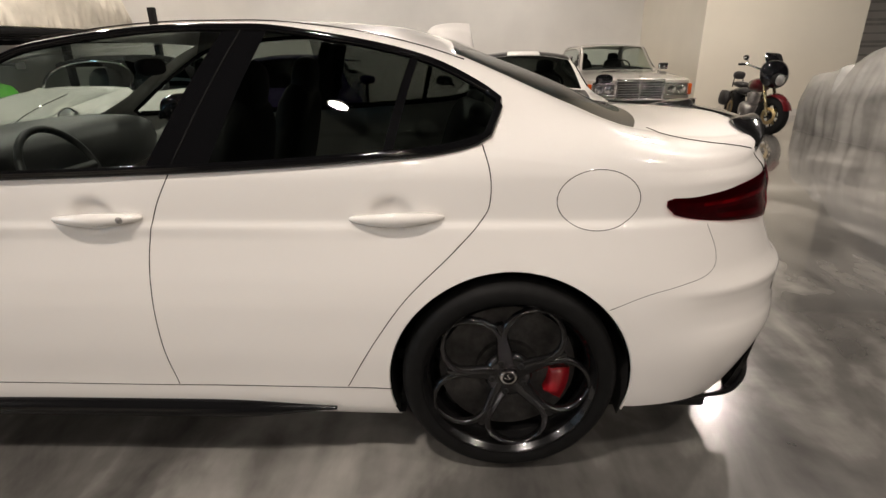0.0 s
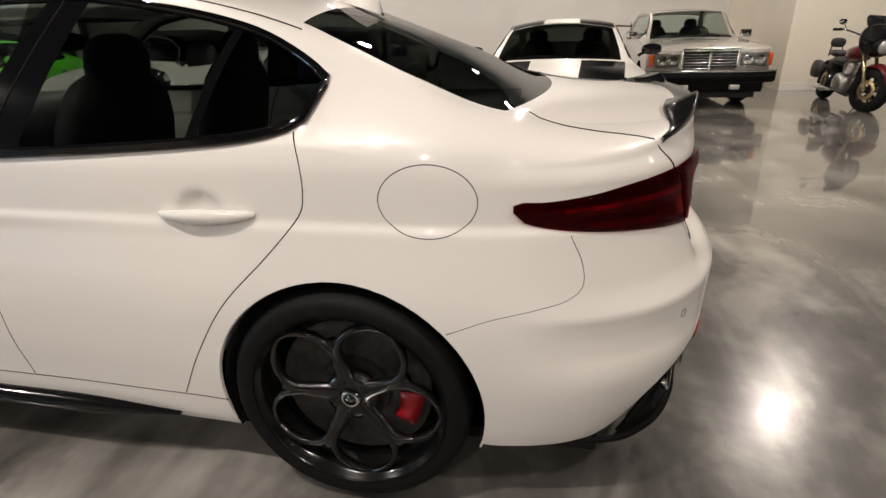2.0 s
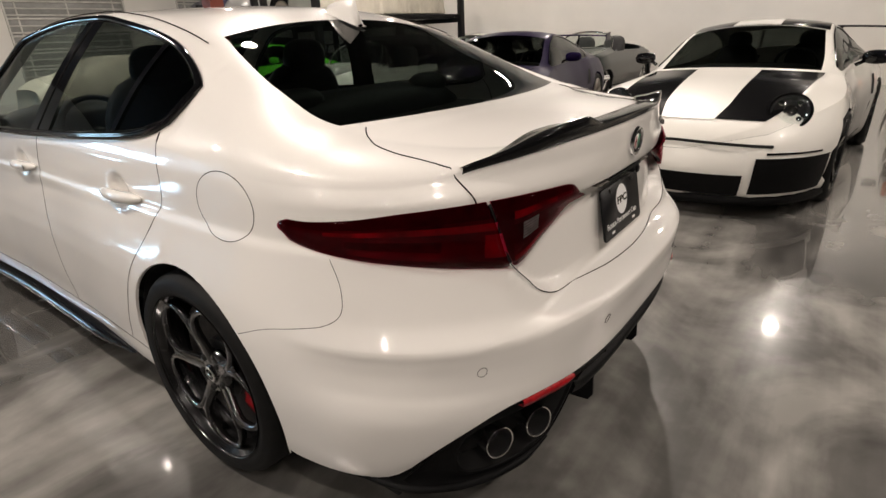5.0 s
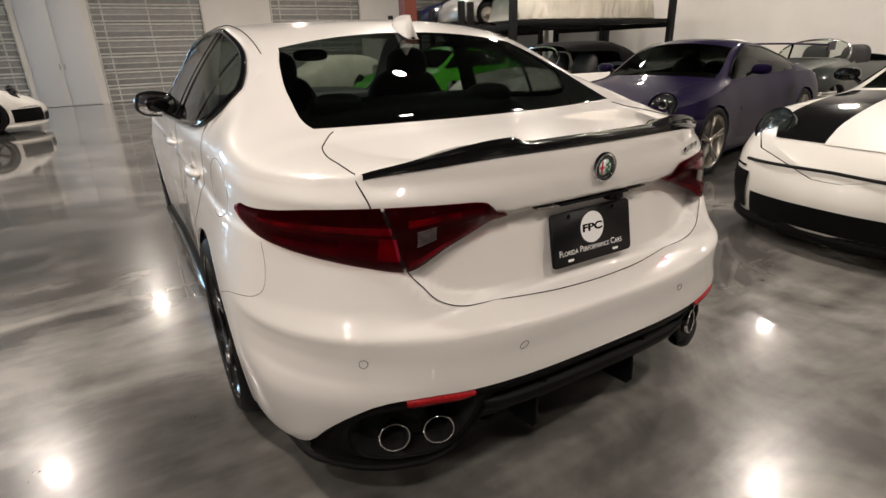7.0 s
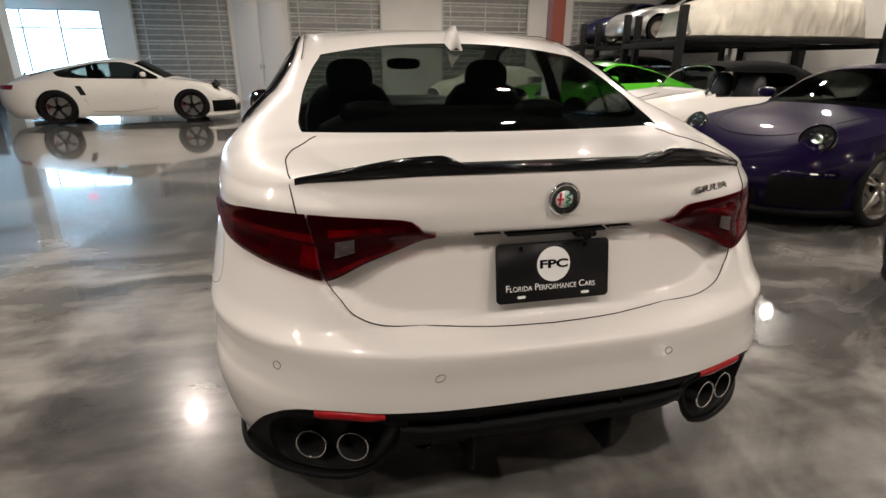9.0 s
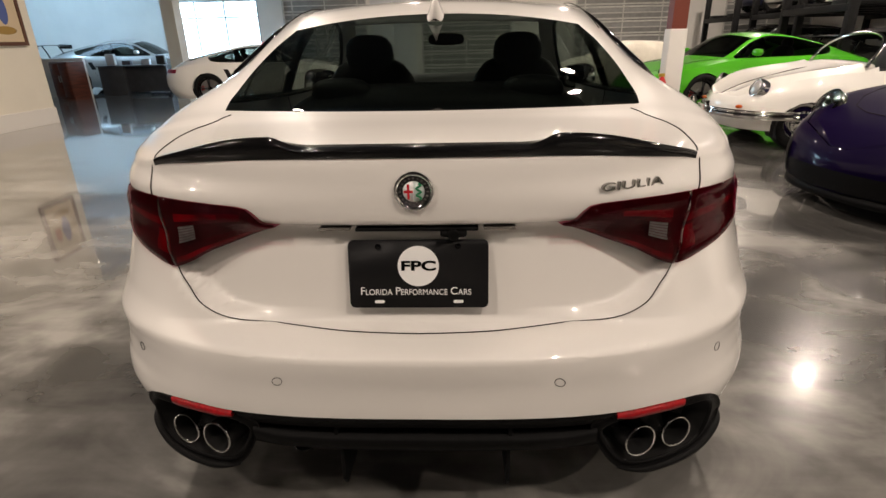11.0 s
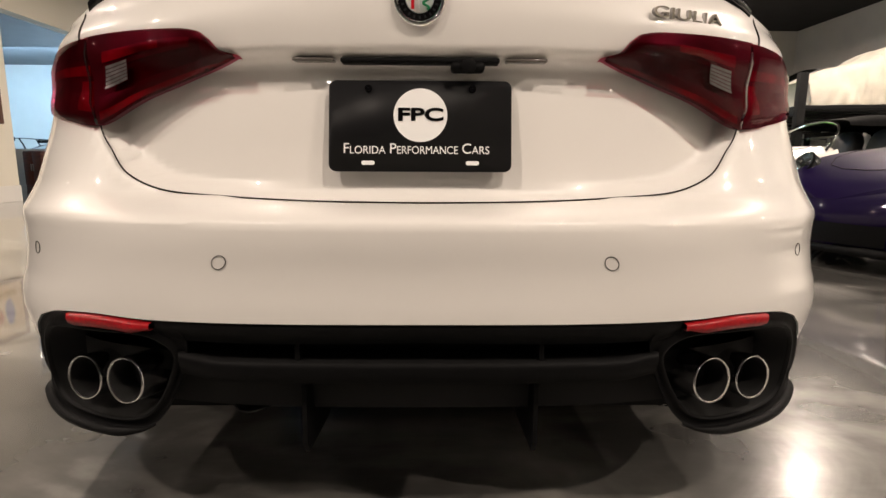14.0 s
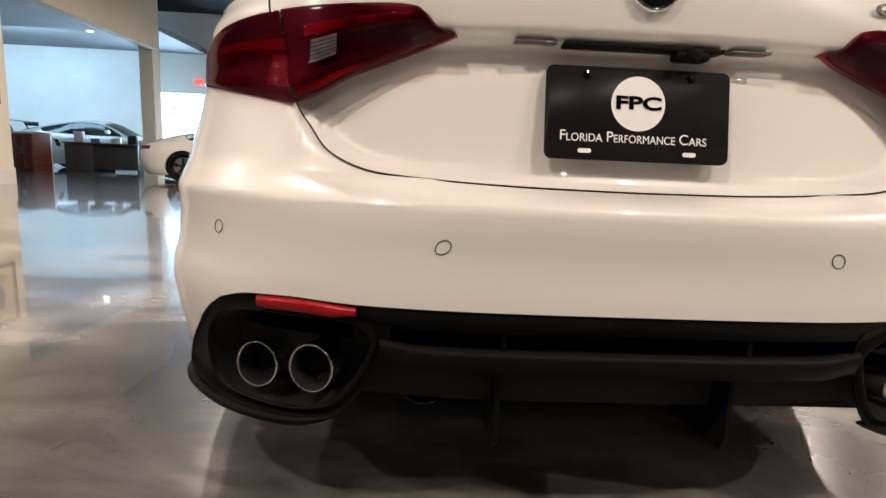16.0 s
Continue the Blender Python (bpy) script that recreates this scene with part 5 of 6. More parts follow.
def saloon_body():
    """Upright 1970s saloon."""
    return Body(
        y0=-0.8, y1=3.3, ref_z=0.85, width=Spline((0.2, 0.82), (0.3, 0.865), (0.5, 0.893), (0.72, 0.89), (0.86, 0.865), (0.93, 0.84), (1.0, 0.80)),
        dent=lambda y, z: 0.0, rear=lambda z, v: -1.12, tail_n=flat(4.5), front=lambda z, v: 3.60, nose_n=5.0,
        top=Spline((-1.1, 0.90), (-0.5, 0.93), (0.5, 0.95), (2.2, 0.945), (3.0, 0.90), (3.6, 0.845)),
        bottom=flat(0.24),
        rail_x=Spline((-1.1, 0.72), (-0.4, 0.70), (0.2, 0.62), (1.0, 0.60), (1.7, 0.62), (2.2, 0.72), (3.0, 0.74), (3.6, 0.74)),
        rail_z=Spline((-1.1, 0.925), (-0.45, 0.96), (-0.3, 1.02), (0.15, 1.33), (0.6, 1.39), (1.2, 1.40), (1.6, 1.375), (2.2, 0.965), (3.0, 0.915), (3.6, 0.86)),
        mid_z=Spline((-1.1, 0.93), (-0.45, 0.97), (-0.3, 1.03), (0.15, 1.37), (0.6, 1.425), (1.2, 1.44), (1.6, 1.41), (2.2, 0.985), (3.0, 0.955), (3.6, 0.885)),
        bow=Spline((-1.0, 0.0), (-0.4, -0.05), (0.3, 0.0), (1.6, 0.05), (2.2, 0.10), (2.8, 0.0)),
        dlo=(-0.1, 2.0), dlo_low=Spline((-0.1, 0.99), (2.0, 0.975)), dlo_high=Spline((-0.1, 1.10), (0.2, 1.29), (0.6, 1.345), (1.2, 1.355), (1.6, 1.32), (2.0, 1.06)),
        back=(-0.32, 0.12), screen=(1.62, 2.18), arches=((0.0, 0.32, 0.35), (2.795, 0.32, 0.35)), keys=(-0.1, 2.0, 1.62, 2.18), nt=8)


SPORTS, OLD, SALOON = sports_body(), old_coupe_body(), saloon_body()


def basic_car(name, body, m, label, painting, roof=None, tint=TINT, step=0.09, nz=12, cabin=True, open_top=False, group="cars in the hall"):
    e = thing(name, m, label, "car", group)
    part("body", both(body.shell(step, nz, 9)), painting, e)
    tops = body.top(3, 6)
    V, F = tops["paint"]
    if open_top:
        F = [f for f in F if not (-0.35 < sum(V[i][1] for i in f) / len(f) < 1.58 and sum(V[i][2] for i in f) / len(f) > 0.85)]
    if open_top:
        part("bonnet", both(Body.trim(V, [f for f in F if V[f[0]][1] > 1.0])), painting, e)
        part("rear_deck", both(Body.trim(V, [f for f in F if V[f[0]][1] <= 1.0])), painting, e)
    else:
        part("roof_and_bonnet", both(Body.trim(V, F)), painting, e)
    if open_top:
        part("cockpit", box(-0.62, -0.45, 0.55, 0.62, 1.62, 0.80), LEATHER, e, smooth=False)
        part("dashboard", moved(blob(0.60, 0.14, 0.08, 14, 8, 3), pose(0, 1.48, 0.84)), painting, e)
    if cabin:
        part("side_window", tops["side"], tint, e)
        part("side_window", mirrored(tops["side"]), tint, e)
        part("rear_window", both(tops["back"]), tint, e)
        part("windscreen", both(tops["screen"]), tint, e)
        k = body.k
        z = k["dlo_low"](1.0)
        for x in (-0.33, 0.33):
            part("seat", join(moved(blob(0.22, 0.09, 0.30, 12, 8, 3), pose(x, 0.65, z - 0.12, 14)), moved(blob(0.12, 0.05, 0.09, 10, 6, 2.6), pose(x, 0.56, z + 0.20))), LEATHER, e)
        part("dashboard", moved(blob(0.6, 0.2, 0.10, 14, 8, 3), pose(0, 1.55 if body is not SALOON else 1.8, z - 0.06)), LEATHER, e)
        ring = [(-0.33 + 0.17 * math.cos(a), 1.28 + 0.07 * math.sin(a), z + 0.0 + 0.15 * math.sin(a)) for a in np.linspace(0, 2 * math.pi, 21)[:-1]]
        part("steering_wheel", tube(ring, 0.014, 6, True), LEATHER, e)
    part("underbody", box(-0.70, -0.7, 0.16, 0.70, body.y1 + 0.3, 0.30), BLACK_MATT, e, smooth=False)
    for ay, az, r in body.k["arches"]:
        lin = []
        for a in np.linspace(-25, 205, 19):
            c, s = math.cos(radians(a)), math.sin(radians(a))
            lin.append([(-0.80, ay + (r + 0.01) * c, az + (r + 0.01) * s), (-0.5, ay + r * c, az + r * s), (-0.5, ay + 0.01 * c, az + 0.01 * s)])
        lin = grid(lin)
        part("wheel_arch_liner", lin, BLACK_MATT, e)
        part("wheel_arch_liner", mirrored(lin), BLACK_MATT, e)
    return e


def four_wheels(e, body, r, w, rim, style, rim_mat, caliper, xs, spokes=5):
    for (ay, az, _), x in zip(body.k["arches"], xs):
        for side in (-1, 1):
            wh = wheel(e, r, w, rim, style, rim_mat, caliper, spokes=spokes)
            wh.matrix_local = pose(-x, ay, r) if side < 0 else pose(x, ay, r, 0, 0, 180)


def top_patch(body, y0, y1, c0, c1, off, n=16, m=6):
    """A panel laid over the top between two lengths and two columns (1 rail .. 2 centre)."""
    rows = []
    for i in range(n + 1):
        y = y0 + (y1 - y0) * i / n
        if y <= body.y1:
            s = ("side", y)
        else:
            z = body.k["top"](y)
            sn = min(1, (y - body.y1) / (body.k["front"](z, 0) - body.y1))
            s = ("nose", math.degrees(math.asin(sn ** (body.k["nose_n"] / 2))))
        rows.append([(p[0], p[1], p[2] + off) for p in body.lid(s, [c0 + (c1 - c0) * j / m for j in range(m + 1)])])
    return grid(rows)


def sports_car(name, m, label, painting, rim_mat=RIM_DARK, caliper=RED_CALIPER, wing=None, race=False, turbo=False):
    e = basic_car(name, SPORTS, m, label, painting)
    four_wheels(e, SPORTS, 0.338, 0.27, 0.262, "fork", rim_mat, caliper, (0.905, 0.885))
    for s in (0, 1):
        fl = mirrored if s else (lambda q: q)
        M = pose(-0.612, 3.005, 0.712, -58, 0, 12)
        lens = part("headlight", fl(moved(lathe([(0.128, -0.05), (0.128, 0.004), (0.116, 0.012), (0.100, -0.004), (0.085, -0.012), (0.001, -0.014)], 32, "z"), M)), HEADLIGHT, e, "dark round headlight")
        part("headlight_ring", fl(moved(tube([(0.124 * math.cos(a), 0.124 * math.sin(a), 0.008) for a in np.linspace(0, 2 * math.pi, 33)[:-1]], 0.010, 8, True), M)), BLACK_GLOSS, lens)
        part("lamp_cover", fl(moved(lathe([(0.122, 0.008), (0.095, 0.030), (0.055, 0.044), (0.001, 0.049)], 28, "z"), M)), PANE, lens, "clear domed lamp cover")
        part("projector", fl(moved(lathe([(0.042, -0.012), (0.042, 0.012), (0.034, 0.016), (0.028, 0.020), (0.001, 0.028)], 20, "z"), M)), CHROME, lens)
        for dx, dy in ((-0.055, 0.055), (0.055, 0.055), (-0.055, -0.055), (0.055, -0.055)):
            part("light_pod", fl(moved(lathe([(0.018, -0.012), (0.018, 0.010), (0.012, 0.012), (0.001, 0.008)], 14, "z"), M @ pose(dx, dy, 0.0))), CHROME, lens)
        # side intake with its mesh
        pts = []
        for p in np.linspace(18, 60, 10):
            pts.append([SPORTS.point(("nose", p), z, 0.004) for z in np.linspace(0.44, 0.20, 6)])
        part("front_intake", fl(grid(pts)), BLACK_PLASTIC, e, "black meshed front intake")
        pts = [[SPORTS.point(("nose", p), z, 0.006) for z in (0.475, 0.462)] for p in np.linspace(26, 56, 7)]
        part("day_light_strip", fl(grid(pts)), BLACK_GLOSS if race else CHROME, e)
        mir = part("door_mirror", fl(moved(blob(0.10, 0.055, 0.055, 14, 8, 2.6), pose(-0.93, 1.62, 0.98))), painting if not race else BLACK_GLOSS, e)
        part("mirror_arm", fl(tube([(-0.80, 1.66, 0.92), (-0.86, 1.64, 0.955)], 0.016, 6)), BLACK_GLOSS, mir)
        sc = [[SPORTS.point(("side", y0 + 0.10 * q), z0, 0.004) for q in (0, 0.5, 1)] for y0, z0 in ((0.44, 0.58), (0.42, 0.64), (0.39, 0.70), (0.36, 0.76))]
        part("side_scoop", fl(grid(sc)), BLACK_MATT, e)
        gapline = [SPORTS.point(("side", y), z, 0.001) for y, z in ((1.75, 0.86), (1.80, 0.6), (1.78, 0.3), (1.2, 0.24), (0.62, 0.26), (0.50, 0.5), (0.48, 0.86))]
        part("door_gap", fl(tube(gapline, 0.003, 5)), GAP, e)
        part("window_trim", fl(tube([SPORTS.wall(y, SPORTS.k["dlo_high"](y) + 0.004, 0.003) for y in np.linspace(0.0, 1.86, 24)], 0.008, 6)), BLACK_GLOSS, e)
        part("tail_lamp", fl(grid([[SPORTS.point(("tail", p), z, 0.004) for z in (0.78, 0.74, 0.70)] for p in np.linspace(28, 70, 9)])), LAMP_RED, e)
    pts = [[SPORTS.point(("nose", p), z, 0.004) for z in np.linspace(0.33, 0.19, 5)] for p in np.linspace(64, 90, 8)]
    part("centre_intake", both(grid(pts)), BLACK_PLASTIC, e)
    lip = []
    for p in np.linspace(8, 90, 24):
        a = SPORTS.point(("nose", p), 0.16, 0.0)
        b = SPORTS.point(("nose", p), 0.16, 0.035)
        lip.append([(a[0], a[1], 0.175), (b[0], b[1], 0.15), (b[0], b[1], 0.115), (a[0], a[1] - 0.1, 0.115)])
    part("front_splitter", both(grid(lip)), BLACK_PLASTIC if race or wing else painting, e)
    if not race:
        part("bonnet_gap", both(tube([p for p in [tuple(np.array(SPORTS.lid(("side", y), (1.12 + 0.10 * (y - 2.0),))[0]) + np.array((0, 0, 0.001))) for y in np.linspace(2.02, 2.5, 8)]] + [tuple(np.array(top_patch(SPORTS, y, y + 0.01, c, c, 0.001, 1, 1)[0][0])) for y, c in ((2.6, 1.18), (2.8, 1.25), (2.98, 1.4), (3.06, 1.65), (3.08, 2.0))], 0.003, 5)), GAP, e)
    part("badge", moved(lathe([(0.001, 0.004), (0.026, 0.003), (0.028, 0)], 16, "z"), pose(0, 3.14, 0.622, -28)), AMBER, e)
    if race:
        slot = [SPORTS.point(("nose", p), 0.535 - 0.0006 * (90 - p), 0.002) for p in np.linspace(54, 90, 14)]
        part("bonnet_slot", both(tube(slot, 0.010, 6)), BLACK_MATT, e)
        part("carbon_bonnet", both(top_patch(SPORTS, 2.02, 3.16, 1.03, 2.0, 0.003)), CARBON, e, "bare carbon bonnet with a white centre band")
        part("white_band", both(top_patch(SPORTS, 2.02, 3.18, 1.64, 2.0, 0.006)), painting, e)
        part("carbon_roof", both(top_patch(SPORTS, 0.36, 1.41, 1.02, 2.0, 0.003)), CARBON, e)
        part("white_band", both(top_patch(SPORTS, 0.36, 1.41, 1.66, 2.0, 0.006)), painting, e)
        for x in (-0.38, 0.38):
            part("bonnet_duct", moved(slab([(-0.09, -0.03), (0.09, -0.05), (0.07, 0.05), (-0.07, 0.04)], 0, 0.012, "z"), pose(x, 2.62, 0.80, -14)), BLACK_MATT, e)
    if wing:
        prof = [(-0.14, 0.0), (-0.06, 0.016), (0.06, 0.016), (0.14, 0.0), (0.05, -0.008), (-0.08, -0.006)]
        rows = [[(x, -0.88 + a, 1.19 - 0.03 * (abs(x) / 0.85) ** 2 + b) for a, b in prof] for x in np.linspace(-0.84, 0.84, 15)]
        wg = part("rear_wing", grid(rows, True), wing, e, "tall fixed rear wing")
        for x in (-0.85, 0.85):
            part("wing_end_plate", slab([(-1.04, 1.10), (-0.72, 1.10), (-0.72, 1.20), (-1.04, 1.22)], x - 0.006, x + 0.006, "x"), wing, wg, smooth=False)
        for x in (-0.40, 0.40):
            part("wing_strut", tube([(x, -0.72, 0.84), (x, -0.78, 1.02), (x, -0.86, 1.18)], [0.022, 0.016, 0.016], 6), BLACK_GLOSS, wg)
    return e


def at(x, y, deg):
    return pose(x, y, 0, 0, 0, deg)


sports_car("white_coupe", at(5.8, -0.75, 86), "white track coupe with a carbon bonnet and white centre band", WHITE_PAINT, wing=BLACK_PAINT, race=True)
sports_car("purple_coupe", at(6.16, 2.48, 100), "dark purple coupe with silver wheels and a rear wing", PURPLE, RIM_SILVER, YELLOW_CALIPER, wing=PURPLE)
sports_car("green_coupe", at(6.17, 8.4, 103), "lime green coupe with black wheels and a rear wing", GREEN, wing=BLACK_PAINT)
sports_car("white_turbo_coupe", at(-5.75, 11.1, -82), "plain white coupe with black wheels standing near the windows", WHITE_PAINT, turbo=True)

# the small old convertible
def old_car(name, m, label, painting, soft_top=None, group="cars in the hall"):
    e = basic_car(name, OLD, m, label, painting, tint=TINT_LIGHT, cabin=False, open_top=True, group=group)
    four_wheels(e, OLD, 0.315, 0.16, 0.20, "plain", CHROME, None, (0.74, 0.74))
    for s in (0, 1):
        fl = mirrored if s else (lambda q: q)
        M = pose(-0.575, 2.575, 0.665, -68, 0, 10)
        hl = part("headlight", fl(moved(lathe([(0.09, -0.02), (0.09, 0.01), (0.05, 0.030), (0.001, 0.038)], 24, "z"), M)), CLEAR_LENS, e, "round chrome-ringed headlight")
        part("chrome_ring", fl(moved(lathe([(0.106, -0.08), (0.106, 0.0), (0.092, 0.018), (0.088, 0.01)], 24, "z"), M)), CHROME, hl)
        part("indicator", fl(moved(blob(0.03, 0.04, 0.022, 10, 6), pose(-0.56, 2.72, 0.46))), AMBER, e)
        part("over_rider", fl(moved(blob(0.03, 0.035, 0.085, 10, 8, 2.5), pose(-0.30, 2.97, 0.42))), CHROME, e)
    bar = [OLD.point(("nose", p), 0.38, 0.07) for p in np.linspace(12, 90, 20)]
    bar = bar + [(-x, y, z) for x, y, z in reversed(bar[:-1])]
    part("front_bumper", join(tube(bar, 0.035, 8), tube([(x, y, z + 0.045) for x, y, z in bar], 0.018, 6)), CHROME, e, "chrome front bumper")
    part("bonnet_strip", tube([(0, y, OLD.k["mid_z"](y) + 0.006) for y in np.linspace(1.75, 2.78, 16)], 0.009, 6), CHROME, e)
    arch = [(0.60 * math.cos(a) * 1.0, 1.52 - 0.26 * math.sin(a) ** 0.7, 0.86 + 0.35 * math.sin(a) ** 0.55) for a in np.linspace(0.0, math.pi, 29)]
    ws = part("windscreen", (arch + [(0, 1.60, 0.86)], [(i, i + 1, 29) for i in range(28)]), TINT_LIGHT, e)
    part("windscreen_frame", tube(arch, 0.017, 8), CHROME, ws, "chrome windscreen frame")
    for x in (-0.42, 0.42):
        part("seat", moved(blob(0.24, 0.10, 0.26, 12, 8, 3), pose(x * 0.8, 0.72, 0.86, 12)), LEATHER, e)
    if soft_top:
        rows = []
        crown = Spline((-0.48, 0.80), (-0.40, 0.92), (-0.2, 1.08), (0.1, 1.22), (0.5, 1.275), (0.9, 1.27), (1.27, 1.215))
        hem = Spline((-0.48, 0.80), (0.12, 0.82), (0.26, 1.08), (0.4, 1.12), (1.0, 1.13), (1.27, 1.14))
        for y in np.linspace(-0.48, 1.27, 22):
            lo, hi = hem(y), crown(y)
            hw = 0.56 + 0.06 * ease(0.4, 0.0, y) - 0.08 * ease(-0.1, -0.48, y)
            rows.append([(hw * math.copysign(abs(math.cos(a)) ** 0.45, math.cos(a)), y, lo + (hi - lo) * abs(math.sin(a)) ** 0.7) for a in np.linspace(0, math.pi, 21)])
        part("soft_top", grid(rows), soft_top, e, "black cloth folding roof")
    return e


CLOTH = varied(mat("black_roof_cloth", (0.007, 0.007, 0.007), 0.9, spec=0.1), 20, 0.3, 0.3, 200)
old_car("cream_white_convertible", at(6.15, 4.75, 85) @ Matrix.Scale(1.03, 4), "small old white convertible with chrome bumper and black roof", WHITE_PAINT, CLOTH)
old_car("white_old_coupe", at(11.0, 5.6, 90), "old white coupe parked along the hall wall", WHITE_PAINT, WHITE_PAINT)
old_car("grey_green_roadster", at(11.2, 3.2, 88), "dark grey-green open roadster with a chrome windscreen frame", GREY_GREEN)
OLD_HARD = basic_car("white_old_coupe", OLD, at(10.4, 5.6, 88), "old white coupe behind the convertible", WHITE_PAINT, tint=TINT_LIGHT)
four_wheels(OLD_HARD, OLD, 0.315, 0.16, 0.20, "plain", CHROME, None, (0.74, 0.74))


# the silver-beige saloon
def old_saloon(m):
    e = basic_car("old_saloon", SALOON, m, "silver-beige 1970s saloon with chrome grille and rubber bumper", CHAMPAGNE, tint=TINT_LIGHT)
    four_wheels(e, SALOON, 0.32, 0.19, 0.19, "plain", CHROME, None, (0.80, 0.80))
    yf = 3.60
    gr = part("grille", box(-0.38, yf - 0.06, 0.57, 0.38, yf + 0.015, 0.84, 0.01), BLACK_MATT, e, "chrome radiator grille")
    part("grille_frame", join(box(-0.405, yf - 0.05, 0.83, 0.405, yf + 0.04, 0.875, 0.014), box(-0.405, yf - 0.05, 0.56, -0.372, yf + 0.035, 0.84, 0.008), box(0.372, yf - 0.05, 0.56, 0.405, yf + 0.035, 0.84, 0.008)), CHROME, gr)
    for k in range(6):
        part("grille_bar", box(-0.372, yf, 0.590 + 0.040 * k, 0.372, yf + 0.028, 0.601 + 0.040 * k, 0.003), CHROME, gr)
    part("grille_bar", box(-0.016, yf, 0.57, 0.016, yf + 0.036, 0.84, 0.003), CHROME, gr)
    part("bonnet_ornament", join(tube([(0, yf, 0.87), (0, yf, 0.91)], 0.006, 6), tube([(0.03 * math.cos(a), yf, 0.94 + 0.03 * math.sin(a)) for a in np.linspace(0, 2 * math.pi, 17)[:-1]], 0.004, 5, True)), CHROME, e)
    for s in (-1, 1):
        c = 0.605 * s
        hl = part("headlight", box(c - 0.185, yf - 0.07, 0.62, c + 0.185, yf + 0.022, 0.80, 0.02), mat("clear_headlight", (0.16, 0.155, 0.14), 0.12, 0.6, coat=1.0), e, "rectangular clear headlight")
        for dx in (-0.085, 0.075):
            part("reflector_bowl", moved(lathe([(0.075, 0.0), (0.06, 0.006), (0.001, 0.010)], 20, "y"), pose(c + dx, yf + 0.02, 0.71)), CHROME, hl)
        part("headlight_frame", tube([(c - 0.19, yf + 0.015, 0.615), (c + 0.19, yf + 0.015, 0.615), (c + 0.19, yf + 0.015, 0.805), (c - 0.19, yf + 0.015, 0.805)], 0.010, 6, True), CHROME, hl)
        part("indicator", box(min(0.80 * s, 0.87 * s), yf - 0.20, 0.62, max(0.80 * s, 0.87 * s), yf + 0.005, 0.80, 0.015), AMBER, e, "amber corner indicator")
        part("over_rider", box(0.36 * s - 0.07, yf + 0.13, 0.30, 0.36 * s + 0.07, yf + 0.175, 0.365, 0.01), mat("clear_fog_lamp", (0.5, 0.5, 0.48), 0.2, 0.4), e)
        mi = part("door_mirror", box(0.86 * s - 0.09 + 0.08 * s, 1.93, 0.97, 0.86 * s + 0.09 + 0.08 * s, 1.99, 1.09, 0.02), CHROME, e)
        part("window_trim", tube([(s * -p[0], p[1], p[2]) for p in [SALOON.wall(y, SALOON.k["dlo_low"](y) - 0.005, 0.004) for y in np.linspace(-0.1, 2.0, 16)]], 0.010, 6), CHROME, e)
    rows = [[(x, yf + 0.06 + 0.10 * (1 - (abs(x) / 0.93) ** 6), z) for z in (0.555, 0.53, 0.42, 0.385)] for x in np.linspace(-0.92, 0.92, 25)]
    fr = [[(x, y + (0.02 if j in (1, 2) else -0.06), z) for j, (x, y, z) in enumerate(r)] for r in rows]
    part("front_bumper", grid(fr), BLACK_PLASTIC, e, "black rubber-faced bumper")
    part("bumper_chrome", tube([(x, yf + 0.075 + 0.10 * (1 - (abs(x) / 0.93) ** 6), 0.56) for x in np.linspace(-0.92, 0.92, 25)], 0.014, 6), CHROME, e)
    part("apron", box(-0.80, yf - 0.1, 0.24, 0.80, yf + 0.01, 0.42, 0.02), BLACK_PLASTIC, e)
    part("wiper", tube([(-0.45, 2.28, 1.0), (0.0, 2.18, 1.03), (0.3, 2.22, 1.02)], 0.008, 5), BLACK_PLASTIC, e)
    for s in (-1, 1):
        part("roof_gutter", tube([(s * (SALOON.k["rail_x"](y) + 0.01), y, SALOON.k["rail_z"](y)) for y in np.linspace(0.1, 2.1, 20)], 0.010, 6), CHROME, e)
    return e


old_saloon(at(10.1, -2.8, 90) @ Matrix.Scale(0.96, 4))


# ---- north wall: shutters, steel doors, shop windows ----
NY = 17.0
shutters = [(-5.86, -3.08), (-1.25, 1.70), (3.80, 6.90), (8.6, 11.4)]
edges = [(-6.70, -5.86), (-3.08, -1.25), (1.70, 3.80), (6.90, 8.6), (11.4, 12.4)]
for i, (a, b) in enumerate(edges):
    setting(f"wall_north_{i + 1}", box(a, NY, 0, b, NY + 0.2, 3.3), WALL_WHITE, "white wall between the shutters", "wall")
setting("wall_north_upper", box(-9.45, NY, 3.3, 12.4, NY + 0.2, H), WALL_WHITE, "white wall above the shutters", "wall")
setting("wall_north_sill", box(-9.45, NY, 2.65, -6.70, NY + 0.2, 3.3), WALL_WHITE, "white wall above the shop window", "wall")


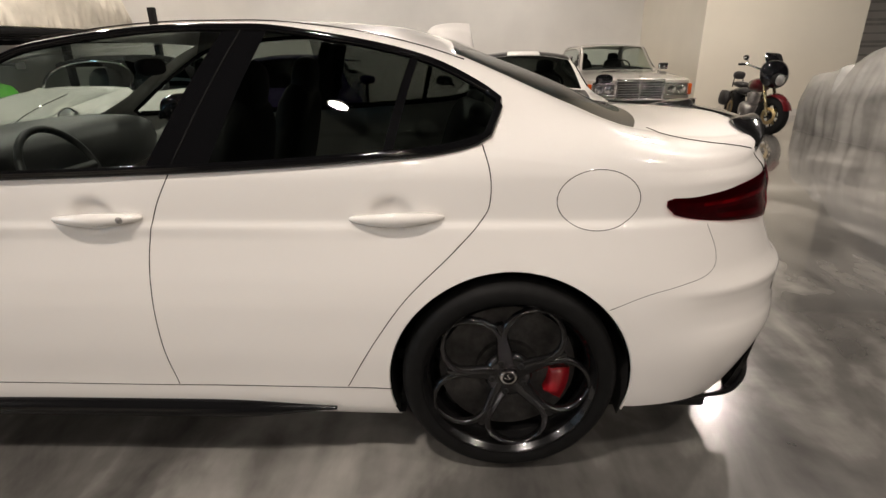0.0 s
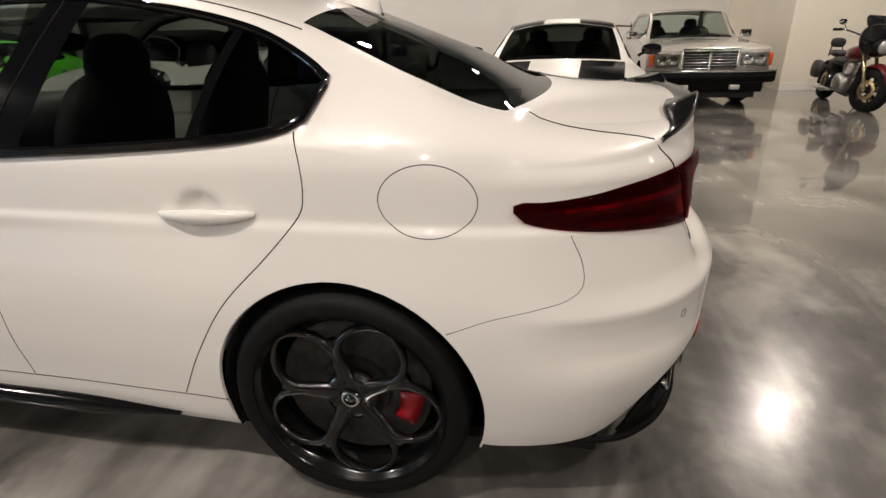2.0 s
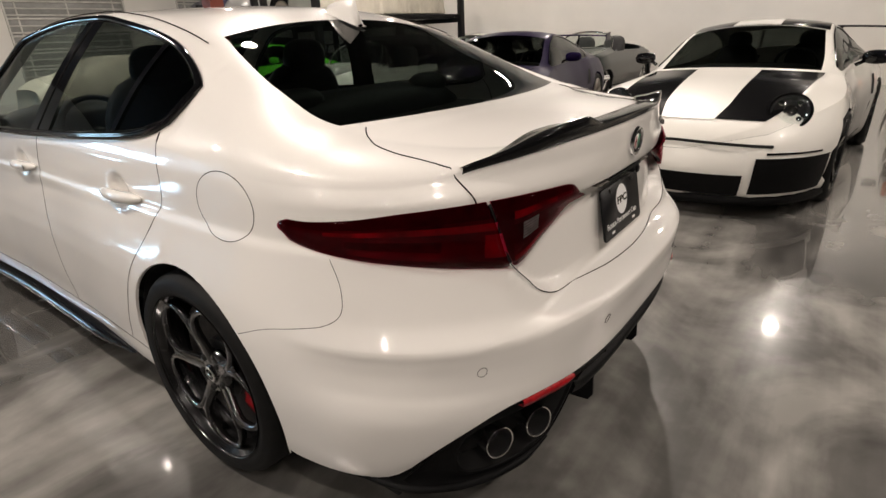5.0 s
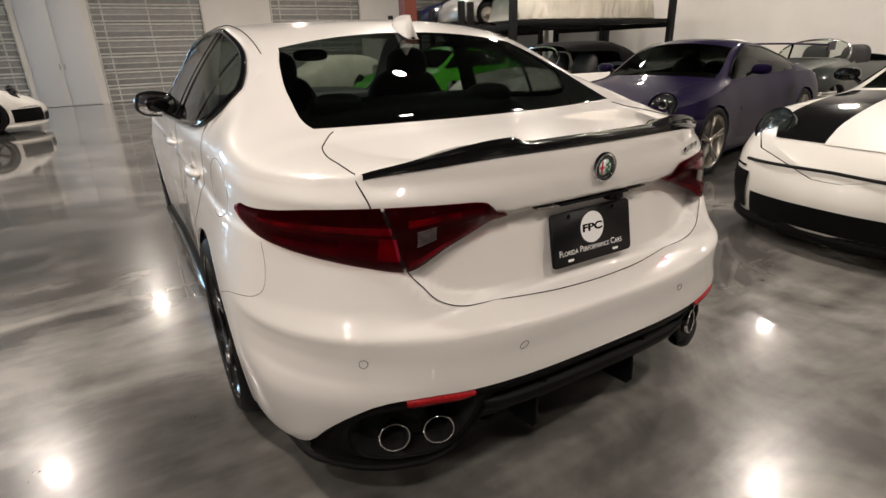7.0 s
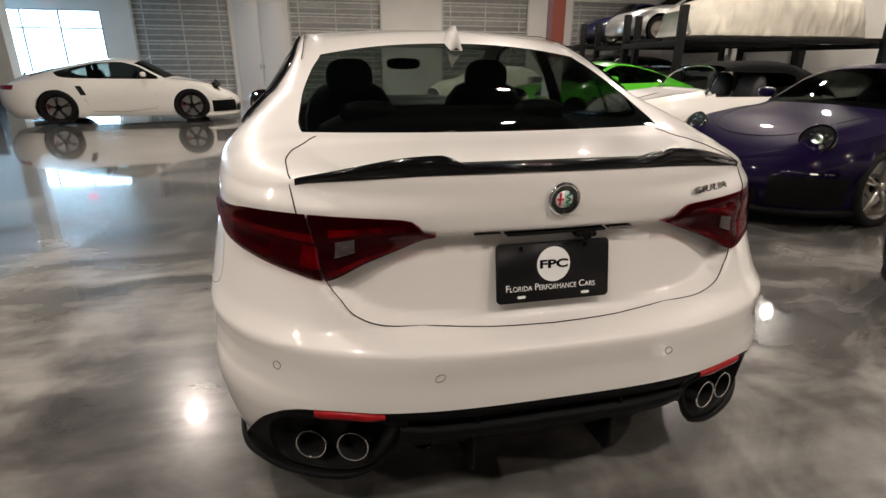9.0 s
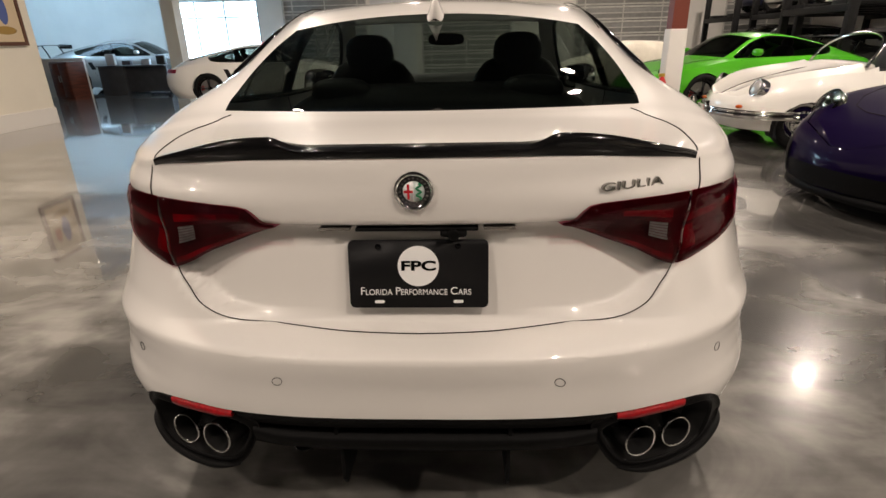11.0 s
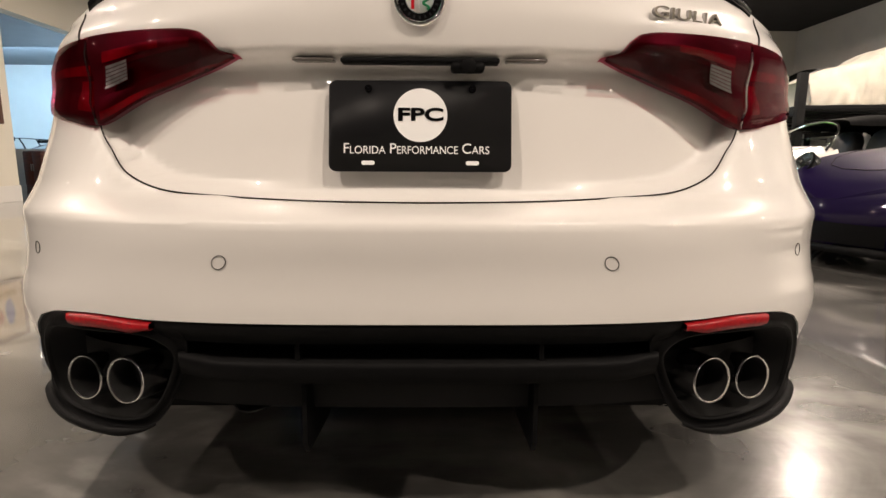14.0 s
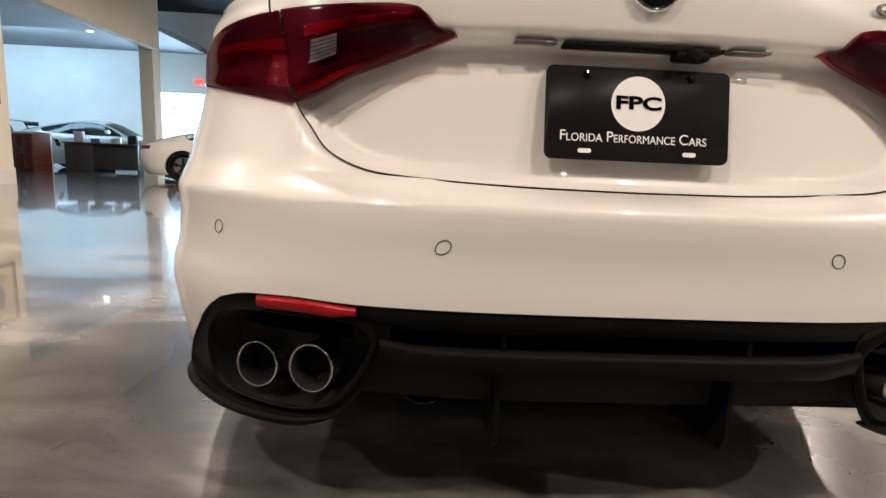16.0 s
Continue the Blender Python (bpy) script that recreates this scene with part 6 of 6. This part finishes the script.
def shutter(a, b, n, y=NY, turn=None):
    e = thing(f"door_{n}", turn or pose(0.5 * (a + b), y, 0), "grey ribbed steel sectional shutter, shut", "shutter", kind="structure")
    w = (b - a) / 2
    z = 0.0
    while z < 3.25:
        part("shutter_panel", box(-w, 0.06, z, w, 0.10, z + 0.4395, 0.003), DOOR_STEEL, e)
        part("stiffening_rail", box(-w, 0.03, z + 0.02, w, 0.062, z + 0.07, 0.006), DOOR_RIB, e)
        part("stiffening_rail", box(-w, 0.04, z + 0.20, w, 0.062, z + 0.235, 0.006), DOOR_RIB, e)
        part("stiffening_rail", box(-w, 0.03, z + 0.37, w, 0.062, z + 0.42, 0.006), DOOR_RIB, e)
        z += 0.44
    for x in (-w - 0.02, w - 0.03):
        part("guide_rail", box(x, -0.03, 0, x + 0.05, 0.05, 3.3, 0.005), DOOR_RIB, e)
    for x in np.linspace(-w + 0.3, w - 0.3, 3):
        part("hinge_stile", box(x - 0.02, 0.045, 0, x + 0.02, 0.063, 3.2), DOOR_RIB, e, smooth=False)


for n, (a, b) in enumerate(shutters):
    shutter(a, b, n + 1)
sd = thing("door_5", pose(-2.2, NY, 0), "white steel double door, shut", "door", kind="structure")
for s in (-1, 1):
    lf = part("door_leaf", box(min(0.01 * s, 0.74 * s), -0.04, 0.01, max(0.01 * s, 0.74 * s), 0.0, 3.0, 0.004), mat("white_steel_door", (0.62, 0.63, 0.64), 0.4), sd)
    part("door_handle", box(0.06 * s - 0.012, -0.09, 1.0, 0.06 * s + 0.012, -0.04, 1.14, 0.004), STEEL, lf)

win = thing("window_1", pose(-8.3, NY, 0), "tall glazed shop front with a door, bright daylight outside", "window", kind="structure")
for x in (-1.60, -0.58, 0.42, 1.54):
    part("window_frame", box(x, 0.02, 0, x + 0.06, 0.10, 2.65, 0.004), mat("silver_window_frame", (0.45, 0.46, 0.47), 0.35, 0.6), win)
for z in (0.02, 2.1, 2.6):
    part("window_frame", box(-1.60, 0.03, z, 1.60, 0.09, z + 0.05, 0.004), mat("silver_window_frame", (0.45, 0.46, 0.47), 0.35, 0.6), win)
for a, b in ((-1.54, -0.58), (-0.52, 0.42), (0.48, 1.54)):
    pn = part("pane", box(a, 0.055, 0.07, b, 0.061, 2.6), PANE, win, smooth=False)
    pn.visible_shadow = False
DAY = mat("bright_overcast_daylight", (0.72, 0.87, 1.0), 1.0, emit=8.0)
setting("backdrop", box(-12, NY + 1.6, -0.2, -5.6, NY + 1.62, 4.0), DAY, "bright daylight outside the shop window", "backdrop")

# ---- steel post ----
post = thing("steel_column", pose(3.0, 5.85, 0), "square steel column, white below and oxide red above", "column")
part("white_casing", box(-0.115, -0.115, 0, 0.115, 0.115, 1.34, 0.01), WALL_WHITE, post)
part("red_column", box(-0.10, -0.10, 1.34, 0.10, 0.10, H), POST_RED, post, smooth=False)
part("floor_plate", box(-0.2, -0.2, 0, 0.2, 0.2, 0.02), POST_RED, post, smooth=False)
ext = thing("fire_extinguisher", pose(2.835, 5.685, 0.36), "small red extinguisher with yellow valve hung on the column", "extinguisher")
part("bottle", lathe([(0.001, -0.05), (0.055, -0.05), (0.06, -0.04), (0.06, 0.30), (0.03, 0.36), (0.015, 0.38)], 20, "z"), mat("red_bottle", (0.5, 0.02, 0.02), 0.3, coat=0.5), ext)
part("valve", box(-0.05, -0.015, 0.375, 0.03, 0.015, 0.42, 0.005), mat("brass_valve", (0.55, 0.40, 0.08), 0.3, 0.8), ext)


# ---- four-post lifts with cars on them ----
def lift(m, label):
    e = thing("car_lift", m, label, "car lift", "car lifts")
    for x in (-1.25, 1.25):
        for y in (-2.3, 2.3):
            part("post", join(box(x - 0.07, y - 0.07, 0.0, x + 0.07, y + 0.07, 2.35, 0.006), box(x - 0.14, y - 0.14, 0, x + 0.14, y + 0.14, 0.02)), LIFT_STEEL, e)
        part("runway", box(x * 0.62 - 0.25, -2.3, 1.68, x * 0.62 + 0.25, 2.3, 1.78, 0.006), LIFT_STEEL, e)
    for y in (-2.3, 2.3):
        part("cross_beam", box(-1.25, y - 0.07, 1.58, 1.25, y + 0.07, 1.70, 0.006), LIFT_STEEL, e)
    for x in (-1.2, 1.2):
        part("drip_rail", box(x - 0.03, -2.3, 1.70, x + 0.03, 2.3, 1.78, 0.004), LIFT_STEEL, e)
    return e


def on_lift(name, body, m, label, painting, r, x):
    e = basic_car(name, body, m, label, painting, step=0.14, nz=9, group="cars on the lifts")
    four_wheels(e, body, r, 0.2, 0.2, "plain", RIM_SILVER, None, (x, x))
    return e


def draped(name, m, label, material, length, width, height, base=0.0, skirt=1.0):
    """A car under a cloth: roof and bonnet show through, folds fall down the sides."""
    e = thing(name, m, label, "covered car", "covered cars")
    prof = Spline((-0.5, 0.52), (-0.42, 0.66), (-0.30, 0.72), (-0.16, 0.96), (0.02, 1.0), (0.16, 0.93), (0.27, 0.72), (0.40, 0.62), (0.5, 0.45))
    rows = []
    n = 150
    for i in range(n + 1):
        v = i / n - 0.5
        h = height * prof(v)
        endf = 1 - abs(2 * v) ** 7 * 0.35
        hw = width / 2 * endf
        row = []
        for j in range(33):
            u = j / 32 * 2 - 1
            a = abs(u)
            if a < 0.55:
                x = u / 0.55 * hw * (0.70 if prof(v) > 0.8 else 0.86)
                z = h - 0.05 * (a / 0.55) ** 2
            else:
                q = (a - 0.55) / 0.45
                x0 = hw * (0.70 if prof(v) > 0.8 else 0.86)
                x = math.copysign(x0 + (hw - x0) * min(1, q * 1.8) ** 0.7, u)
                z = (h - 0.05) * (1 - q) + base * q
                fold = 0.095 * q ** 0.7 * (noise.noise((v * 16 + q, q * 1.0, 1.7 + math.copysign(3, u))) + 0.7 * noise.noise((v * 40 - 2 * q, q * 1.5, 5.0)))
                x += math.copysign(fold + 0.04 * q, u)
            z += (0.012 * noise.noise((v * 9, u * 5, 0.3)) + 0.012 * noise.noise((v * 26 + 4 * u, u * 7, 2.3))) * min(1, 2.2 * (1 - a))
            row.append((x, v * length, max(z, base)))
        rows.append(row)
    V, F = grid(rows)
    m0 = 33
    for end, sg in ((0, 1), (n, -1)):
        top = [end * m0 + j for j in range(m0)]
        k = len(V)
        V += [(V[i][0] * 0.98, V[i][1] - sg * 0.10 * (1 - abs(V[i][0]) / width) + 0.03 * noise.noise((V[i][0] * 6, end, 2.0)), base) for i in top]
        for j in range(m0 - 1):
            F.append((top[j], k + j, k + j + 1, top[j + 1]) if sg < 0 else (top[j + 1], k + j + 1, k + j, top[j]))
    part("cloth_cover", (V, F), material, e)
    return e


L1 = pose(9.05, 8.9, 0, 0, 0, 83.7)
lift(L1, "black four-post car lift with a cloth-covered car on it")
draped("cream_covered_car", L1 @ pose(0.0, -0.25, 1.78), "car under a cream cloth cover on the lift", COVER_CREAM, 4.1, 1.85, 1.25, 0.04)
L2 = pose(9.8, 11.7, 0, 0, 0, 84)
lift(L2, "black four-post car lift with old cars on it")
on_lift("silver_old_coupe", SPORTS, L2 @ pose(0, -0.9, 1.78), "old silver coupe on the lift", SILVER, 0.31, 0.86)
L3 = pose(9.9, 14.8, 0, 0, 0, 84)
lift(L3, "black four-post car lift with a dark car on it")
on_lift("dark_blue_coupe", OLD, L3 @ pose(0, -0.9, 1.78), "dark blue old coupe on the lift", mat("dark_blue_paint", (0.01, 0.012, 0.035), 0.3, coat=1.0), 0.31, 0.74)
dk = basic_car("black_estate", SALOON, at(8.8, 11.75, 92), "black car under the lift", BLACK_PAINT, step=0.14, nz=9)
four_wheels(dk, SALOON, 0.32, 0.19, 0.19, "plain", RIM_SILVER, None, (0.80, 0.80))
draped("beige_covered_car", at(4.9, 14.0, 95), "low car under a beige cloth cover", COVER_CREAM, 4.2, 1.8, 1.15)

# ---- covered car and motorcycle by the pier ----
draped("silver_covered_car", pose(4.9, -6.45, 0, 0, 0, 90), "car under a crumpled silver cloth cover", COVER, 4.7, 2.0, 1.38)
RED_TANK = paint("dark_red_paint", (0.06, 0.003, 0.005))


def motorcycle(m):
    e = thing("motorcycle", m, "black and dark red cruiser motorcycle with a handlebar fairing", "motorcycle")
    steer = pose(0, 0.55, 0, 0, 0, 26) @ pose(0, -0.55, 0)
    for y, r, w in ((0.82, 0.33, 0.13), (-0.80, 0.31, 0.17)):
        turn = steer if y > 0 else pose(0, 0, 0)
        wh = part("wheel", moved(lathe([(0.20, -w / 2), (r - 0.03, -w / 2), (r - 0.004, -w / 3), (r, 0), (r - 0.004, w / 3), (r - 0.03, w / 2), (0.20, w / 2)], 40), turn @ pose(0, y, r)), RUBBER, e, "black tyre")
        sp = [lathe([(0.205, -0.05), (0.19, -0.05), (0.18, 0), (0.19, 0.05), (0.205, 0.05)], 36), lathe([(0.001, -0.05), (0.05, -0.05), (0.05, 0.05), (0.001, 0.05)], 20)]
        for k in range(9):
            a = 2 * math.pi * k / 9
            sp.append(tube([(0, 0.04 * math.cos(a), 0.04 * math.sin(a)), (0, 0.19 * math.cos(a), 0.19 * math.sin(a))], 0.014, 6))
        part("wheel_rim", moved(join(*sp), turn @ pose(0, y, r)), RIM_DARK if y > 0 else RIM_SILVER, wh)
        part("brake_disc", moved(join(lathe([(0.09, -0.075), (0.15, -0.075), (0.15, -0.07), (0.09, -0.07)], 28), lathe([(0.09, 0.07), (0.15, 0.07), (0.15, 0.075), (0.09, 0.075)], 28)), turn @ pose(0, y, r)), mat("golden_disc", (0.55, 0.42, 0.22), 0.3, 0.9), wh)
    for y, r, a0, a1, c in ((0.82, 0.36, 20, 150, RED_TANK), (-0.80, 0.35, 10, 140, BLACK_PAINT)):
        rows = []
        for a in np.linspace(a0, a1, 20):
            cc, ss = math.cos(radians(a)), math.sin(radians(a))
            rows.append([(x, y + (r + 0.03 - 0.6 * abs(x)) * cc, r - 0.02 + (r + 0.03 - 0.6 * abs(x)) * ss) for x in (-0.10, -0.07, 0, 0.07, 0.10)])
        part("mudguard", moved(grid(rows), steer if y > 0 else pose(0, 0, 0)), c, e, "curved mudguard")
    for x in (-0.11, 0.11):
        part("fork_leg", moved(join(tube([(x, 0.82, 0.33), (x, 0.56, 0.95)], 0.028, 10), tube([(x, 0.70, 0.62), (x, 0.52, 1.02)], 0.022, 8)), steer), mat("brass_toned_fork", (0.62, 0.52, 0.32), 0.2, 0.9), e)
    part("fairing", moved(blob(0.29, 0.15, 0.25, 18, 12, 2.2), steer @ pose(0, 0.64, 1.04, 16)), BLACK_GLOSS, e, "gloss black handlebar fairing")
    part("wind_deflector", moved(slab(rounded(0.40, 0.20, 0.07), -0.004, 0.004, "z"), steer @ pose(0, 0.54, 1.30, 116)), BLACK_GLOSS, e, "low smoked wind deflector")
    part("headlight", moved(lathe([(0.095, -0.02), (0.10, 0.0), (0.08, 0.03), (0.001, 0.045)], 24, "y"), steer @ pose(0, 0.80, 0.95)), mat("clear_round_headlight", (0.45, 0.45, 0.44), 0.1, 0.6, coat=1.0), e)
    part("handlebar", moved(tube([(-0.44, 0.22, 1.16), (-0.34, 0.34, 1.17), (-0.15, 0.48, 1.10), (0.15, 0.48, 1.10), (0.34, 0.34, 1.17), (0.44, 0.22, 1.16)], 0.016, 8), steer), CHROME, e)
    for s in (-1, 1):
        mi = part("mirror", moved(blob(0.075, 0.012, 0.045, 12, 6), steer @ pose(0.40 * s, 0.32, 1.28)), CHROME, e)
        part("mirror_stalk", moved(tube([(0.32 * s, 0.34, 1.18), (0.39 * s, 0.33, 1.26)], 0.007, 6), steer), CHROME, mi)
        part("grip", moved(tube([(0.44 * s, 0.22, 1.16), (0.36 * s, 0.32, 1.17)], 0.021, 8), steer), RUBBER, e)
        part("exhaust", join(tube([(0.12 * s, 0.20, 0.42), (0.20 * s, 0.12, 0.24), (0.22 * s, -0.30, 0.22), (0.22 * s, -1.0, 0.25)], [0.024, 0.024, 0.045, 0.05], 12)), CHROME, e, "chrome exhaust")
    part("fuel_tank", moved(blob(0.16, 0.28, 0.13, 16, 10, 2.4), pose(0, 0.22, 0.82, 6)), RED_TANK, e, "dark red fuel tank")
    part("saddle", join(moved(blob(0.17, 0.26, 0.07, 14, 8, 2.6), pose(0, -0.28, 0.68)), moved(blob(0.13, 0.20, 0.06, 14, 8, 2.6), pose(0, -0.68, 0.78))), LEATHER, e)
    part("back_rest", join(tube([(-0.10, -0.86, 0.72), (-0.08, -0.93, 0.94), (0.08, -0.93, 0.94), (0.10, -0.86, 0.72)], 0.012, 8), moved(blob(0.12, 0.03, 0.08, 12, 8, 2.6), pose(0, -0.92, 0.95))), LEATHER, e)
    eng = part("engine", moved(blob(0.19, 0.20, 0.16, 14, 8, 3), pose(0, 0.08, 0.36)), STEEL, e, "finned V engine")
    fins = [(0.06, 0.06)]
    for k in range(7):
        z = 0.08 + 0.028 * k
        fins += [(0.085, z), (0.085, z + 0.012), (0.062, z + 0.014), (0.062, z + 0.026)]
    for a in (-24, 24):
        part("cylinder", moved(lathe(fins + [(0.001, 0.29)], 20, "z"), pose(0, 0.10, 0.42, a)), STEEL, eng)
    part("frame", join(tube([(0, 0.52, 0.98), (0, 0.45, 0.40), (0, 0.30, 0.18), (0, -0.40, 0.20), (0, -0.80, 0.31)], 0.025, 8), tube([(0, 0.50, 0.92), (0, -0.20, 0.60), (0, -0.80, 0.50)], 0.022, 8)), BLACK_GLOSS, e)
    part("saddle_bag", moved(blob(0.07, 0.22, 0.15, 14, 8, 3), pose(0.25, -0.72, 0.50)), LEATHER, e)
    part("side_stand", tube([(-0.16, 0.0, 0.22), (-0.30, 0.05, 0.01)], 0.012, 6), BLACK_GLOSS, e)


motorcycle(pose(7.03, -4.76, 0, 0, -5, 82.4) @ Matrix.Scale(0.87, 4))

# recess with a shutter beyond the pier
setting("wall_recess", box(10.2, -14, 0, 10.4, -7.55, H), WALL_WHITE, "white wall beyond the pier", "wall")
shutter(-1.0, 1.0, 6, turn=pose(10.15, -9.2, 0, 0, 0, -90))

# ---- picture, barrier post, office ----
pic = thing("framed_picture", pose(-7.4, 7.05, 1.85, 0, 0, 90), "brown framed print with blue and ochre figures of shapes", "picture")
part("picture_frame", join(box(-0.42, -0.05, -0.52, 0.42, 0.0, -0.46), box(-0.42, -0.05, 0.46, 0.42, 0.0, 0.52), box(-0.42, -0.05, -0.46, -0.36, 0.0, 0.46), box(0.36, -0.05, -0.46, 0.42, 0.0, 0.46)), mat("brown_frame", (0.10, 0.04, 0.02), 0.4), pic, smooth=False)
part("picture_sheet", box(-0.36, -0.03, -0.46, 0.36, -0.02, 0.46), mat("cream_paper", (0.62, 0.50, 0.34), 0.8), pic, smooth=False)
for c, z0, z1, x0, x1 in (((0.08, 0.12, 0.32), -0.2, 0.25, -0.05, 0.16), ((0.45, 0.12, 0.05), -0.05, 0.20, -0.25, -0.08), ((0.35, 0.22, 0.06), -0.35, -0.22, -0.2, 0.25)):
    part("printed_shape", moved(blob(0.5 * (x1 - x0), 0.002, 0.5 * (z1 - z0), 14, 8), pose(0.5 * (x0 + x1), -0.032, 0.5 * (z0 + z1))), mat("print_ink", c, 0.8), pic)
st = thing("barrier_post", pose(-8.35, 8.5, 0), "black barrier post with a yellow belt head", "barrier post")
part("post", lathe([(0.001, 0.0), (0.17, 0.0), (0.17, 0.02), (0.04, 0.035), (0.032, 0.05), (0.032, 0.90)], 24, "z"), BLACK_PLASTIC, st)
part("belt_head", lathe([(0.036, 0.90), (0.04, 0.92), (0.04, 0.98), (0.001, 1.0)], 20, "z"), mat("yellow_belt", (0.6, 0.55, 0.03), 0.5), st)
desk = thing("reception_desk", pose(-8.95, 13.7, 0) @ Matrix.Diagonal((0.85, 1.0, 0.77, 1.0)), "dark grey office reception desk", "desk")
GREYLAM = varied(mat("dark_grey_laminate", (0.06, 0.063, 0.068), 0.4), 4, 0.15)
part("desk_front", box(-0.42, -0.5, 0.12, 0.95, -0.42, 1.0, 0.01), GREYLAM, desk)
part("desk_side", box(0.87, -0.42, 0.0, 0.95, 0.9, 1.0, 0.01), GREYLAM, desk)
part("desk_pedestal", box(-1.25, -0.62, 0.0, -0.42, 0.5, 1.0, 0.012), GREYLAM, desk)
part("desk_top", box(-1.29, -0.66, 1.0, 0.98, 0.1, 1.04, 0.008), GREYLAM, desk)
for x, c, hh in ((-0.9, (0.5, 0.5, 0.5), 0.3), (-0.45, (0.1, 0.1, 0.12), 0.12), (0.1, (0.55, 0.6, 0.65), 0.16), (0.55, (0.03, 0.03, 0.03), 0.24)):
    b = part("desk_item", moved(box(-0.12, -0.06, 0, 0.12, 0.06, hh, 0.012), pose(-8.95, 13.7, 0.801) @ pose(x, -0.2, 0)), mat("desk_item", c, 0.5), None, "small office item standing on the desk", category="office item", group="items on the desk")
cab = thing("wooden_cabinet", pose(-10.3, 12.3, 0, 0, 0, -14) @ Matrix.Diagonal((0.55, 1.0, 1.0, 1.0)), "reddish brown wooden cabinet with two doors", "cabinet")
WOODR = varied(mat("red_brown_wood", (0.10, 0.025, 0.012), 0.4, coat=0.2), 3, 0.4, 0.2, 60, 0.05, (1, 1, 8))
part("carcass", box(-0.55, -0.25, 0.0, 0.55, 0.25, 0.95, 0.01), WOODR, cab)
for s in (-1, 1):
    dr = part("cabinet_door", box(min(0.01 * s, 0.53 * s), -0.27, 0.08, max(0.01 * s, 0.53 * s), -0.25, 0.92, 0.006), WOODR, cab)
    part("handle", box(0.06 * s - 0.008, -0.30, 0.45, 0.06 * s + 0.008, -0.27, 0.62, 0.003), STEEL, dr)
tb = thing("dark_table", pose(-9.75, 9.75, 0, 0, 0, -20) @ Matrix.Diagonal((0.62, 0.9, 1.0, 1.0)), "dark table with steel legs inside the opening", "table")
part("table_top", box(-0.8, -0.4, 0.74, 0.8, 0.4, 0.78, 0.008), GREYLAM, tb)
for x in (-0.74, 0.74):
    for y in (-0.34, 0.34):
        part("leg", box(x - 0.025, y - 0.025, 0, x + 0.025, y + 0.025, 0.74), BLACK_PLASTIC, tb, smooth=False)
sports_car("silver_coupe", at(-11.6, 15.1, -80) @ Matrix.Scale(1.15, 4), "silver coupe with a rear wing in the day-lit room", SILVER, wing=BLACK_PAINT)
wall_low = setting("wall_office_low", box(-15.8, 12.95, 0, -10.3, 13.05, 1.02), WALL_WHITE, "low white partition in the office", "wall")

# ---- high-bay lamp fittings ----
GLOW = mat("lit_lamp_lens", (1.0, 0.88, 0.74), 0.5, emit=30)
for x, y in LAMPS + LAMPS_FAR:
    e = thing("high_bay_lamp", pose(x, y, LAMP_Z), "black round high-bay lamp hung on a cord, lit", "lamp", "high-bay lamps")
    part("shade", lathe([(0.04, 0.34), (0.10, 0.33), (0.12, 0.20), (0.20, 0.06), (0.235, 0.0), (0.225, 0.0), (0.19, 0.06), (0.04, 0.30)], 28, "z"), BLACK_PLASTIC, e)
    part("lens", disc(0.12, 0.02, 28, "z"), GLOW, e)
    part("cord", tube([(0, 0, 0.34), (0, 0, H - LAMP_Z)], 0.008, 6), BLACK_MATT, e)
for x, y in ((-9.4, 10.2), (-11.8, 10.6), (-9.8, 14.2)):
    e = thing("downlight", pose(x, y, 3.9), "small round recessed ceiling downlight, lit", "downlight", "office downlights")
    part("trim_ring", lathe([(0.075, 0.0), (0.10, -0.004), (0.10, -0.012), (0.075, -0.010)], 24, "z"), WALL_WHITE, e)
    part("lens", disc(0.078, -0.006, 24, "z"), GLOW, e)
ex = thing("exit_sign", pose(-7.95, 16.98, 3.0), "small red lit exit sign", "sign")
part("sign_box", box(-0.14, -0.04, -0.08, 0.14, 0.02, 0.08, 0.006), mat("red_exit_glow", (0.9, 0.06, 0.05), 0.5, emit=1.5), ex)
